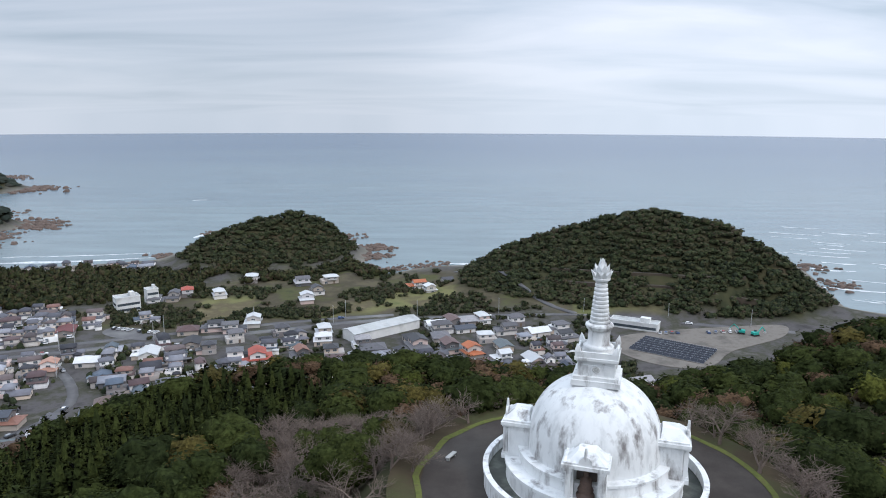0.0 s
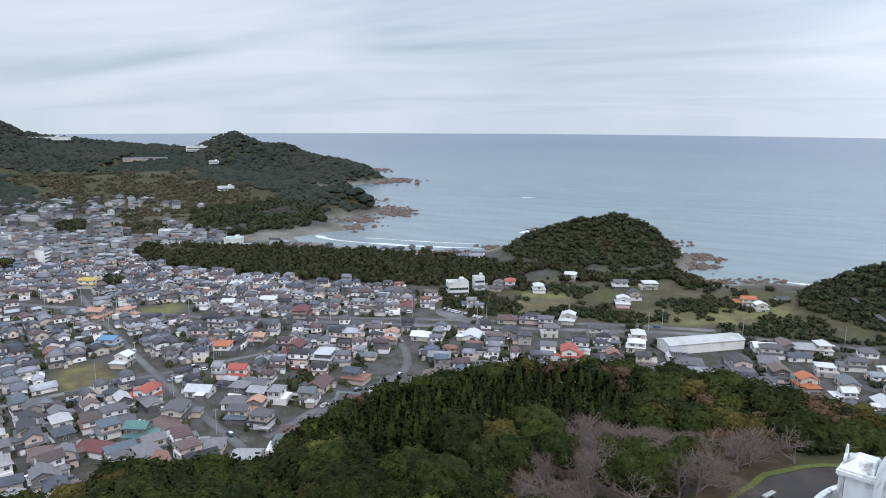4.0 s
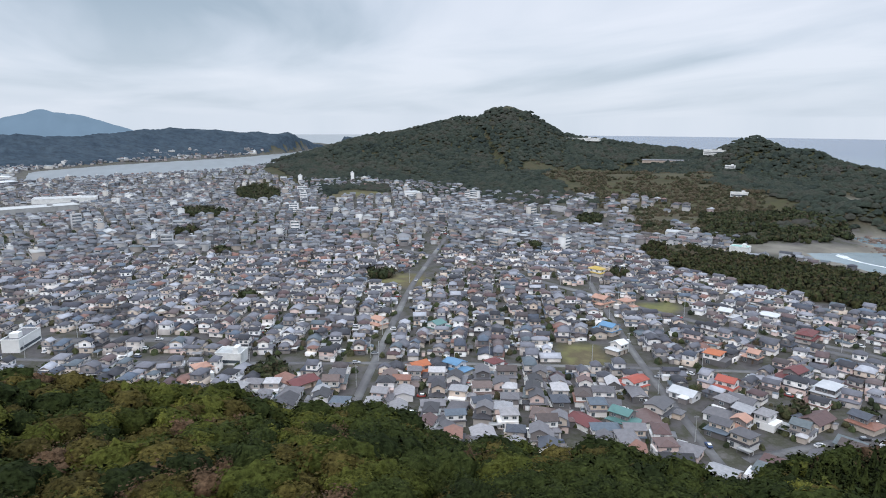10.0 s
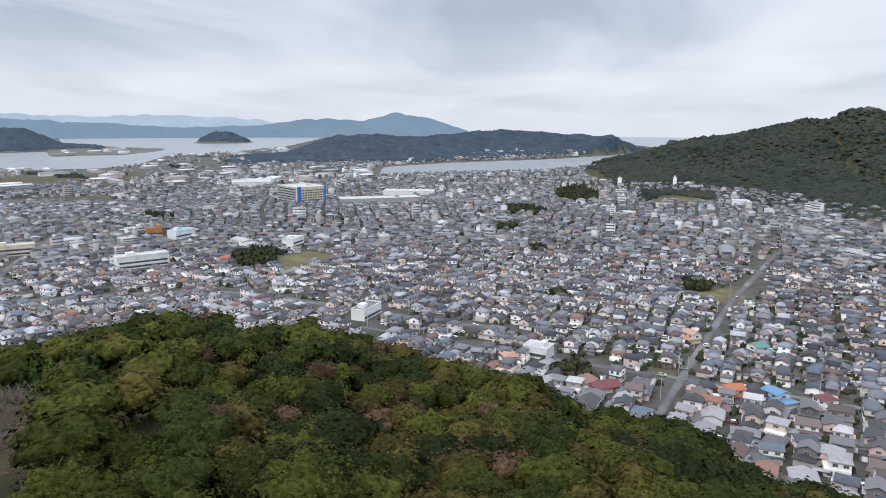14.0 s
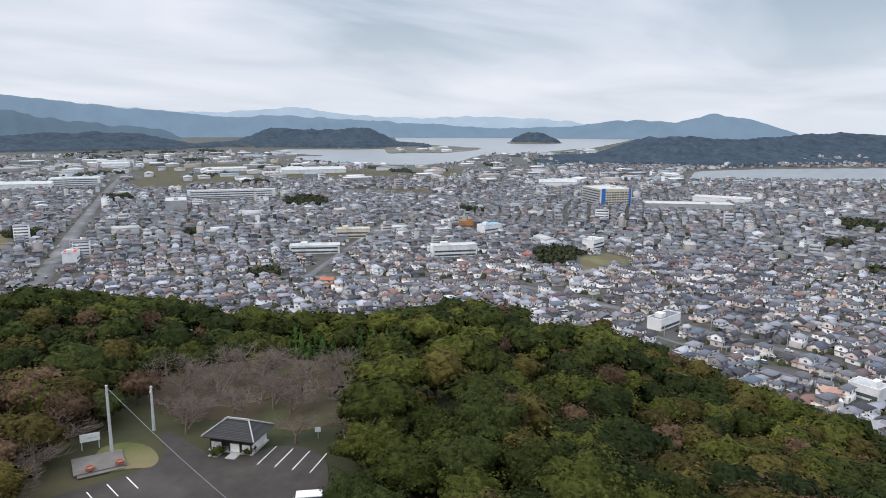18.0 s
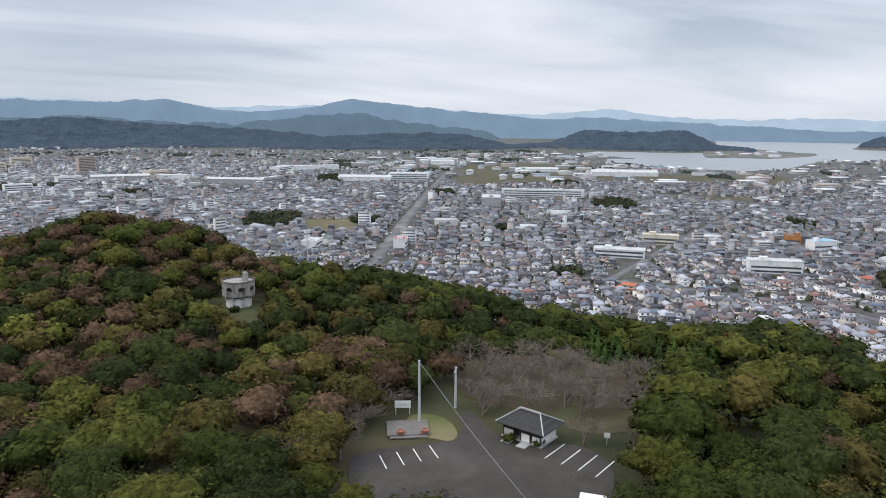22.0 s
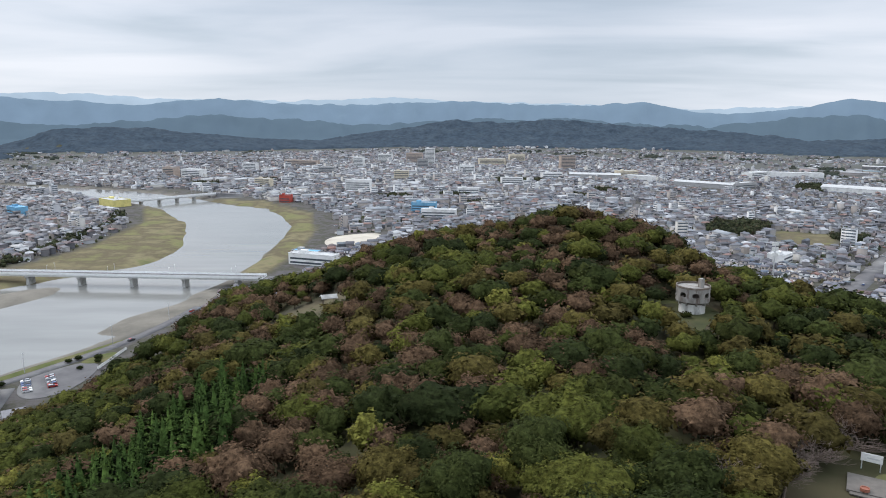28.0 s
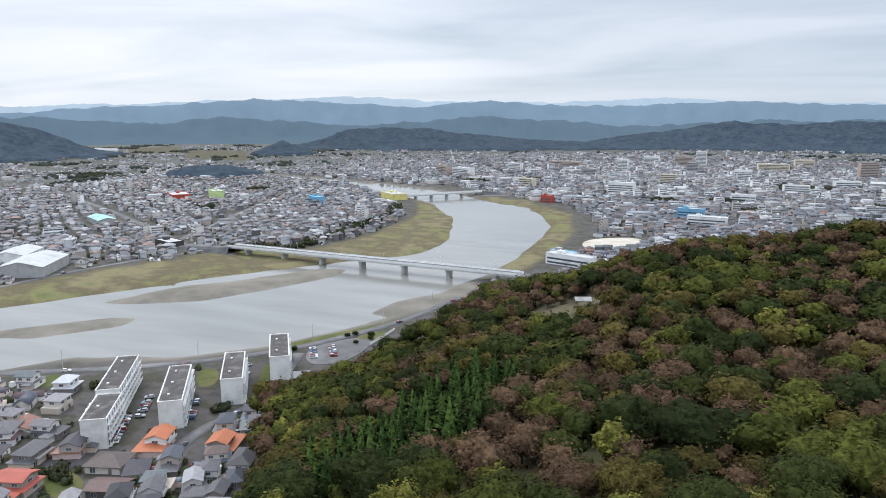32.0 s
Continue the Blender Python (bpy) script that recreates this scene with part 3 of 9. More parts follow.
LOTS = [[(-302, 198), (-297, 218), (-269, 207), (-273, 184)], [(-505, 161), (-494, 193), (-458, 190), (-458, 162), (-480, 150)],
        [(-356, 291), (-351, 316), (-331, 308), (-331, 285)], [(-331, 89), (-325, 99), (-314, 94), (-319, 86)],
        [(-384, -760), (-428, -717), (-384, -655), (-348, -680)], [(-160, 446), (-125, 466), (-120, 420), (-129, 389), (-146, 385)],
        [(-103, 404), (-61, 440), (-28, 482), (9, 495), (9, 445), (-71, 404)], [(82, 430), (143, 431), (137, 412), (82, 411)],
        [(-1094, 270), (-1091, 370), (-1015, 344), (-997, 246)], [(-621, -150), (-603, -121), (-559, -128), (-534, -147), (-585, -165)]]
MEADOWS.extend(LOTS)
ground_sheet()

ang = np.radians(np.arange(0, 360, 1.5))
rad = np.array([10, 200, 500, 1000, 2000, 3000, 4000, 4960.0])
wv = [(-r * math.sin(a), r * math.cos(a), SEA_LEVEL) for a in ang for r in rad]
wi, wj = np.meshgrid(np.arange(len(ang)), np.arange(len(rad) - 1), indexing="ij")
wk = (wi + 1) % len(ang)
nr = len(rad)
wq = np.stack([wi * nr + wj, wk * nr + wj, wk * nr + wj + 1, wi * nr + wj + 1], -1).reshape(-1, 4)
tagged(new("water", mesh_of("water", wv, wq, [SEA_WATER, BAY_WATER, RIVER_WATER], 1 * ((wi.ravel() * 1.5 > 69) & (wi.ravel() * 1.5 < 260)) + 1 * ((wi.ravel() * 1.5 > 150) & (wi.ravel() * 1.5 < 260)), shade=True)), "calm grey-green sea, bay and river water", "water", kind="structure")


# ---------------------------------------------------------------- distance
def haze_ridge_material(name, colour, glow):
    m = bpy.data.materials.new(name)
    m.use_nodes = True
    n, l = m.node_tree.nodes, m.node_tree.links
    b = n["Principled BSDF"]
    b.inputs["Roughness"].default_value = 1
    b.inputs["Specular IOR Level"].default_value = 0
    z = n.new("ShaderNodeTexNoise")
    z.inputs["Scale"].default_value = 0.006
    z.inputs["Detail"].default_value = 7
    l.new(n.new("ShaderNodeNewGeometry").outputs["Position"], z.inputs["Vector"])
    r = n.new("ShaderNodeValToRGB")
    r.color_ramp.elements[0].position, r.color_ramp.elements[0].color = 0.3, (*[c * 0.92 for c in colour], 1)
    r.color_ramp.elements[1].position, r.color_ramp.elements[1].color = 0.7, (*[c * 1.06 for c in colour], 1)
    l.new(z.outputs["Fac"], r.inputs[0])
    # haze painted as emission over a nearly black base
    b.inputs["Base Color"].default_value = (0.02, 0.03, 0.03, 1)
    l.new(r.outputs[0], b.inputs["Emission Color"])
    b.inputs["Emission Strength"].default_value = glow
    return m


def ridge_line(profile, dist, depth, mat, seed, rough=0.08):
    """A far mountain chain: bearing and skyline angle in degrees."""
    b0, b1 = profile[0][0], profile[-1][0]
    bs = np.arange(b0, b1 + 0.01, 0.12)
    el = np.interp(bs, [p[0] for p in profile], [p[1] for p in profile])
    el = np.convolve(np.pad(el, 4, "edge"), np.ones(9) / 9, "valid")
    el = el + value_noise(bs * 10, bs * 0, 9, seed) * rough + value_noise(bs * 10, bs * 0, 3, seed + 1) * rough * 0.4
    end = np.minimum(smooth(b0, b0 + 1.5, bs), 1 - smooth(b1 - 1.5, b1, bs))
    top = (120 + dist * np.tan(np.radians(el))) * end
    cols = []
    for f in np.linspace(0, 1, 9):
        d = dist - depth * (1 - f)
        shape = smooth(0, 1, np.full_like(bs, f)) * (0.86 + 0.14 * f)
        w = top * np.clip(shape + value_noise(bs * 40, bs * 0 + f * 60, 26, seed + 4) * 0.22 * math.sin(f * math.pi), 0, 1)
        a = np.radians(bs)
        cols.append(np.stack([-d * np.sin(a), d * np.cos(a), w - 1], -1))
    a = np.radians(bs)
    cols.append(np.stack([-(dist + 20) * np.sin(a), (dist + 20) * np.cos(a), top * 0 - 1], -1))
    v = np.stack(cols, 1).reshape(-1, 3)
    n, m = len(bs), len(cols)
    i, j = np.meshgrid(np.arange(n - 1), np.arange(m - 1), indexing="ij")
    q = np.stack([i * m + j, i * m + j + 1, (i + 1) * m + j + 1, (i + 1) * m + j], -1).reshape(-1, 4)
    tagged(new("backdrop", mesh_of("backdrop", v, q, [mat], shade=True)), "mountain chain on the skyline, haze painted as a blue glow", "mountains", kind="structure")


# haze colours for the chains, paler the farther off
FAR_A = haze_ridge_material("pale_haze_mountains", (0.37, 0.49, 0.62), 1.0)
FAR_B = haze_ridge_material("blue_haze_mountains", (0.165, 0.25, 0.36), 1.0)
FAR_C = haze_ridge_material("grey_blue_haze_hills", (0.092, 0.142, 0.205), 1.0)
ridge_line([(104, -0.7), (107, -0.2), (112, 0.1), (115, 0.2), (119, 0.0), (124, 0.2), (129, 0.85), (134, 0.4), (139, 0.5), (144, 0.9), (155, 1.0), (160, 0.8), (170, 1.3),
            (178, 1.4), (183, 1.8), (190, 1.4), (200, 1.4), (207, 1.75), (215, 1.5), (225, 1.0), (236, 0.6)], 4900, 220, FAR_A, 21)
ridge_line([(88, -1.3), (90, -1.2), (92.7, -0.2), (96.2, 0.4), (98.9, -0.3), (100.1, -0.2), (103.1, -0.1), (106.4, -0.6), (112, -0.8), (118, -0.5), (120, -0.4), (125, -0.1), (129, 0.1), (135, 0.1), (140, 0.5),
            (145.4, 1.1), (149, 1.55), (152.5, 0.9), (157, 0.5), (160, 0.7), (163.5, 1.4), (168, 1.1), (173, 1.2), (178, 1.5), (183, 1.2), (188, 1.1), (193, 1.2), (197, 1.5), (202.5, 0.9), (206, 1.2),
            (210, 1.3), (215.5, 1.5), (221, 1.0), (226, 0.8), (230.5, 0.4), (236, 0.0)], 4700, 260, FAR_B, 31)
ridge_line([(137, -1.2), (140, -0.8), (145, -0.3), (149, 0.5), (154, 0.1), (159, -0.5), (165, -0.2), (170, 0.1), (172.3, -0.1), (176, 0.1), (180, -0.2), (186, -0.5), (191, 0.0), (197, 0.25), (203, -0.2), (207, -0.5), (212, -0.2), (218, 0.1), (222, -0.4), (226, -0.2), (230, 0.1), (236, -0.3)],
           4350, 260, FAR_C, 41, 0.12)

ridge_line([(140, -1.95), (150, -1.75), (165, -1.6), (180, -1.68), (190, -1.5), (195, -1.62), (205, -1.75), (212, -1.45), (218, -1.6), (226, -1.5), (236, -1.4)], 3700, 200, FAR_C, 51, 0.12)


# ---------------------------------------------------------------- scattering
def template(verts, faces, index=0, lean=None):
    """Vertices, quads, triangles and their material numbers."""
    idx = index if isinstance(index, (list, tuple)) else [index] * len(faces)
    q = [(f, k) for f, k in zip(faces, idx) if len(f) == 4]
    t = [(f, k) for f, k in zip(faces, idx) if len(f) == 3]
    return (np.array(verts, float), np.array([f for f, k in q], int).reshape(-1, 4), np.array([f for f, k in t], int).reshape(-1, 3),
            np.array([k for f, k in q], int), np.array([k for f, k in t], int), lean)


def lean_of(me, normals):
    """Keeps for each corner of a leaf the way its clump faces."""
    me.attributes.new("lean", "FLOAT_VECTOR", "POINT").data.foreach_set("vector", np.asarray(normals, np.float32).ravel())


def scatter_mesh(name, temps, which, place, turn, size, mats, shift=None, shade=False, tone=None):
    """One mesh of many pieces: each takes a template, a place, a turn about z in radians, a size (3) and an optional shift of its material number."""
    V, Q, T, QI, TI, N, C = [], [], [], [], [], [], []
    base = 0
    for k, (tv, tq, tt, qi, ti, lean) in enumerate(temps):
        s = np.nonzero(which == k)[0]
        if not len(s):
            continue
        c, sn = np.cos(turn[s]), np.sin(turn[s])
        p = tv[None] * size[s][:, None, :]
        x = p[..., 0] * c[:, None] - p[..., 1] * sn[:, None] + place[s][:, 0:1]
        y = p[..., 0] * sn[:, None] + p[..., 1] * c[:, None] + place[s][:, 1:2]
        z = p[..., 2] + place[s][:, 2:3]
        V.append(np.stack([x, y, z], -1).reshape(-1, 3))
        if lean is not None:
            N.append(np.stack([lean[None, :, 0] * c[:, None] - lean[None, :, 1] * sn[:, None], lean[None, :, 0] * sn[:, None] + lean[None, :, 1] * c[:, None],
                               np.repeat(lean[None, :, 2], len(s), 0)], -1).reshape(-1, 3))
        if tone is not None:
            C.append(np.repeat(tone[s], len(tv)))
        off = base + np.arange(len(s))[:, None, None] * len(tv)
        add = np.zeros(len(s), int) if shift is None else shift[s]
        if len(tq):
            Q.append((tq[None] + off).reshape(-1, 4))
            QI.append((qi[None] + add[:, None]).ravel())
        if len(tt):
            T.append((tt[None] + off).reshape(-1, 3))
            TI.append((ti[None] + add[:, None]).ravel())
        base += len(s) * len(tv)
    blocks, index = [], []
    if Q:
        blocks.append(np.concatenate(Q))
        index += QI
    if T:
        blocks.append(np.concatenate(T))
        index += TI
    me = mesh_of(name, np.concatenate(V), blocks, mats, np.concatenate(index), shade)
    if N:
        lean_of(me, np.concatenate(N))
    if C:
        me.attributes.new("tone", "FLOAT", "POINT").data.foreach_set("value", np.concatenate(C).astype(np.float32))
    return me


rng = np.random.default_rng(7)


def jitter_grid(x0, x1, y0, y1, step, amount=0.42):
    gx, gy = np.meshgrid(np.arange(x0, x1, step), np.arange(y0, y1, step))
    gx, gy = gx.ravel() + rng.uniform(-amount, amount, gx.size) * step, gy.ravel() + rng.uniform(-amount, amount, gy.size) * step
    return gx, gy


# ---------------------------------------------------------------- trees
def ico(sub=1):
    bm = bmesh.new()
    bmesh.ops.create_icosphere(bm, subdivisions=sub, radius=1)
    v = np.array([tuple(p.co) for p in bm.verts])
    f = [tuple(p.index for p in q.verts) for q in bm.faces]
    bm.free()
    return v, f


ICO1 = ico(1)


def leafy(clumps, leaves, leaf, seed):
    """A crown: each clump is a dark lumpy core under many small leaf tufts. clumps: centre and radii. Also gives the way each point faces."""
    r = np.random.default_rng(seed)
    V, F, N, n = [], [], [], 0
    mid = np.mean([c[:3] for c in clumps], 0) - (0, 0, 1.5 * max(c[3] for c in clumps))
    weight = np.array([c[3] * c[4] for c in clumps])
    for (cx, cy, cz, ra, rb), per in zip(clumps, np.maximum(8, leaves * weight / weight.sum()).astype(int)):
        out = np.array((cx, cy, cz)) - mid
        out /= np.linalg.norm(out) + 1e-6
        v = ICO1[0] * (ra * 0.78, ra * 0.78, rb * 0.78) * r.uniform(0.85, 1.15, (len(ICO1[0]), 1)) + (cx, cy, cz)
        V.append(v)
        N.append(ICO1[0] * 0.7 + out * 0.5)
        F += [tuple(i + n for i in f) for f in ICO1[1]]
        n += len(v)
        d = r.normal(size=(per, 3))
        d[:, 2] = np.abs(d[:, 2]) * 1.1 - 0.35
        d /= np.linalg.norm(d, axis=1, keepdims=True)
        c = d * (ra, ra, rb) * r.uniform(0.66, 1.20, (per, 1)) + (cx, cy, cz)
        nrm = d + r.normal(size=(per, 3)) * 0.35
        nrm /= np.linalg.norm(nrm, axis=1, keepdims=True)
        t = np.cross(nrm, r.normal(size=(per, 3)))
        t /= np.linalg.norm(t, axis=1, keepdims=True)
        s = np.cross(nrm, t)
        w = leaf * r.uniform(0.6, 1.4, (per, 1))
        tri = np.stack([c + t * w, c - t * w * 0.6 + s * w * 0.8, c - t * w * 0.6 - s * w * 0.8], 1)
        V.append(tri.reshape(-1, 3))
        N.append(np.repeat(d * 0.7 + out * 0.5 + r.normal(size=(per, 3)) * 0.20, 3, 0))
        F += [(n + 3 * i, n + 3 * i + 1, n + 3 * i + 2) for i in range(per)]
        n += per * 3
    N = np.concatenate(N)
    return np.concatenate(V), F, N / np.linalg.norm(N, axis=1, keepdims=True)


def dome_crown(seed, spread, tall, lobes, leaves, leaf, rings=7, sides=14, core=0.90, loose=0.05):
    """A rounded crown: one billowing dome, leaf sprays lying in layers over it. Also gives the way each point faces."""
    r = np.random.default_rng(seed)
    up = r.uniform(0.05, 1.0, lobes)
    turn = np.arange(lobes) * 2.4 + r.uniform(-0.5, 0.5, lobes)
    flat_ = np.sqrt(1 - up ** 2)
    L = np.stack([flat_ * np.cos(turn), flat_ * np.sin(turn), up], -1)
    H = r.uniform(0.5, 1.0, lobes)
    W = r.uniform(0.14, 0.30, lobes) * math.sqrt(30 / lobes)
    out = r.uniform(0.82, 1.16, lobes)
    half = tall * 0.46
    lean = r.uniform(-0.12, 0.12, 2)

    def skin(d):
        q = ((d[:, None, :] - L[None]) ** 2).sum(2)
        g = H * np.exp(-q / (2 * W ** 2))
        best = g.argmax(1)
        swell = g.max(1)
        rad = (0.55 + 0.48 * swell) * (1 + (out[best] - 1) * np.minimum(1, swell * 1.6))
        p = d * rad[:, None] * (spread, spread, half) + (0, 0, tall - half * 1.03)
        p[:, :2] += lean * p[:, 2:3]
        n = d * (0.55, 0.55, 0.75) + (d - L[best]) * (0.62 * swell / W[best])[:, None] + (0, 0, 0.12)
        return p, n / np.linalg.norm(n, axis=1, keepdims=True)

    el = np.linspace(radians(-38), radians(86), rings)
    D = np.array([(math.cos(e) * math.cos(a), math.cos(e) * math.sin(a), math.sin(e)) for k, e in enumerate(el) for a in (np.arange(sides) + 0.5 * k) * 2 * math.pi / sides])
    p, n = skin(D)
    V, N = [(p - (0, 0, tall * 0.5)) * core + (0, 0, tall * 0.5)], [n]
    F = []
    for k in range(rings - 1):
        for i in range(sides):
            j = (i + 1) % sides
            F += [(k * sides + i, k * sides + j, (k + 1) * sides + i), (k * sides + j, (k + 1) * sides + j, (k + 1) * sides + i)]
    F += [((rings - 1) * sides, (rings - 1) * sides + i, (rings - 1) * sides + i + 1) for i in range(1, sides - 1)]
    d = r.normal(size=(leaves, 3))
    d[:, 2] = np.abs(d[:, 2]) * 1.1 - 0.42
    d /= np.linalg.norm(d, axis=1, keepdims=True)
    p, n = skin(d)
    p = (p - (0, 0, tall * 0.5)) * r.normal(1.0, loose, (leaves, 1)) + (0, 0, tall * 0.5)
    face = n * 0.75 + r.normal(size=(leaves, 3)) * 0.30 + (0, 0, 0.45)
    face /= np.linalg.norm(face, axis=1, keepdims=True)
    t = np.cross(face, r.normal(size=(leaves, 3)))
    t /= np.linalg.norm(t, axis=1, keepdims=True)
    s = np.cross(face, t)
    w = leaf * r.uniform(0.6, 1.5, (leaves, 1))
    tri = np.stack([p + t * w, p - t * w * 0.6 + s * w * 0.8, p - t * w * 0.6 - s * w * 0.8], 1)
    V.append(tri.reshape(-1, 3))
    N.append(np.repeat(n + r.normal(size=(leaves, 3)) * 0.34, 3, 0))
    base = rings * sides
    F += [(base + 3 * i, base + 3 * i + 1, base + 3 * i + 2) for i in range(leaves)]
    N = np.concatenate(N)
    return np.concatenate(V), F, N / np.linalg.norm(N, axis=1, keepdims=True)


def cedar_crown(seed, spread, tall, leaves, leaf):
    """A pointed crown: a slim core under whorls of drooping sprays."""
    r = np.random.default_rng(seed)
    V, F = [(math.cos(k * math.pi / 3) * spread * 0.62 * (1 - h), math.sin(k * math.pi / 3) * spread * 0.62 * (1 - h), 1 + h * (tall - 1.6)) for h in (0.0, 0.5) for k in range(6)] + [(0, 0, tall - 0.7)], []
    for k in range(6):
        F += [(k, (k + 1) % 6, 6 + (k + 1) % 6), (k, 6 + (k + 1) % 6, 6 + k), (6 + k, 6 + (k + 1) % 6, 12)]
    N = [(v[0], v[1], 0.6) for v in V]
    N[12] = (0, 0, 1.0)
    h = 1 - np.sqrt(r.uniform(0, 1, leaves))
    a = r.uniform(0, 6.283, leaves)
    whorl = np.sin(h * 34 + np.sin(a * 3 + seed) * 1.6)
    rad = spread * (1.02 - h) ** 0.85 * (0.86 + 0.20 * whorl) * r.normal(1, 0.07, leaves)
    p = np.stack([rad * np.cos(a), rad * np.sin(a), 0.9 + h * (tall - 0.9)], -1)
    n = np.stack([np.cos(a), np.sin(a), 0.45 + 0.75 * whorl], -1)
    n /= np.linalg.norm(n, axis=1, keepdims=True)
    t = np.stack([np.cos(a), np.sin(a), np.full(leaves, 0.25)], -1) + r.normal(size=(leaves, 3)) * 0.3
    q = np.cross(n + r.normal(size=(leaves, 3)) * 0.3, t)
    q /= np.linalg.norm(q, axis=1, keepdims=True)
    w = leaf * r.uniform(0.7, 1.4, (leaves, 1)) * (1.15 - 0.6 * h[:, None])
    tri = np.stack([p + t * w * 1.2, p - t * w * 0.6 + q * w * 0.7, p - t * w * 0.6 - q * w * 0.7], 1)
    F += [(13 + 3 * i, 14 + 3 * i, 15 + 3 * i) for i in range(leaves)]
    N = np.concatenate([np.array(N), np.repeat(n + r.normal(size=(leaves, 3)) * 0.22, 3, 0)])
    return np.concatenate([np.array(V), tri.reshape(-1, 3)]), F, N / np.linalg.norm(N, axis=1, keepdims=True)


def tube(path, radii, sides):
    V, F = [], []
    for k, (p, rr) in enumerate(zip(path, radii)):
        for s in range(sides):
            a = 2 * math.pi * s / sides
            V.append((p[0] + rr * math.cos(a), p[1] + rr * math.sin(a), p[2]))
    for k in range(len(path) - 1):
        for s in range(sides):
            t = (s + 1) % sides
            F.append((k * sides + s, k * sides + t, (k + 1) * sides + t, (k + 1) * sides + s))
    return V, F


def trunk_mesh(name, tall, girth, limbs, seed, mat):
    r = np.random.default_rng(seed)
    V, F = tube([(0, 0, -1.2), (0.1, 0.05, tall * 0.35), (0.15, 0.2, tall * 0.8)], [girth, girth * 0.75, girth * 0.3], 6)
    for i in range(limbs):
        a = i * 2.4 + r.uniform(-0.3, 0.3)
        z0 = tall * r.uniform(0.25, 0.5)
        L = tall * r.uniform(0.25, 0.4)
        v, f = tube([(0.1, 0.08, z0), (math.cos(a) * L * 0.6, math.sin(a) * L * 0.6, z0 + L * 0.5), (math.cos(a) * L, math.sin(a) * L, z0 + L)],
                    [girth * 0.45, girth * 0.3, girth * 0.12], 5)
        n = len(V)
        V += v
        F += [tuple(k + n for k in q) for q in f]
    return mesh_of(name, np.array(V), np.array(F), [mat], shade=True)


def bare_template(seed, tall):
    """A leafless tree: branches fork three times into fine twigs."""
    r = np.random.default_rng(seed)
    V, F = [], []

    def limb(p, d, length, rad, level):
        q = p + d * length
        t = np.cross(d, (0.3, 0.2, 0.9))
        t /= np.linalg.norm(t) + 1e-6
        s = np.cross(d, t)
        n = len(V)
        for c, rr in ((p, rad), (q, rad * 0.55)):
            for k in range(3):
                a = k * 2.094
                V.append(tuple(c + (t * math.cos(a) + s * math.sin(a)) * rr))
        for k in range(3):
            m = (k + 1) % 3
            F.append((n + k, n + m, n + 3 + m, n + 3 + k))
        if level < 5:
            for k in range((3, 4, 4, 3, 2)[level]):
                e = d + r.normal(size=3) * (0.55 if level else 0.5)
                e[2] = abs(e[2]) * 0.7 + 0.12
                e /= np.linalg.norm(e)
                limb(p + (q - p) * r.uniform(0.45, 1.0), e, length * r.uniform(0.6, 0.9), max(rad * 0.5, 0.014), level + 1)
    limb(np.array([0, 0, -0.5]), np.array([0.05, 0.02, 1.0]), tall * 0.32, 0.20, 0)
    return np.array(V), F


# crown radius, height and number of billows by kind: 0 to 2 green, 3 and 4 olive, 5 and 6 yellow, 7 and 8 russet, 9 and 10 cedar, 11 and 12 deep green, 13 and 14 dark cedar
CROWNS = [(5.2, 8.2, 34), (5.9, 8.6, 42), (4.7, 7.6, 30), (5.4, 8.0, 34), (4.6, 7.8, 28), (3.9, 8.0, 24), (3.5, 7.4, 20), (4.7, 7.5, 30), (4.1, 7.0, 26), (), (), (5.6, 8.4, 38), (5.0, 8.0, 32), (), ()]


def crown_of(k, leaves, leaf, rings, sides):
    if k in (9, 10, 13, 14):
        return cedar_crown(70 + k, 2.5, 10.6, int(leaves * 0.6), leaf * 1.1)
    spread, tall, lobes = CROWNS[k]
    return dome_crown(30 + k, spread, tall, lobes, leaves, leaf * (0.72 if k in (7, 8) else 1.0), rings, sides, 0.80 if k in (7, 8) else 0.90, 0.10 if k in (7, 8) else 0.05)


def leaf_material(name, ramp, per):
    return material(name, ramp, 0.22, 0.8, per=per, spec=0.02, per_mix=0.5, fine=0.6, fine_scale=1.5, lean=True)


GREEN_TONES = [(0.0222, 0.0266, 0.0080), (0.0345, 0.0409, 0.0103), (0.0494, 0.0550, 0.0128), (0.0679, 0.0706, 0.0164)]
OLIVE_TONES = [(0.0417, 0.0346, 0.0118), (0.0604, 0.0494, 0.0154), (0.0767, 0.0634, 0.0189)]
YELLOW_TONES = [(0.0636, 0.0703, 0.0163), (0.0905, 0.0944, 0.0205), (0.1214, 0.1157, 0.0277)]
BROWN_TONES = [(0.0514, 0.0330, 0.0202), (0.0742, 0.0466, 0.0286), (0.0956, 0.0599, 0.0364)]
CEDAR_TONES = [(0.0245, 0.0456, 0.0133), (0.0399, 0.0702, 0.0183), (0.0571, 0.0942, 0.0233)]
DEEP_TONES = [(0.0156, 0.0211, 0.0082), (0.0241, 0.0313, 0.0100), (0.0341, 0.0418, 0.0123)]
LEAF = leaf_material("evergreen_leaves", GREEN_TONES, "object")
LEAF_OLIVE = leaf_material("olive_leaves", OLIVE_TONES, "object")
LEAF_YELLOW = leaf_material("yellowing_leaves", YELLOW_TONES, "object")
LEAF_BROWN = leaf_material("russet_leaves", BROWN_TONES, "object")
NEEDLES = leaf_material("cedar_needles", CEDAR_TONES, "object")
LEAF_DEEP = leaf_material("deep_green_leaves", DEEP_TONES, "object")
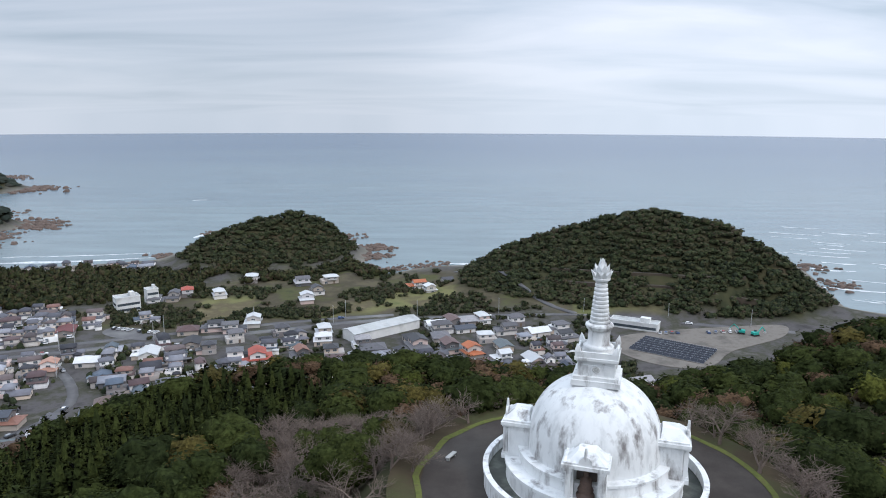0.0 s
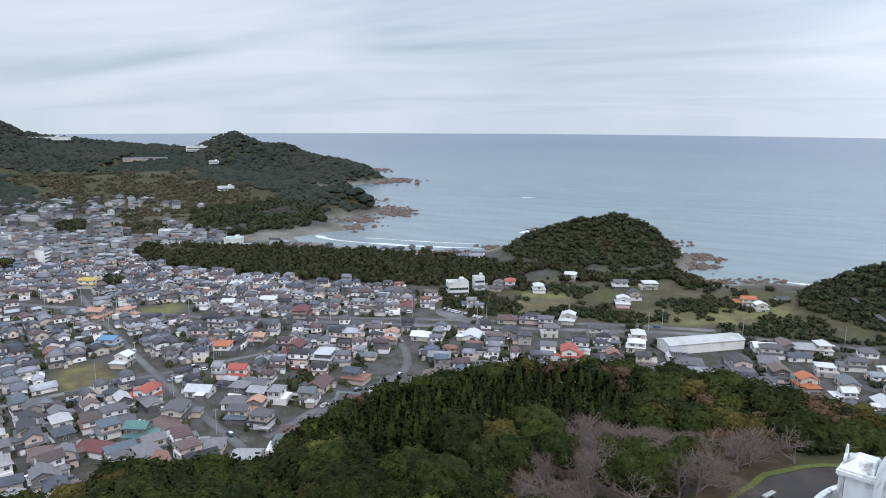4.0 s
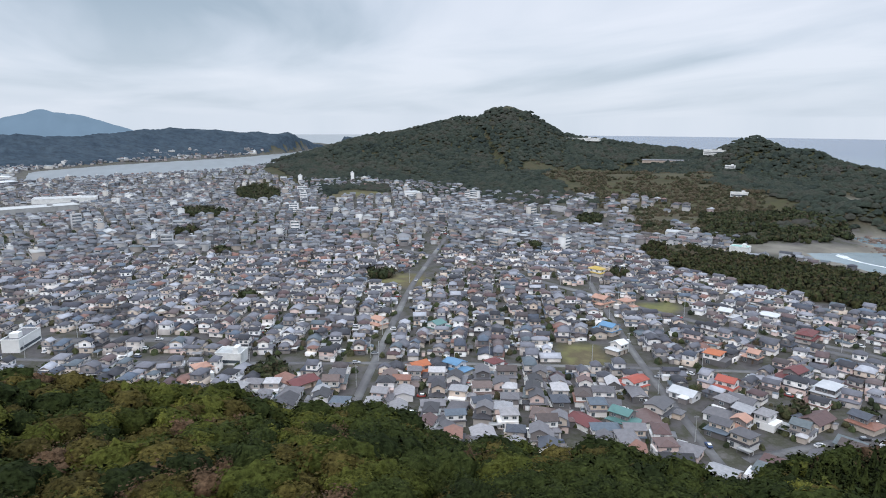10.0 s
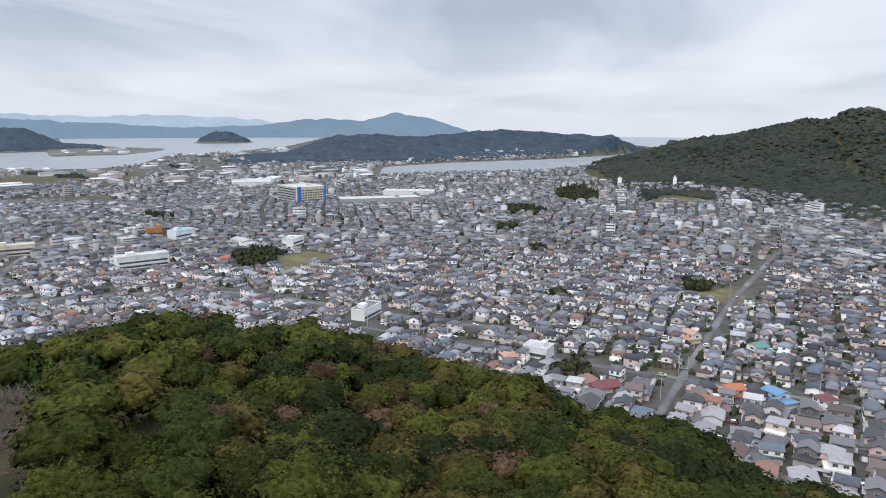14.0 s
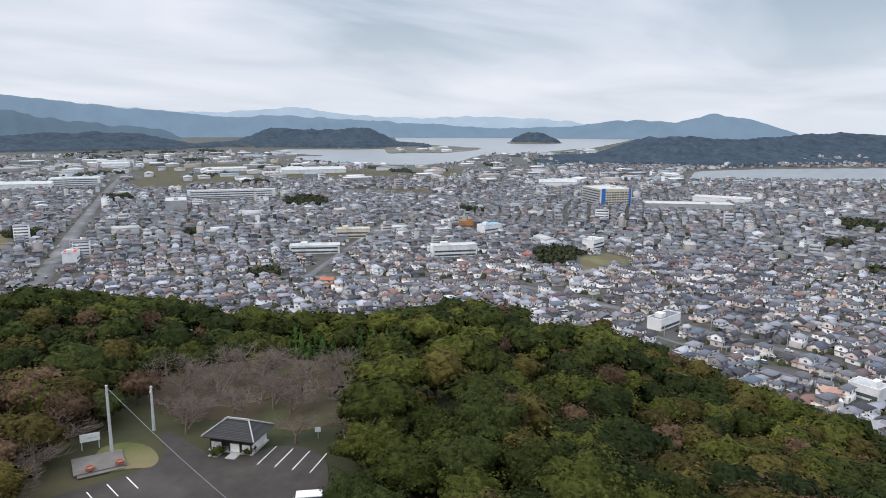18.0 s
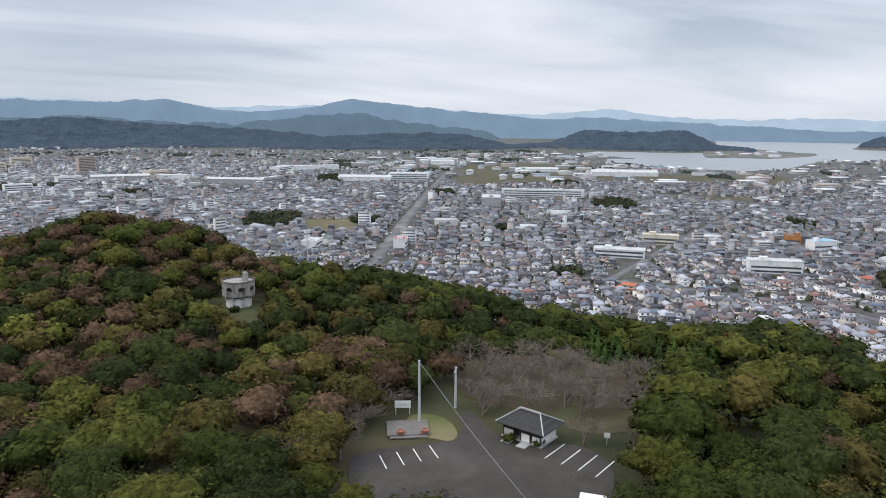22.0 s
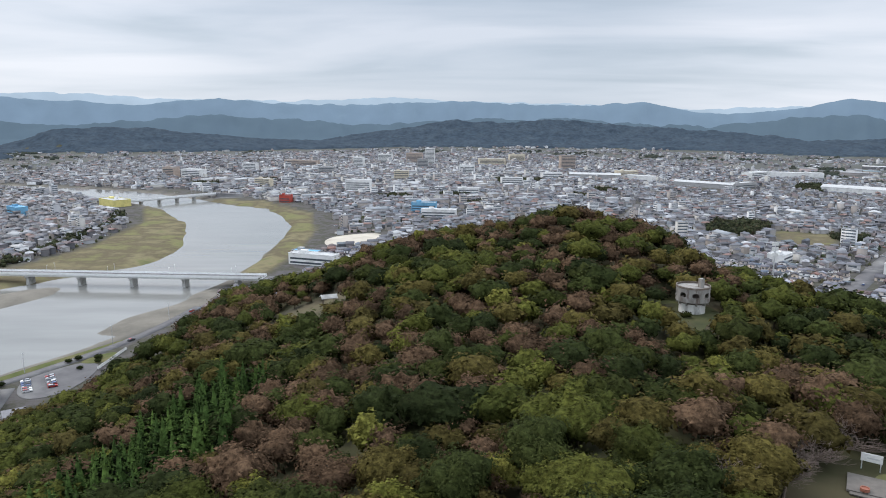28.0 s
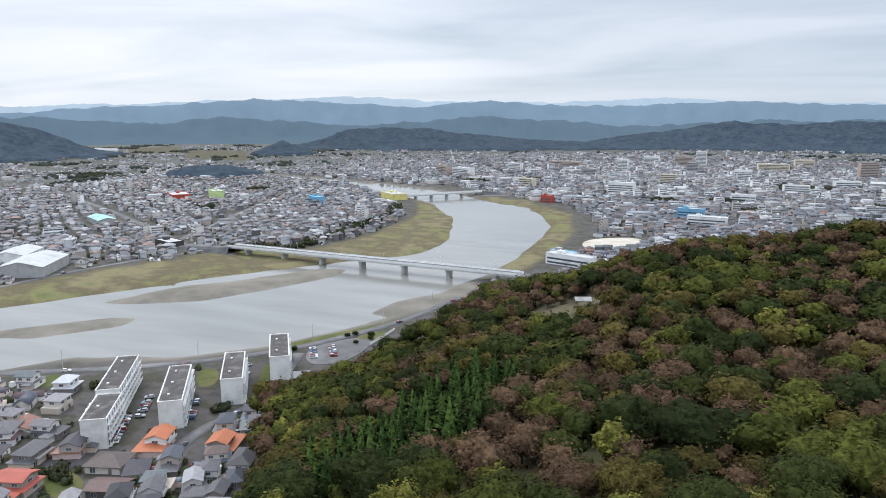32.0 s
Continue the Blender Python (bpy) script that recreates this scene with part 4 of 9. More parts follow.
KIND_GROUP = [0, 0, 0, 5, 5, 1, 1, 2, 2, 3, 3, 4, 4, 4, 4]
GROUP_LEAVES = [LEAF, LEAF_YELLOW, LEAF_BROWN, NEEDLES, LEAF_DEEP, LEAF_OLIVE]
GROUP_LABELS = ["dense evergreen broadleaf tree with a rounded green crown", "broadleaf tree with yellow-green autumn leaves", "broadleaf tree with dull russet autumn leaves",
                "slender dark green cedar with a pointed crown", "dense evergreen broadleaf tree with a deep green crown", "broadleaf tree with a brownish olive crown"]
TREE_KINDS = [("cedar" if k in (9, 10, 13, 14) else "broadleaf", crown_of(k, 2300, 0.20, 8, 18), GROUP_LEAVES[KIND_GROUP[k]], GROUP_LABELS[3 if k > 12 else KIND_GROUP[k]]) for k in range(15)]


def plant_tree(kind, first={}):
    """The first tree of a kind, with trunk and crown; later ones are copies."""
    if kind not in first:
        name, (v, f, nrm), mat, label = TREE_KINDS[kind]
        e = new("tree")
        me = mesh_of("crown", v, np.array(f), [mat])
        lean_of(me, nrm)
        crown = new("crown", me)
        crown.parent = e
        tr = new("trunk", trunk_mesh("trunk", 7.0, 0.22, 0 if name == "cedar" else 4, kind, BARK))
        tr.parent = e
        tagged(e, label, "tree", "trees on the hill")
        first[kind] = e
        return e, True
    return first[kind], False


def tree_kind(x, y, b, r):
    """Which sort grows where."""
    n = len(x)
    u, v = rng.uniform(0, 1, n), rng.uniform(0, 1, n)
    patch = value_noise(x, y, 24, 61) * 0.5 + value_noise(x, y, 55, 62) * 0.5
    rust = value_noise(x, y, 20, 71) * 0.6 + value_noise(x, y, 46, 72) * 0.5
    west = smooth(148, 172, b)
    shore = 1 - smooth(52, 88, b)
    kind = np.where(u < 0.55 + 0.5 * patch, rng.integers(0, 3, n), rng.integers(11, 13, n))
    kind = np.where(v < (0.25 + 0.34 * rust) * (1 - 0.5 * shore), rng.integers(3, 5, n), kind)
    v = rng.uniform(0, 1, n)
    kind = np.where(v < 0.16 + 0.30 * west + 0.42 * rust * (0.5 + west), rng.integers(7, 9, n), kind)
    v = rng.uniform(0, 1, n)
    kind = np.where(v < 0.035 + 0.03 * west - 0.02 * shore, rng.integers(5, 7, n), kind)
    v = rng.uniform(0, 1, n)
    kind = np.where((v < 0.88 * shore) & (kind < 3), rng.integers(11, 13, n), kind)
    kind = np.where((b < -12) & (v < 0.6), np.where(v < 0.25, rng.integers(7, 9, n), rng.integers(11, 13, n)), kind)
    return np.where(cedar_patch(x, y), rng.integers(9, 11, n) + np.where((b > -40) & (b < 75), 4, 0), kind)


def cedar_patch(x, y):
    ok = np.zeros(np.shape(x), bool)
    for p in CEDARS:
        ok |= inside(p, x, y) + value_noise(x, y, 7, 93) * 2.0 > 0
    return ok


CEDARS = [[(50, -76), (60, -112), (55, -127), (38, -151), (31, -129), (29, -90), (33, -82), (35, -70)],
          [(-101, 125), (-85, 137), (-67, 141), (-50, 147), (-32, 149), (-21, 141), (-30, 97), (-44, 86), (-54, 81)],
          [(-118, 92), (-105, 108), (-98, 103), (-90, 78)], [(-108, -92), (-116, -80), (-124, -70), (-100, -62), (-86, -60), (-82, -72)]]


def clear_of(x, y):
    """False where the hill is open: plaza, car park, glades and the view over them."""
    ok = np.hypot(x - PLAZA[0], y - PLAZA[1]) > 21.5
    ok &= ~((np.hypot(x - PLAZA[0], y - PLAZA[1]) < 40) & (np.hypot(x, y) < 62))
    ok &= inside(CAR_PARK, x, y) < -2.5
    b, r = polar(x, y)
    ok &= ~((b > -5) & (b < 19) & (r > 64) & (r < 112) & (value_noise(x, y, 6, 91) > -0.22))
    ok &= ~((b > -36) & (b < -19) & (r > 66) & (r < 94) & (value_noise(x, y, 9, 92) > -0.3))
    ok &= inside(ORCHARD, x, y) < 0
    ok &= ~((b > 125.5) & (b < 140) & (r < 74))
    ok &= np.hypot(x - TOWER[0], y - TOWER[1]) > 8
    ok &= np.hypot(x - TOWER[0] * 0.94, y - TOWER[1] * 0.94) > 8.5
    ok &= np.hypot(x - GLADE[0], y - GLADE[1]) > 14
    ok &= np.hypot(x - GLADE[0] * 0.94, y - GLADE[1] * 0.94) > 12
    return ok


CAR_PARK = [(-36, -63), (-43, -69), (-53, -72), (-58, -70), (-63, -60), (-62.5, -51), (-59, -43.5), (-50, -38), (-40, -36), (-34, -50)]

ORCHARD = [(-58, -70), (-63, -60), (-62.5, -51), (-74, -48), (-86, -54), (-84, -74), (-66, -84)]


def forest():
    x, y = jitter_grid(-260, 260, -330, 260, 5.0)
    bushy = ~cedar_patch(x, y)
    x2, y2 = jitter_grid(-160, 160, -260, 200, 3.5, 0.3)
    close = cedar_patch(x2, y2)
    x, y = np.append(x[bushy], x2[close]), np.append(y[bushy], y2[close])
    b, r = polar(x, y)
    z, wet = height(x, y)
    rs = np.interp(b, RB, RR)
    keep = (b > -42) & (b < 238) & (r > 46) & (r < rs + 42) & (z > 3) & (wet < -8) & clear_of(x, y)
    x, y, z, b, r = x[keep], y[keep], z[keep], b[keep], r[keep]
    kind = tree_kind(x, y, b, r)
    cedar = (kind == 9) | (kind == 10) | (kind > 12)
    turn = rng.uniform(0, 6.28, len(x))
    size = rng.uniform(0.50, 1.10, len(x)) * np.where(cedar, 0.92, 1.0)
    wide = rng.uniform(0.82, 1.22, len(x))
    order = np.argsort(r)
    near = order[:290]
    for i in near:
        tree, made = plant_tree(int(kind[i]))
        m = Matrix.LocRotScale((x[i], y[i], z[i] - 0.6), Euler((0, 0, turn[i])), None)
        if made:
            tree.matrix_world = m
        else:
            tree = copy_thing(tree, m)
        tree.scale = (size[i] * wide[i], size[i] / wide[i], size[i] * 0.97)
    rest = order[290:]
    leaf_mats = [leaf_material("evergreen_foliage", GREEN_TONES, "tone"), leaf_material("yellowing_foliage", YELLOW_TONES, "tone"), leaf_material("russet_foliage", BROWN_TONES, "tone"),
                 leaf_material("cedar_foliage", CEDAR_TONES, "tone"), leaf_material("dark_foliage", DEEP_TONES, "tone"), leaf_material("olive_foliage", OLIVE_TONES, "tone"), BARK]
    for lo, hi, leaves, leaf, rings, sides in ((0, 1300, 460, 0.34, 7, 14), (1300, 99999, 180, 0.50, 6, 11)):
        s = rest[lo:hi]
        if not len(s):
            continue
        temps = []
        for k in range(15):
            v, f, nrm = crown_of(k, leaves, leaf, rings, sides)
            tv, tf = tube([(0, 0, -1), (0, 0, 4)], [0.25, 0.15], 4)
            temps.append(template(list(map(tuple, v)) + tv, f + [tuple(i + len(v) for i in q) for q in tf], [0] * len(f) + [6] * len(tf), np.vstack([nrm, np.tile((0.0, 0.0, 1.0), (len(tv), 1))])))
        group = np.array(KIND_GROUP)[kind[s]]
        me = scatter_mesh("forest", temps, kind[s], np.stack([x[s], y[s], z[s] - 0.6], -1), turn[s], np.stack([size[s] * wide[s], size[s] / wide[s], size[s]], -1), leaf_mats, group, tone=rng.uniform(0, 1, len(s)))
        # trunks keep their bark
        pi = np.zeros(len(me.polygons), np.int32)
        me.polygons.foreach_get("material_index", pi)
        me.polygons.foreach_set("material_index", np.minimum(pi, 6))
        tagged(new("forest", me), "mixed evergreen and autumn woods covering the hill", "woods", kind="stuff")


forest()


def facing(V):
    n = np.array(V, float) * (0.42, 0.42, 0.42) + (0, 0, 0.75)
    return n / np.linalg.norm(n, axis=1, keepdims=True)


def dome_template(seed):
    """A treetop seen from afar: a lumpy cap."""
    r = np.random.default_rng(seed)
    V, n = [], 7
    for k, (rad, up) in enumerate(((1.0, -0.25), (0.92, 0.35), (0.55, 0.78))):
        for s in range(n):
            a = 2 * math.pi * (s + 0.5 * k) / n
            q = rad * r.uniform(0.82, 1.18)
            V.append((q * math.cos(a), q * math.sin(a), up + r.uniform(-0.12, 0.12)))
    V.append((0, 0, 1.0))
    F = []
    for k in range(2):
        for s in range(n):
            t = (s + 1) % n
            F += [(k * n + s, k * n + t, (k + 1) * n + s), (k * n + t, (k + 1) * n + t, (k + 1) * n + s)]
    for s in range(n):
        F.append((2 * n + s, 2 * n + (s + 1) % n, 3 * n))
    return template(V, F, 0, facing(V))


DOMES = [dome_template(s) for s in range(6)]


def tuft_template(seed):
    """A treetop at middle distance: a low core and loose leaf tufts."""
    v, f, nrm = leafy([(0, 0, 0, 1.0, 0.75), (0.45, 0.2, 0.3, 0.6, 0.5), (-0.3, -0.4, 0.25, 0.6, 0.5)], 34, 0.27, seed)
    return template(v, f, 0, nrm)


def low_dome(seed):
    r = np.random.default_rng(seed)
    V, n = [], 5
    for k, (rad, up) in enumerate(((1.0, -0.3), (0.8, 0.45))):
        for s in range(n):
            a = 2 * math.pi * (s + 0.5 * k) / n + r.uniform(-0.2, 0.2)
            q = rad * r.uniform(0.7, 1.25)
            V.append((q * math.cos(a), q * math.sin(a), up + r.uniform(-0.2, 0.2)))
    V.append((r.uniform(-0.2, 0.2), r.uniform(-0.2, 0.2), 1.0))
    F = []
    for s in range(n):
        t = (s + 1) % n
        F += [(s, t, n + s), (t, n + t, n + s), (n + s, n + t, 2 * n)]
    return template(V, F, 0, facing(V))


# blue raised in these greens to paint in the mountain's haze
WOODS_MID_HAZED = material("mountain_woods", [(0.0180, 0.0240, 0.0225), (0.0250, 0.0320, 0.0265), (0.0325, 0.0400, 0.0310), (0.0410, 0.0430, 0.0345), (0.0480, 0.0440, 0.0385)], 0.010, 0.95, per="island", spec=0.05, per_mix=0.25, fine=0.3, fine_scale=0.3, lean=True)
TUFTS = [tuft_template(s) for s in range(40, 46)]
LOW = [low_dome(s) for s in range(8)]


def canopy(name, x0, x1, y0, y1, step, test, mats, label, grow=0.72, tall=0.8, temps=None, rise=0.5):
    x, y = jitter_grid(x0, x1, y0, y1, step, 0.6)
    z, wet = height(x, y)
    keep = test(x, y, z, wet)
    for p in SLOPES if name != "cape_thicket" else []:
        keep &= inside(p, x, y) + value_noise(x, y, 40, 33) * 36 < 0
    x, y, z = x[keep], y[keep], z[keep]
    temps = temps or LOW
    s = step * grow * rng.uniform(0.6, 1.35, len(x))
    size = np.stack([s, s * rng.uniform(0.8, 1.2, len(x)), s * tall * rng.uniform(0.7, 1.4, len(x))], -1)
    me = scatter_mesh(name, temps, rng.integers(0, len(temps), len(x)), np.stack([x, y, z + s * rise], -1), rng.uniform(0, 6.28, len(x)), size, mats)
    tagged(new(name, me), label, "woods", kind="stuff")


def on_hill(x, y, z, wet):
    b, r = polar(x, y)
    return (z > 4.0 + 2 * value_noise(x, y, 60, 77)) & (wet < -9) & (r > np.interp(b, RB, RR) + 190)


def on_knoll(x, y, z, wet):
    b, r = polar(x, y)
    cut = (b > -27) & (b < -5) & (r < 478) & (z < 19) & (z > 3)
    return on_hill(x, y, z, wet) & ~(cut & (value_noise(x, y, 14, 55) > 0.42) & (r > 450))


canopy("pine_belt", -530, -150, 380, 540, 5.2, lambda x, y, z, w: (inside(GROVES[0], x, y) > 0) & (w < -10), [PINES], "belt of pine trees behind the beach", 0.66, 1.15, TUFTS)
canopy("headland_woods", -260, 330, 420, 760, 4.3, on_knoll, [WOODS], "dark evergreen woods on the coastal knolls", 0.80, 0.72, TUFTS, 0.22)
canopy("mountain_woods", -2000, -420, 250, 1500, 7.8, on_hill, [WOODS_MID_HAZED], "wooded slopes of the coastal mountain", 0.86, 0.55, None, 0.12)
CAPE = [(-639, 610), (-644, 681), (-594, 713), (-515, 702), (-465, 666), (-468, 610), (-502, 533), (-539, 520)]
canopy("cape_thicket", -660, -450, 510, 730, 5.4, lambda x, y, z, w: (inside(CAPE, x, y) + value_noise(x, y, 30, 95) * 14 > 0) & (w < -8) & (value_noise(x, y, 20, 96) > -0.5), [WOODS], "dark woods on the cape beside the beach", 0.75, 0.95, TUFTS)
THICKET = [(-190, 468), (-120, 498), (-60, 515), (-20, 522), (25, 540), (0, 556), (-60, 560), (-100, 572), (-180, 540)]
canopy("shore_thicket", -200, 40, 460, 580, 4.8, lambda x, y, z, w: (inside(THICKET, x, y) > 1) & (w < -10) & (z < 6) & (value_noise(x, y, 18, 59) > -0.1), [PINES], "dark thicket between the pine belt and the knoll", 0.75, 0.95, TUFTS)
canopy("knoll_foot_trees", 70, 250, 400, 500, 5.0, lambda x, y, z, w: (inside(FOOT[0], x, y) > 1) & (w < -8) & (z < 5) & (value_noise(x, y, 16, 58) > -0.25), [WOODS], "dark trees at the foot of the knoll", 0.75, 0.9, TUFTS)



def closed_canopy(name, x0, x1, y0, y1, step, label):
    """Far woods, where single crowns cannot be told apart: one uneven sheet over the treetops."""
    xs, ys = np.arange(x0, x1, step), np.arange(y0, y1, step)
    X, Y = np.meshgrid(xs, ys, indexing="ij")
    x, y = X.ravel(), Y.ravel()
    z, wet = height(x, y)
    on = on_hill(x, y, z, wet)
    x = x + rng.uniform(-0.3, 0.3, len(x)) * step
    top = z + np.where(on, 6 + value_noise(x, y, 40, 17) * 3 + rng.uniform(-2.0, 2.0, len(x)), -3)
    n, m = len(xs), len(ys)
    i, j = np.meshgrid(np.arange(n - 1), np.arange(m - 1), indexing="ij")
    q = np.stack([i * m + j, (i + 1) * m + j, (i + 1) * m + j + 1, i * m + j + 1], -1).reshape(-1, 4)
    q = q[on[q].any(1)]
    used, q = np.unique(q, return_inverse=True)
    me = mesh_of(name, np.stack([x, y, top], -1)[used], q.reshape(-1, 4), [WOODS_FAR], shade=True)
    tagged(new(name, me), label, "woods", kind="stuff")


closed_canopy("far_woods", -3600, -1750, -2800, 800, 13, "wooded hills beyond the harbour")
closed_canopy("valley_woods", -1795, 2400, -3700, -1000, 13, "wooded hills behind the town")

# ---------------------------------------------------------------- houses
ROOFS = [(0.0326, 0.0318, 0.0368), (0.0497, 0.0479, 0.054), (0.0674, 0.0656, 0.0738), (0.0904, 0.0876, 0.097), (0.1191, 0.1152, 0.1259), (0.1486, 0.1436, 0.1556), (0.189, 0.1819, 0.1942), (0.2306, 0.2233, 0.2338),
         (0.0585, 0.0558, 0.0665), (0.0811, 0.0629, 0.0593), (0.1386, 0.1018, 0.0923), (0.0629, 0.0701, 0.0886), (0.0999, 0.097, 0.1066), (0.2839, 0.2731, 0.2839), (0.0999, 0.1239, 0.1536), (0.2201, 0.1094, 0.0811),
         (0.1337, 0.1288, 0.1386), (0.2839, 0.2839, 0.3001), (0.4166, 0.4053, 0.4166), (0.041, 0.0402, 0.0453), (0.1094, 0.1046, 0.1142), (0.1687, 0.1616, 0.1737), (0.13, 0.085, 0.08), (0.1, 0.06, 0.058),
         (0.11, 0.13, 0.14)]
WALLS = [(0.55, 0.512, 0.484), (0.682, 0.649, 0.627), (0.462, 0.402, 0.352), (0.77, 0.748, 0.737), (0.308, 0.275, 0.259), (0.594, 0.495, 0.418), (0.8, 0.8, 0.8), (0.198, 0.182, 0.182), (0.638, 0.627, 0.638), (0.396, 0.363, 0.347), (0.616, 0.484, 0.451), (0.121, 0.116, 0.121)]


def chance_material(name, colours, per, rough, grain, grain_scale):
    """One of the colours for each piece, with grain and dirt over it."""
    m = bpy.data.materials.new(name)
    m.use_nodes = True
    n, l = m.node_tree.nodes, m.node_tree.links
    b = n["Principled BSDF"]
    b.inputs["Roughness"].default_value = rough
    b.inputs["Specular IOR Level"].default_value = 0.3
    geo = n.new("ShaderNodeNewGeometry")
    pick = geo.outputs["Random Per Island"] if per == "island" else n.new("ShaderNodeObjectInfo").outputs["Random"]
    r = n.new("ShaderNodeValToRGB")
    r.color_ramp.interpolation = "CONSTANT"
    e = r.color_ramp.elements
    for i, c in enumerate(colours):
        if i == 0:
            e[0].position, e[0].color = 0, (*c, 1)
        elif i == 1:
            e[1].position, e[1].color = 1 / len(colours), (*c, 1)
        else:
            e.new(i / len(colours)).color = (*c, 1)
    l.new(pick, r.inputs[0])
    z = n.new("ShaderNodeTexNoise")
    z.inputs["Scale"].default_value = grain_scale
    z.inputs["Detail"].default_value = 5
    l.new(geo.outputs["Position"], z.inputs["Vector"])
    g = n.new("ShaderNodeMapRange")
    g.inputs["To Min"].default_value = 1 - grain
    g.inputs["To Max"].default_value = 1 + grain
    l.new(z.outputs["Fac"], g.inputs["Value"])
    mul = n.new("ShaderNodeMix")
    mul.data_type = "RGBA"
    mul.blend_type = "MULTIPLY"
    mul.inputs["Factor"].default_value = 1
    l.new(r.outputs[0], mul.inputs["A"])
    l.new(g.outputs[0], mul.inputs["B"])
    l.new(mul.outputs["Result"], b.inputs["Base Color"])
    return m


ROOF_I = chance_material("roof_tiles_town", [(q[0] * 0.88, q[1] * 0.92, q[2]) for q in ROOFS], "island", 0.55, 0.35, 0.5)
WALL_I = chance_material("house_walls_town", WALLS, "island", 0.85, 0.15, 0.4)
# far roofs and walls: contrast cut and a bluish haze offset added
ROOF_HAZED = chance_material("hazed_far_roofs", [(q[0] * 0.68 + 0.024, q[1] * 0.72 + 0.026, q[2] * 0.74 + 0.031) for q in ROOFS], "island", 0.6, 0.2, 0.2)
WALL_HAZED = chance_material("hazed_far_walls", [(q[0] * 0.62 + 0.034, q[1] * 0.64 + 0.037, q[2] * 0.66 + 0.043) for q in WALLS], "island", 0.85, 0.1, 0.2)
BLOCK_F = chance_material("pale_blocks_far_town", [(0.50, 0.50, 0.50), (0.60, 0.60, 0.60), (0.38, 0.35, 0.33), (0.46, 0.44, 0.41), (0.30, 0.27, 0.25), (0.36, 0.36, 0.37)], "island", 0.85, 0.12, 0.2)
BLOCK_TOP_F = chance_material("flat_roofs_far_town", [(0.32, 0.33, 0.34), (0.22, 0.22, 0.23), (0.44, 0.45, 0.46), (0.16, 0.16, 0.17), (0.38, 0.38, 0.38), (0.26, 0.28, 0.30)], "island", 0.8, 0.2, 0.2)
ROOF_O = chance_material("roof_tiles", ROOFS, "object", 0.5, 0.35, 0.8)
WALL_O = chance_material("house_walls", WALLS, "object", 0.85, 0.15, 0.6)
CAR_PAINT_I = chance_material("car_paint_town", [(0.78, 0.78, 0.78), (0.70, 0.71, 0.72), (0.74, 0.74, 0.73), (0.30, 0.31, 0.33), (0.05, 0.05, 0.055), (0.10, 0.12, 0.18), (0.30, 0.06, 0.05), (0.55, 0.56, 0.57)], "island", 0.3, 0.05, 0.5)
GARDEN_SHED = chance_material("shed_roofs", [(0.16, 0.16, 0.17), (0.24, 0.24, 0.25), (0.34, 0.34, 0.34), (0.11, 0.11, 0.115), (0.20, 0.17, 0.15), (0.50, 0.50, 0.50), (0.14, 0.17, 0.20)], "island", 0.6, 0.2, 0.3)
SHED_I = chance_material("works_roofs", [(0.30, 0.31, 0.32), (0.42, 0.43, 0.44), (0.52, 0.52, 0.52), (0.22, 0.23, 0.25), (0.34, 0.33, 0.32), (0.19, 0.25, 0.28), (0.56, 0.57, 0.58), (0.26, 0.22, 0.20)], "island", 0.6, 0.2, 0.2)


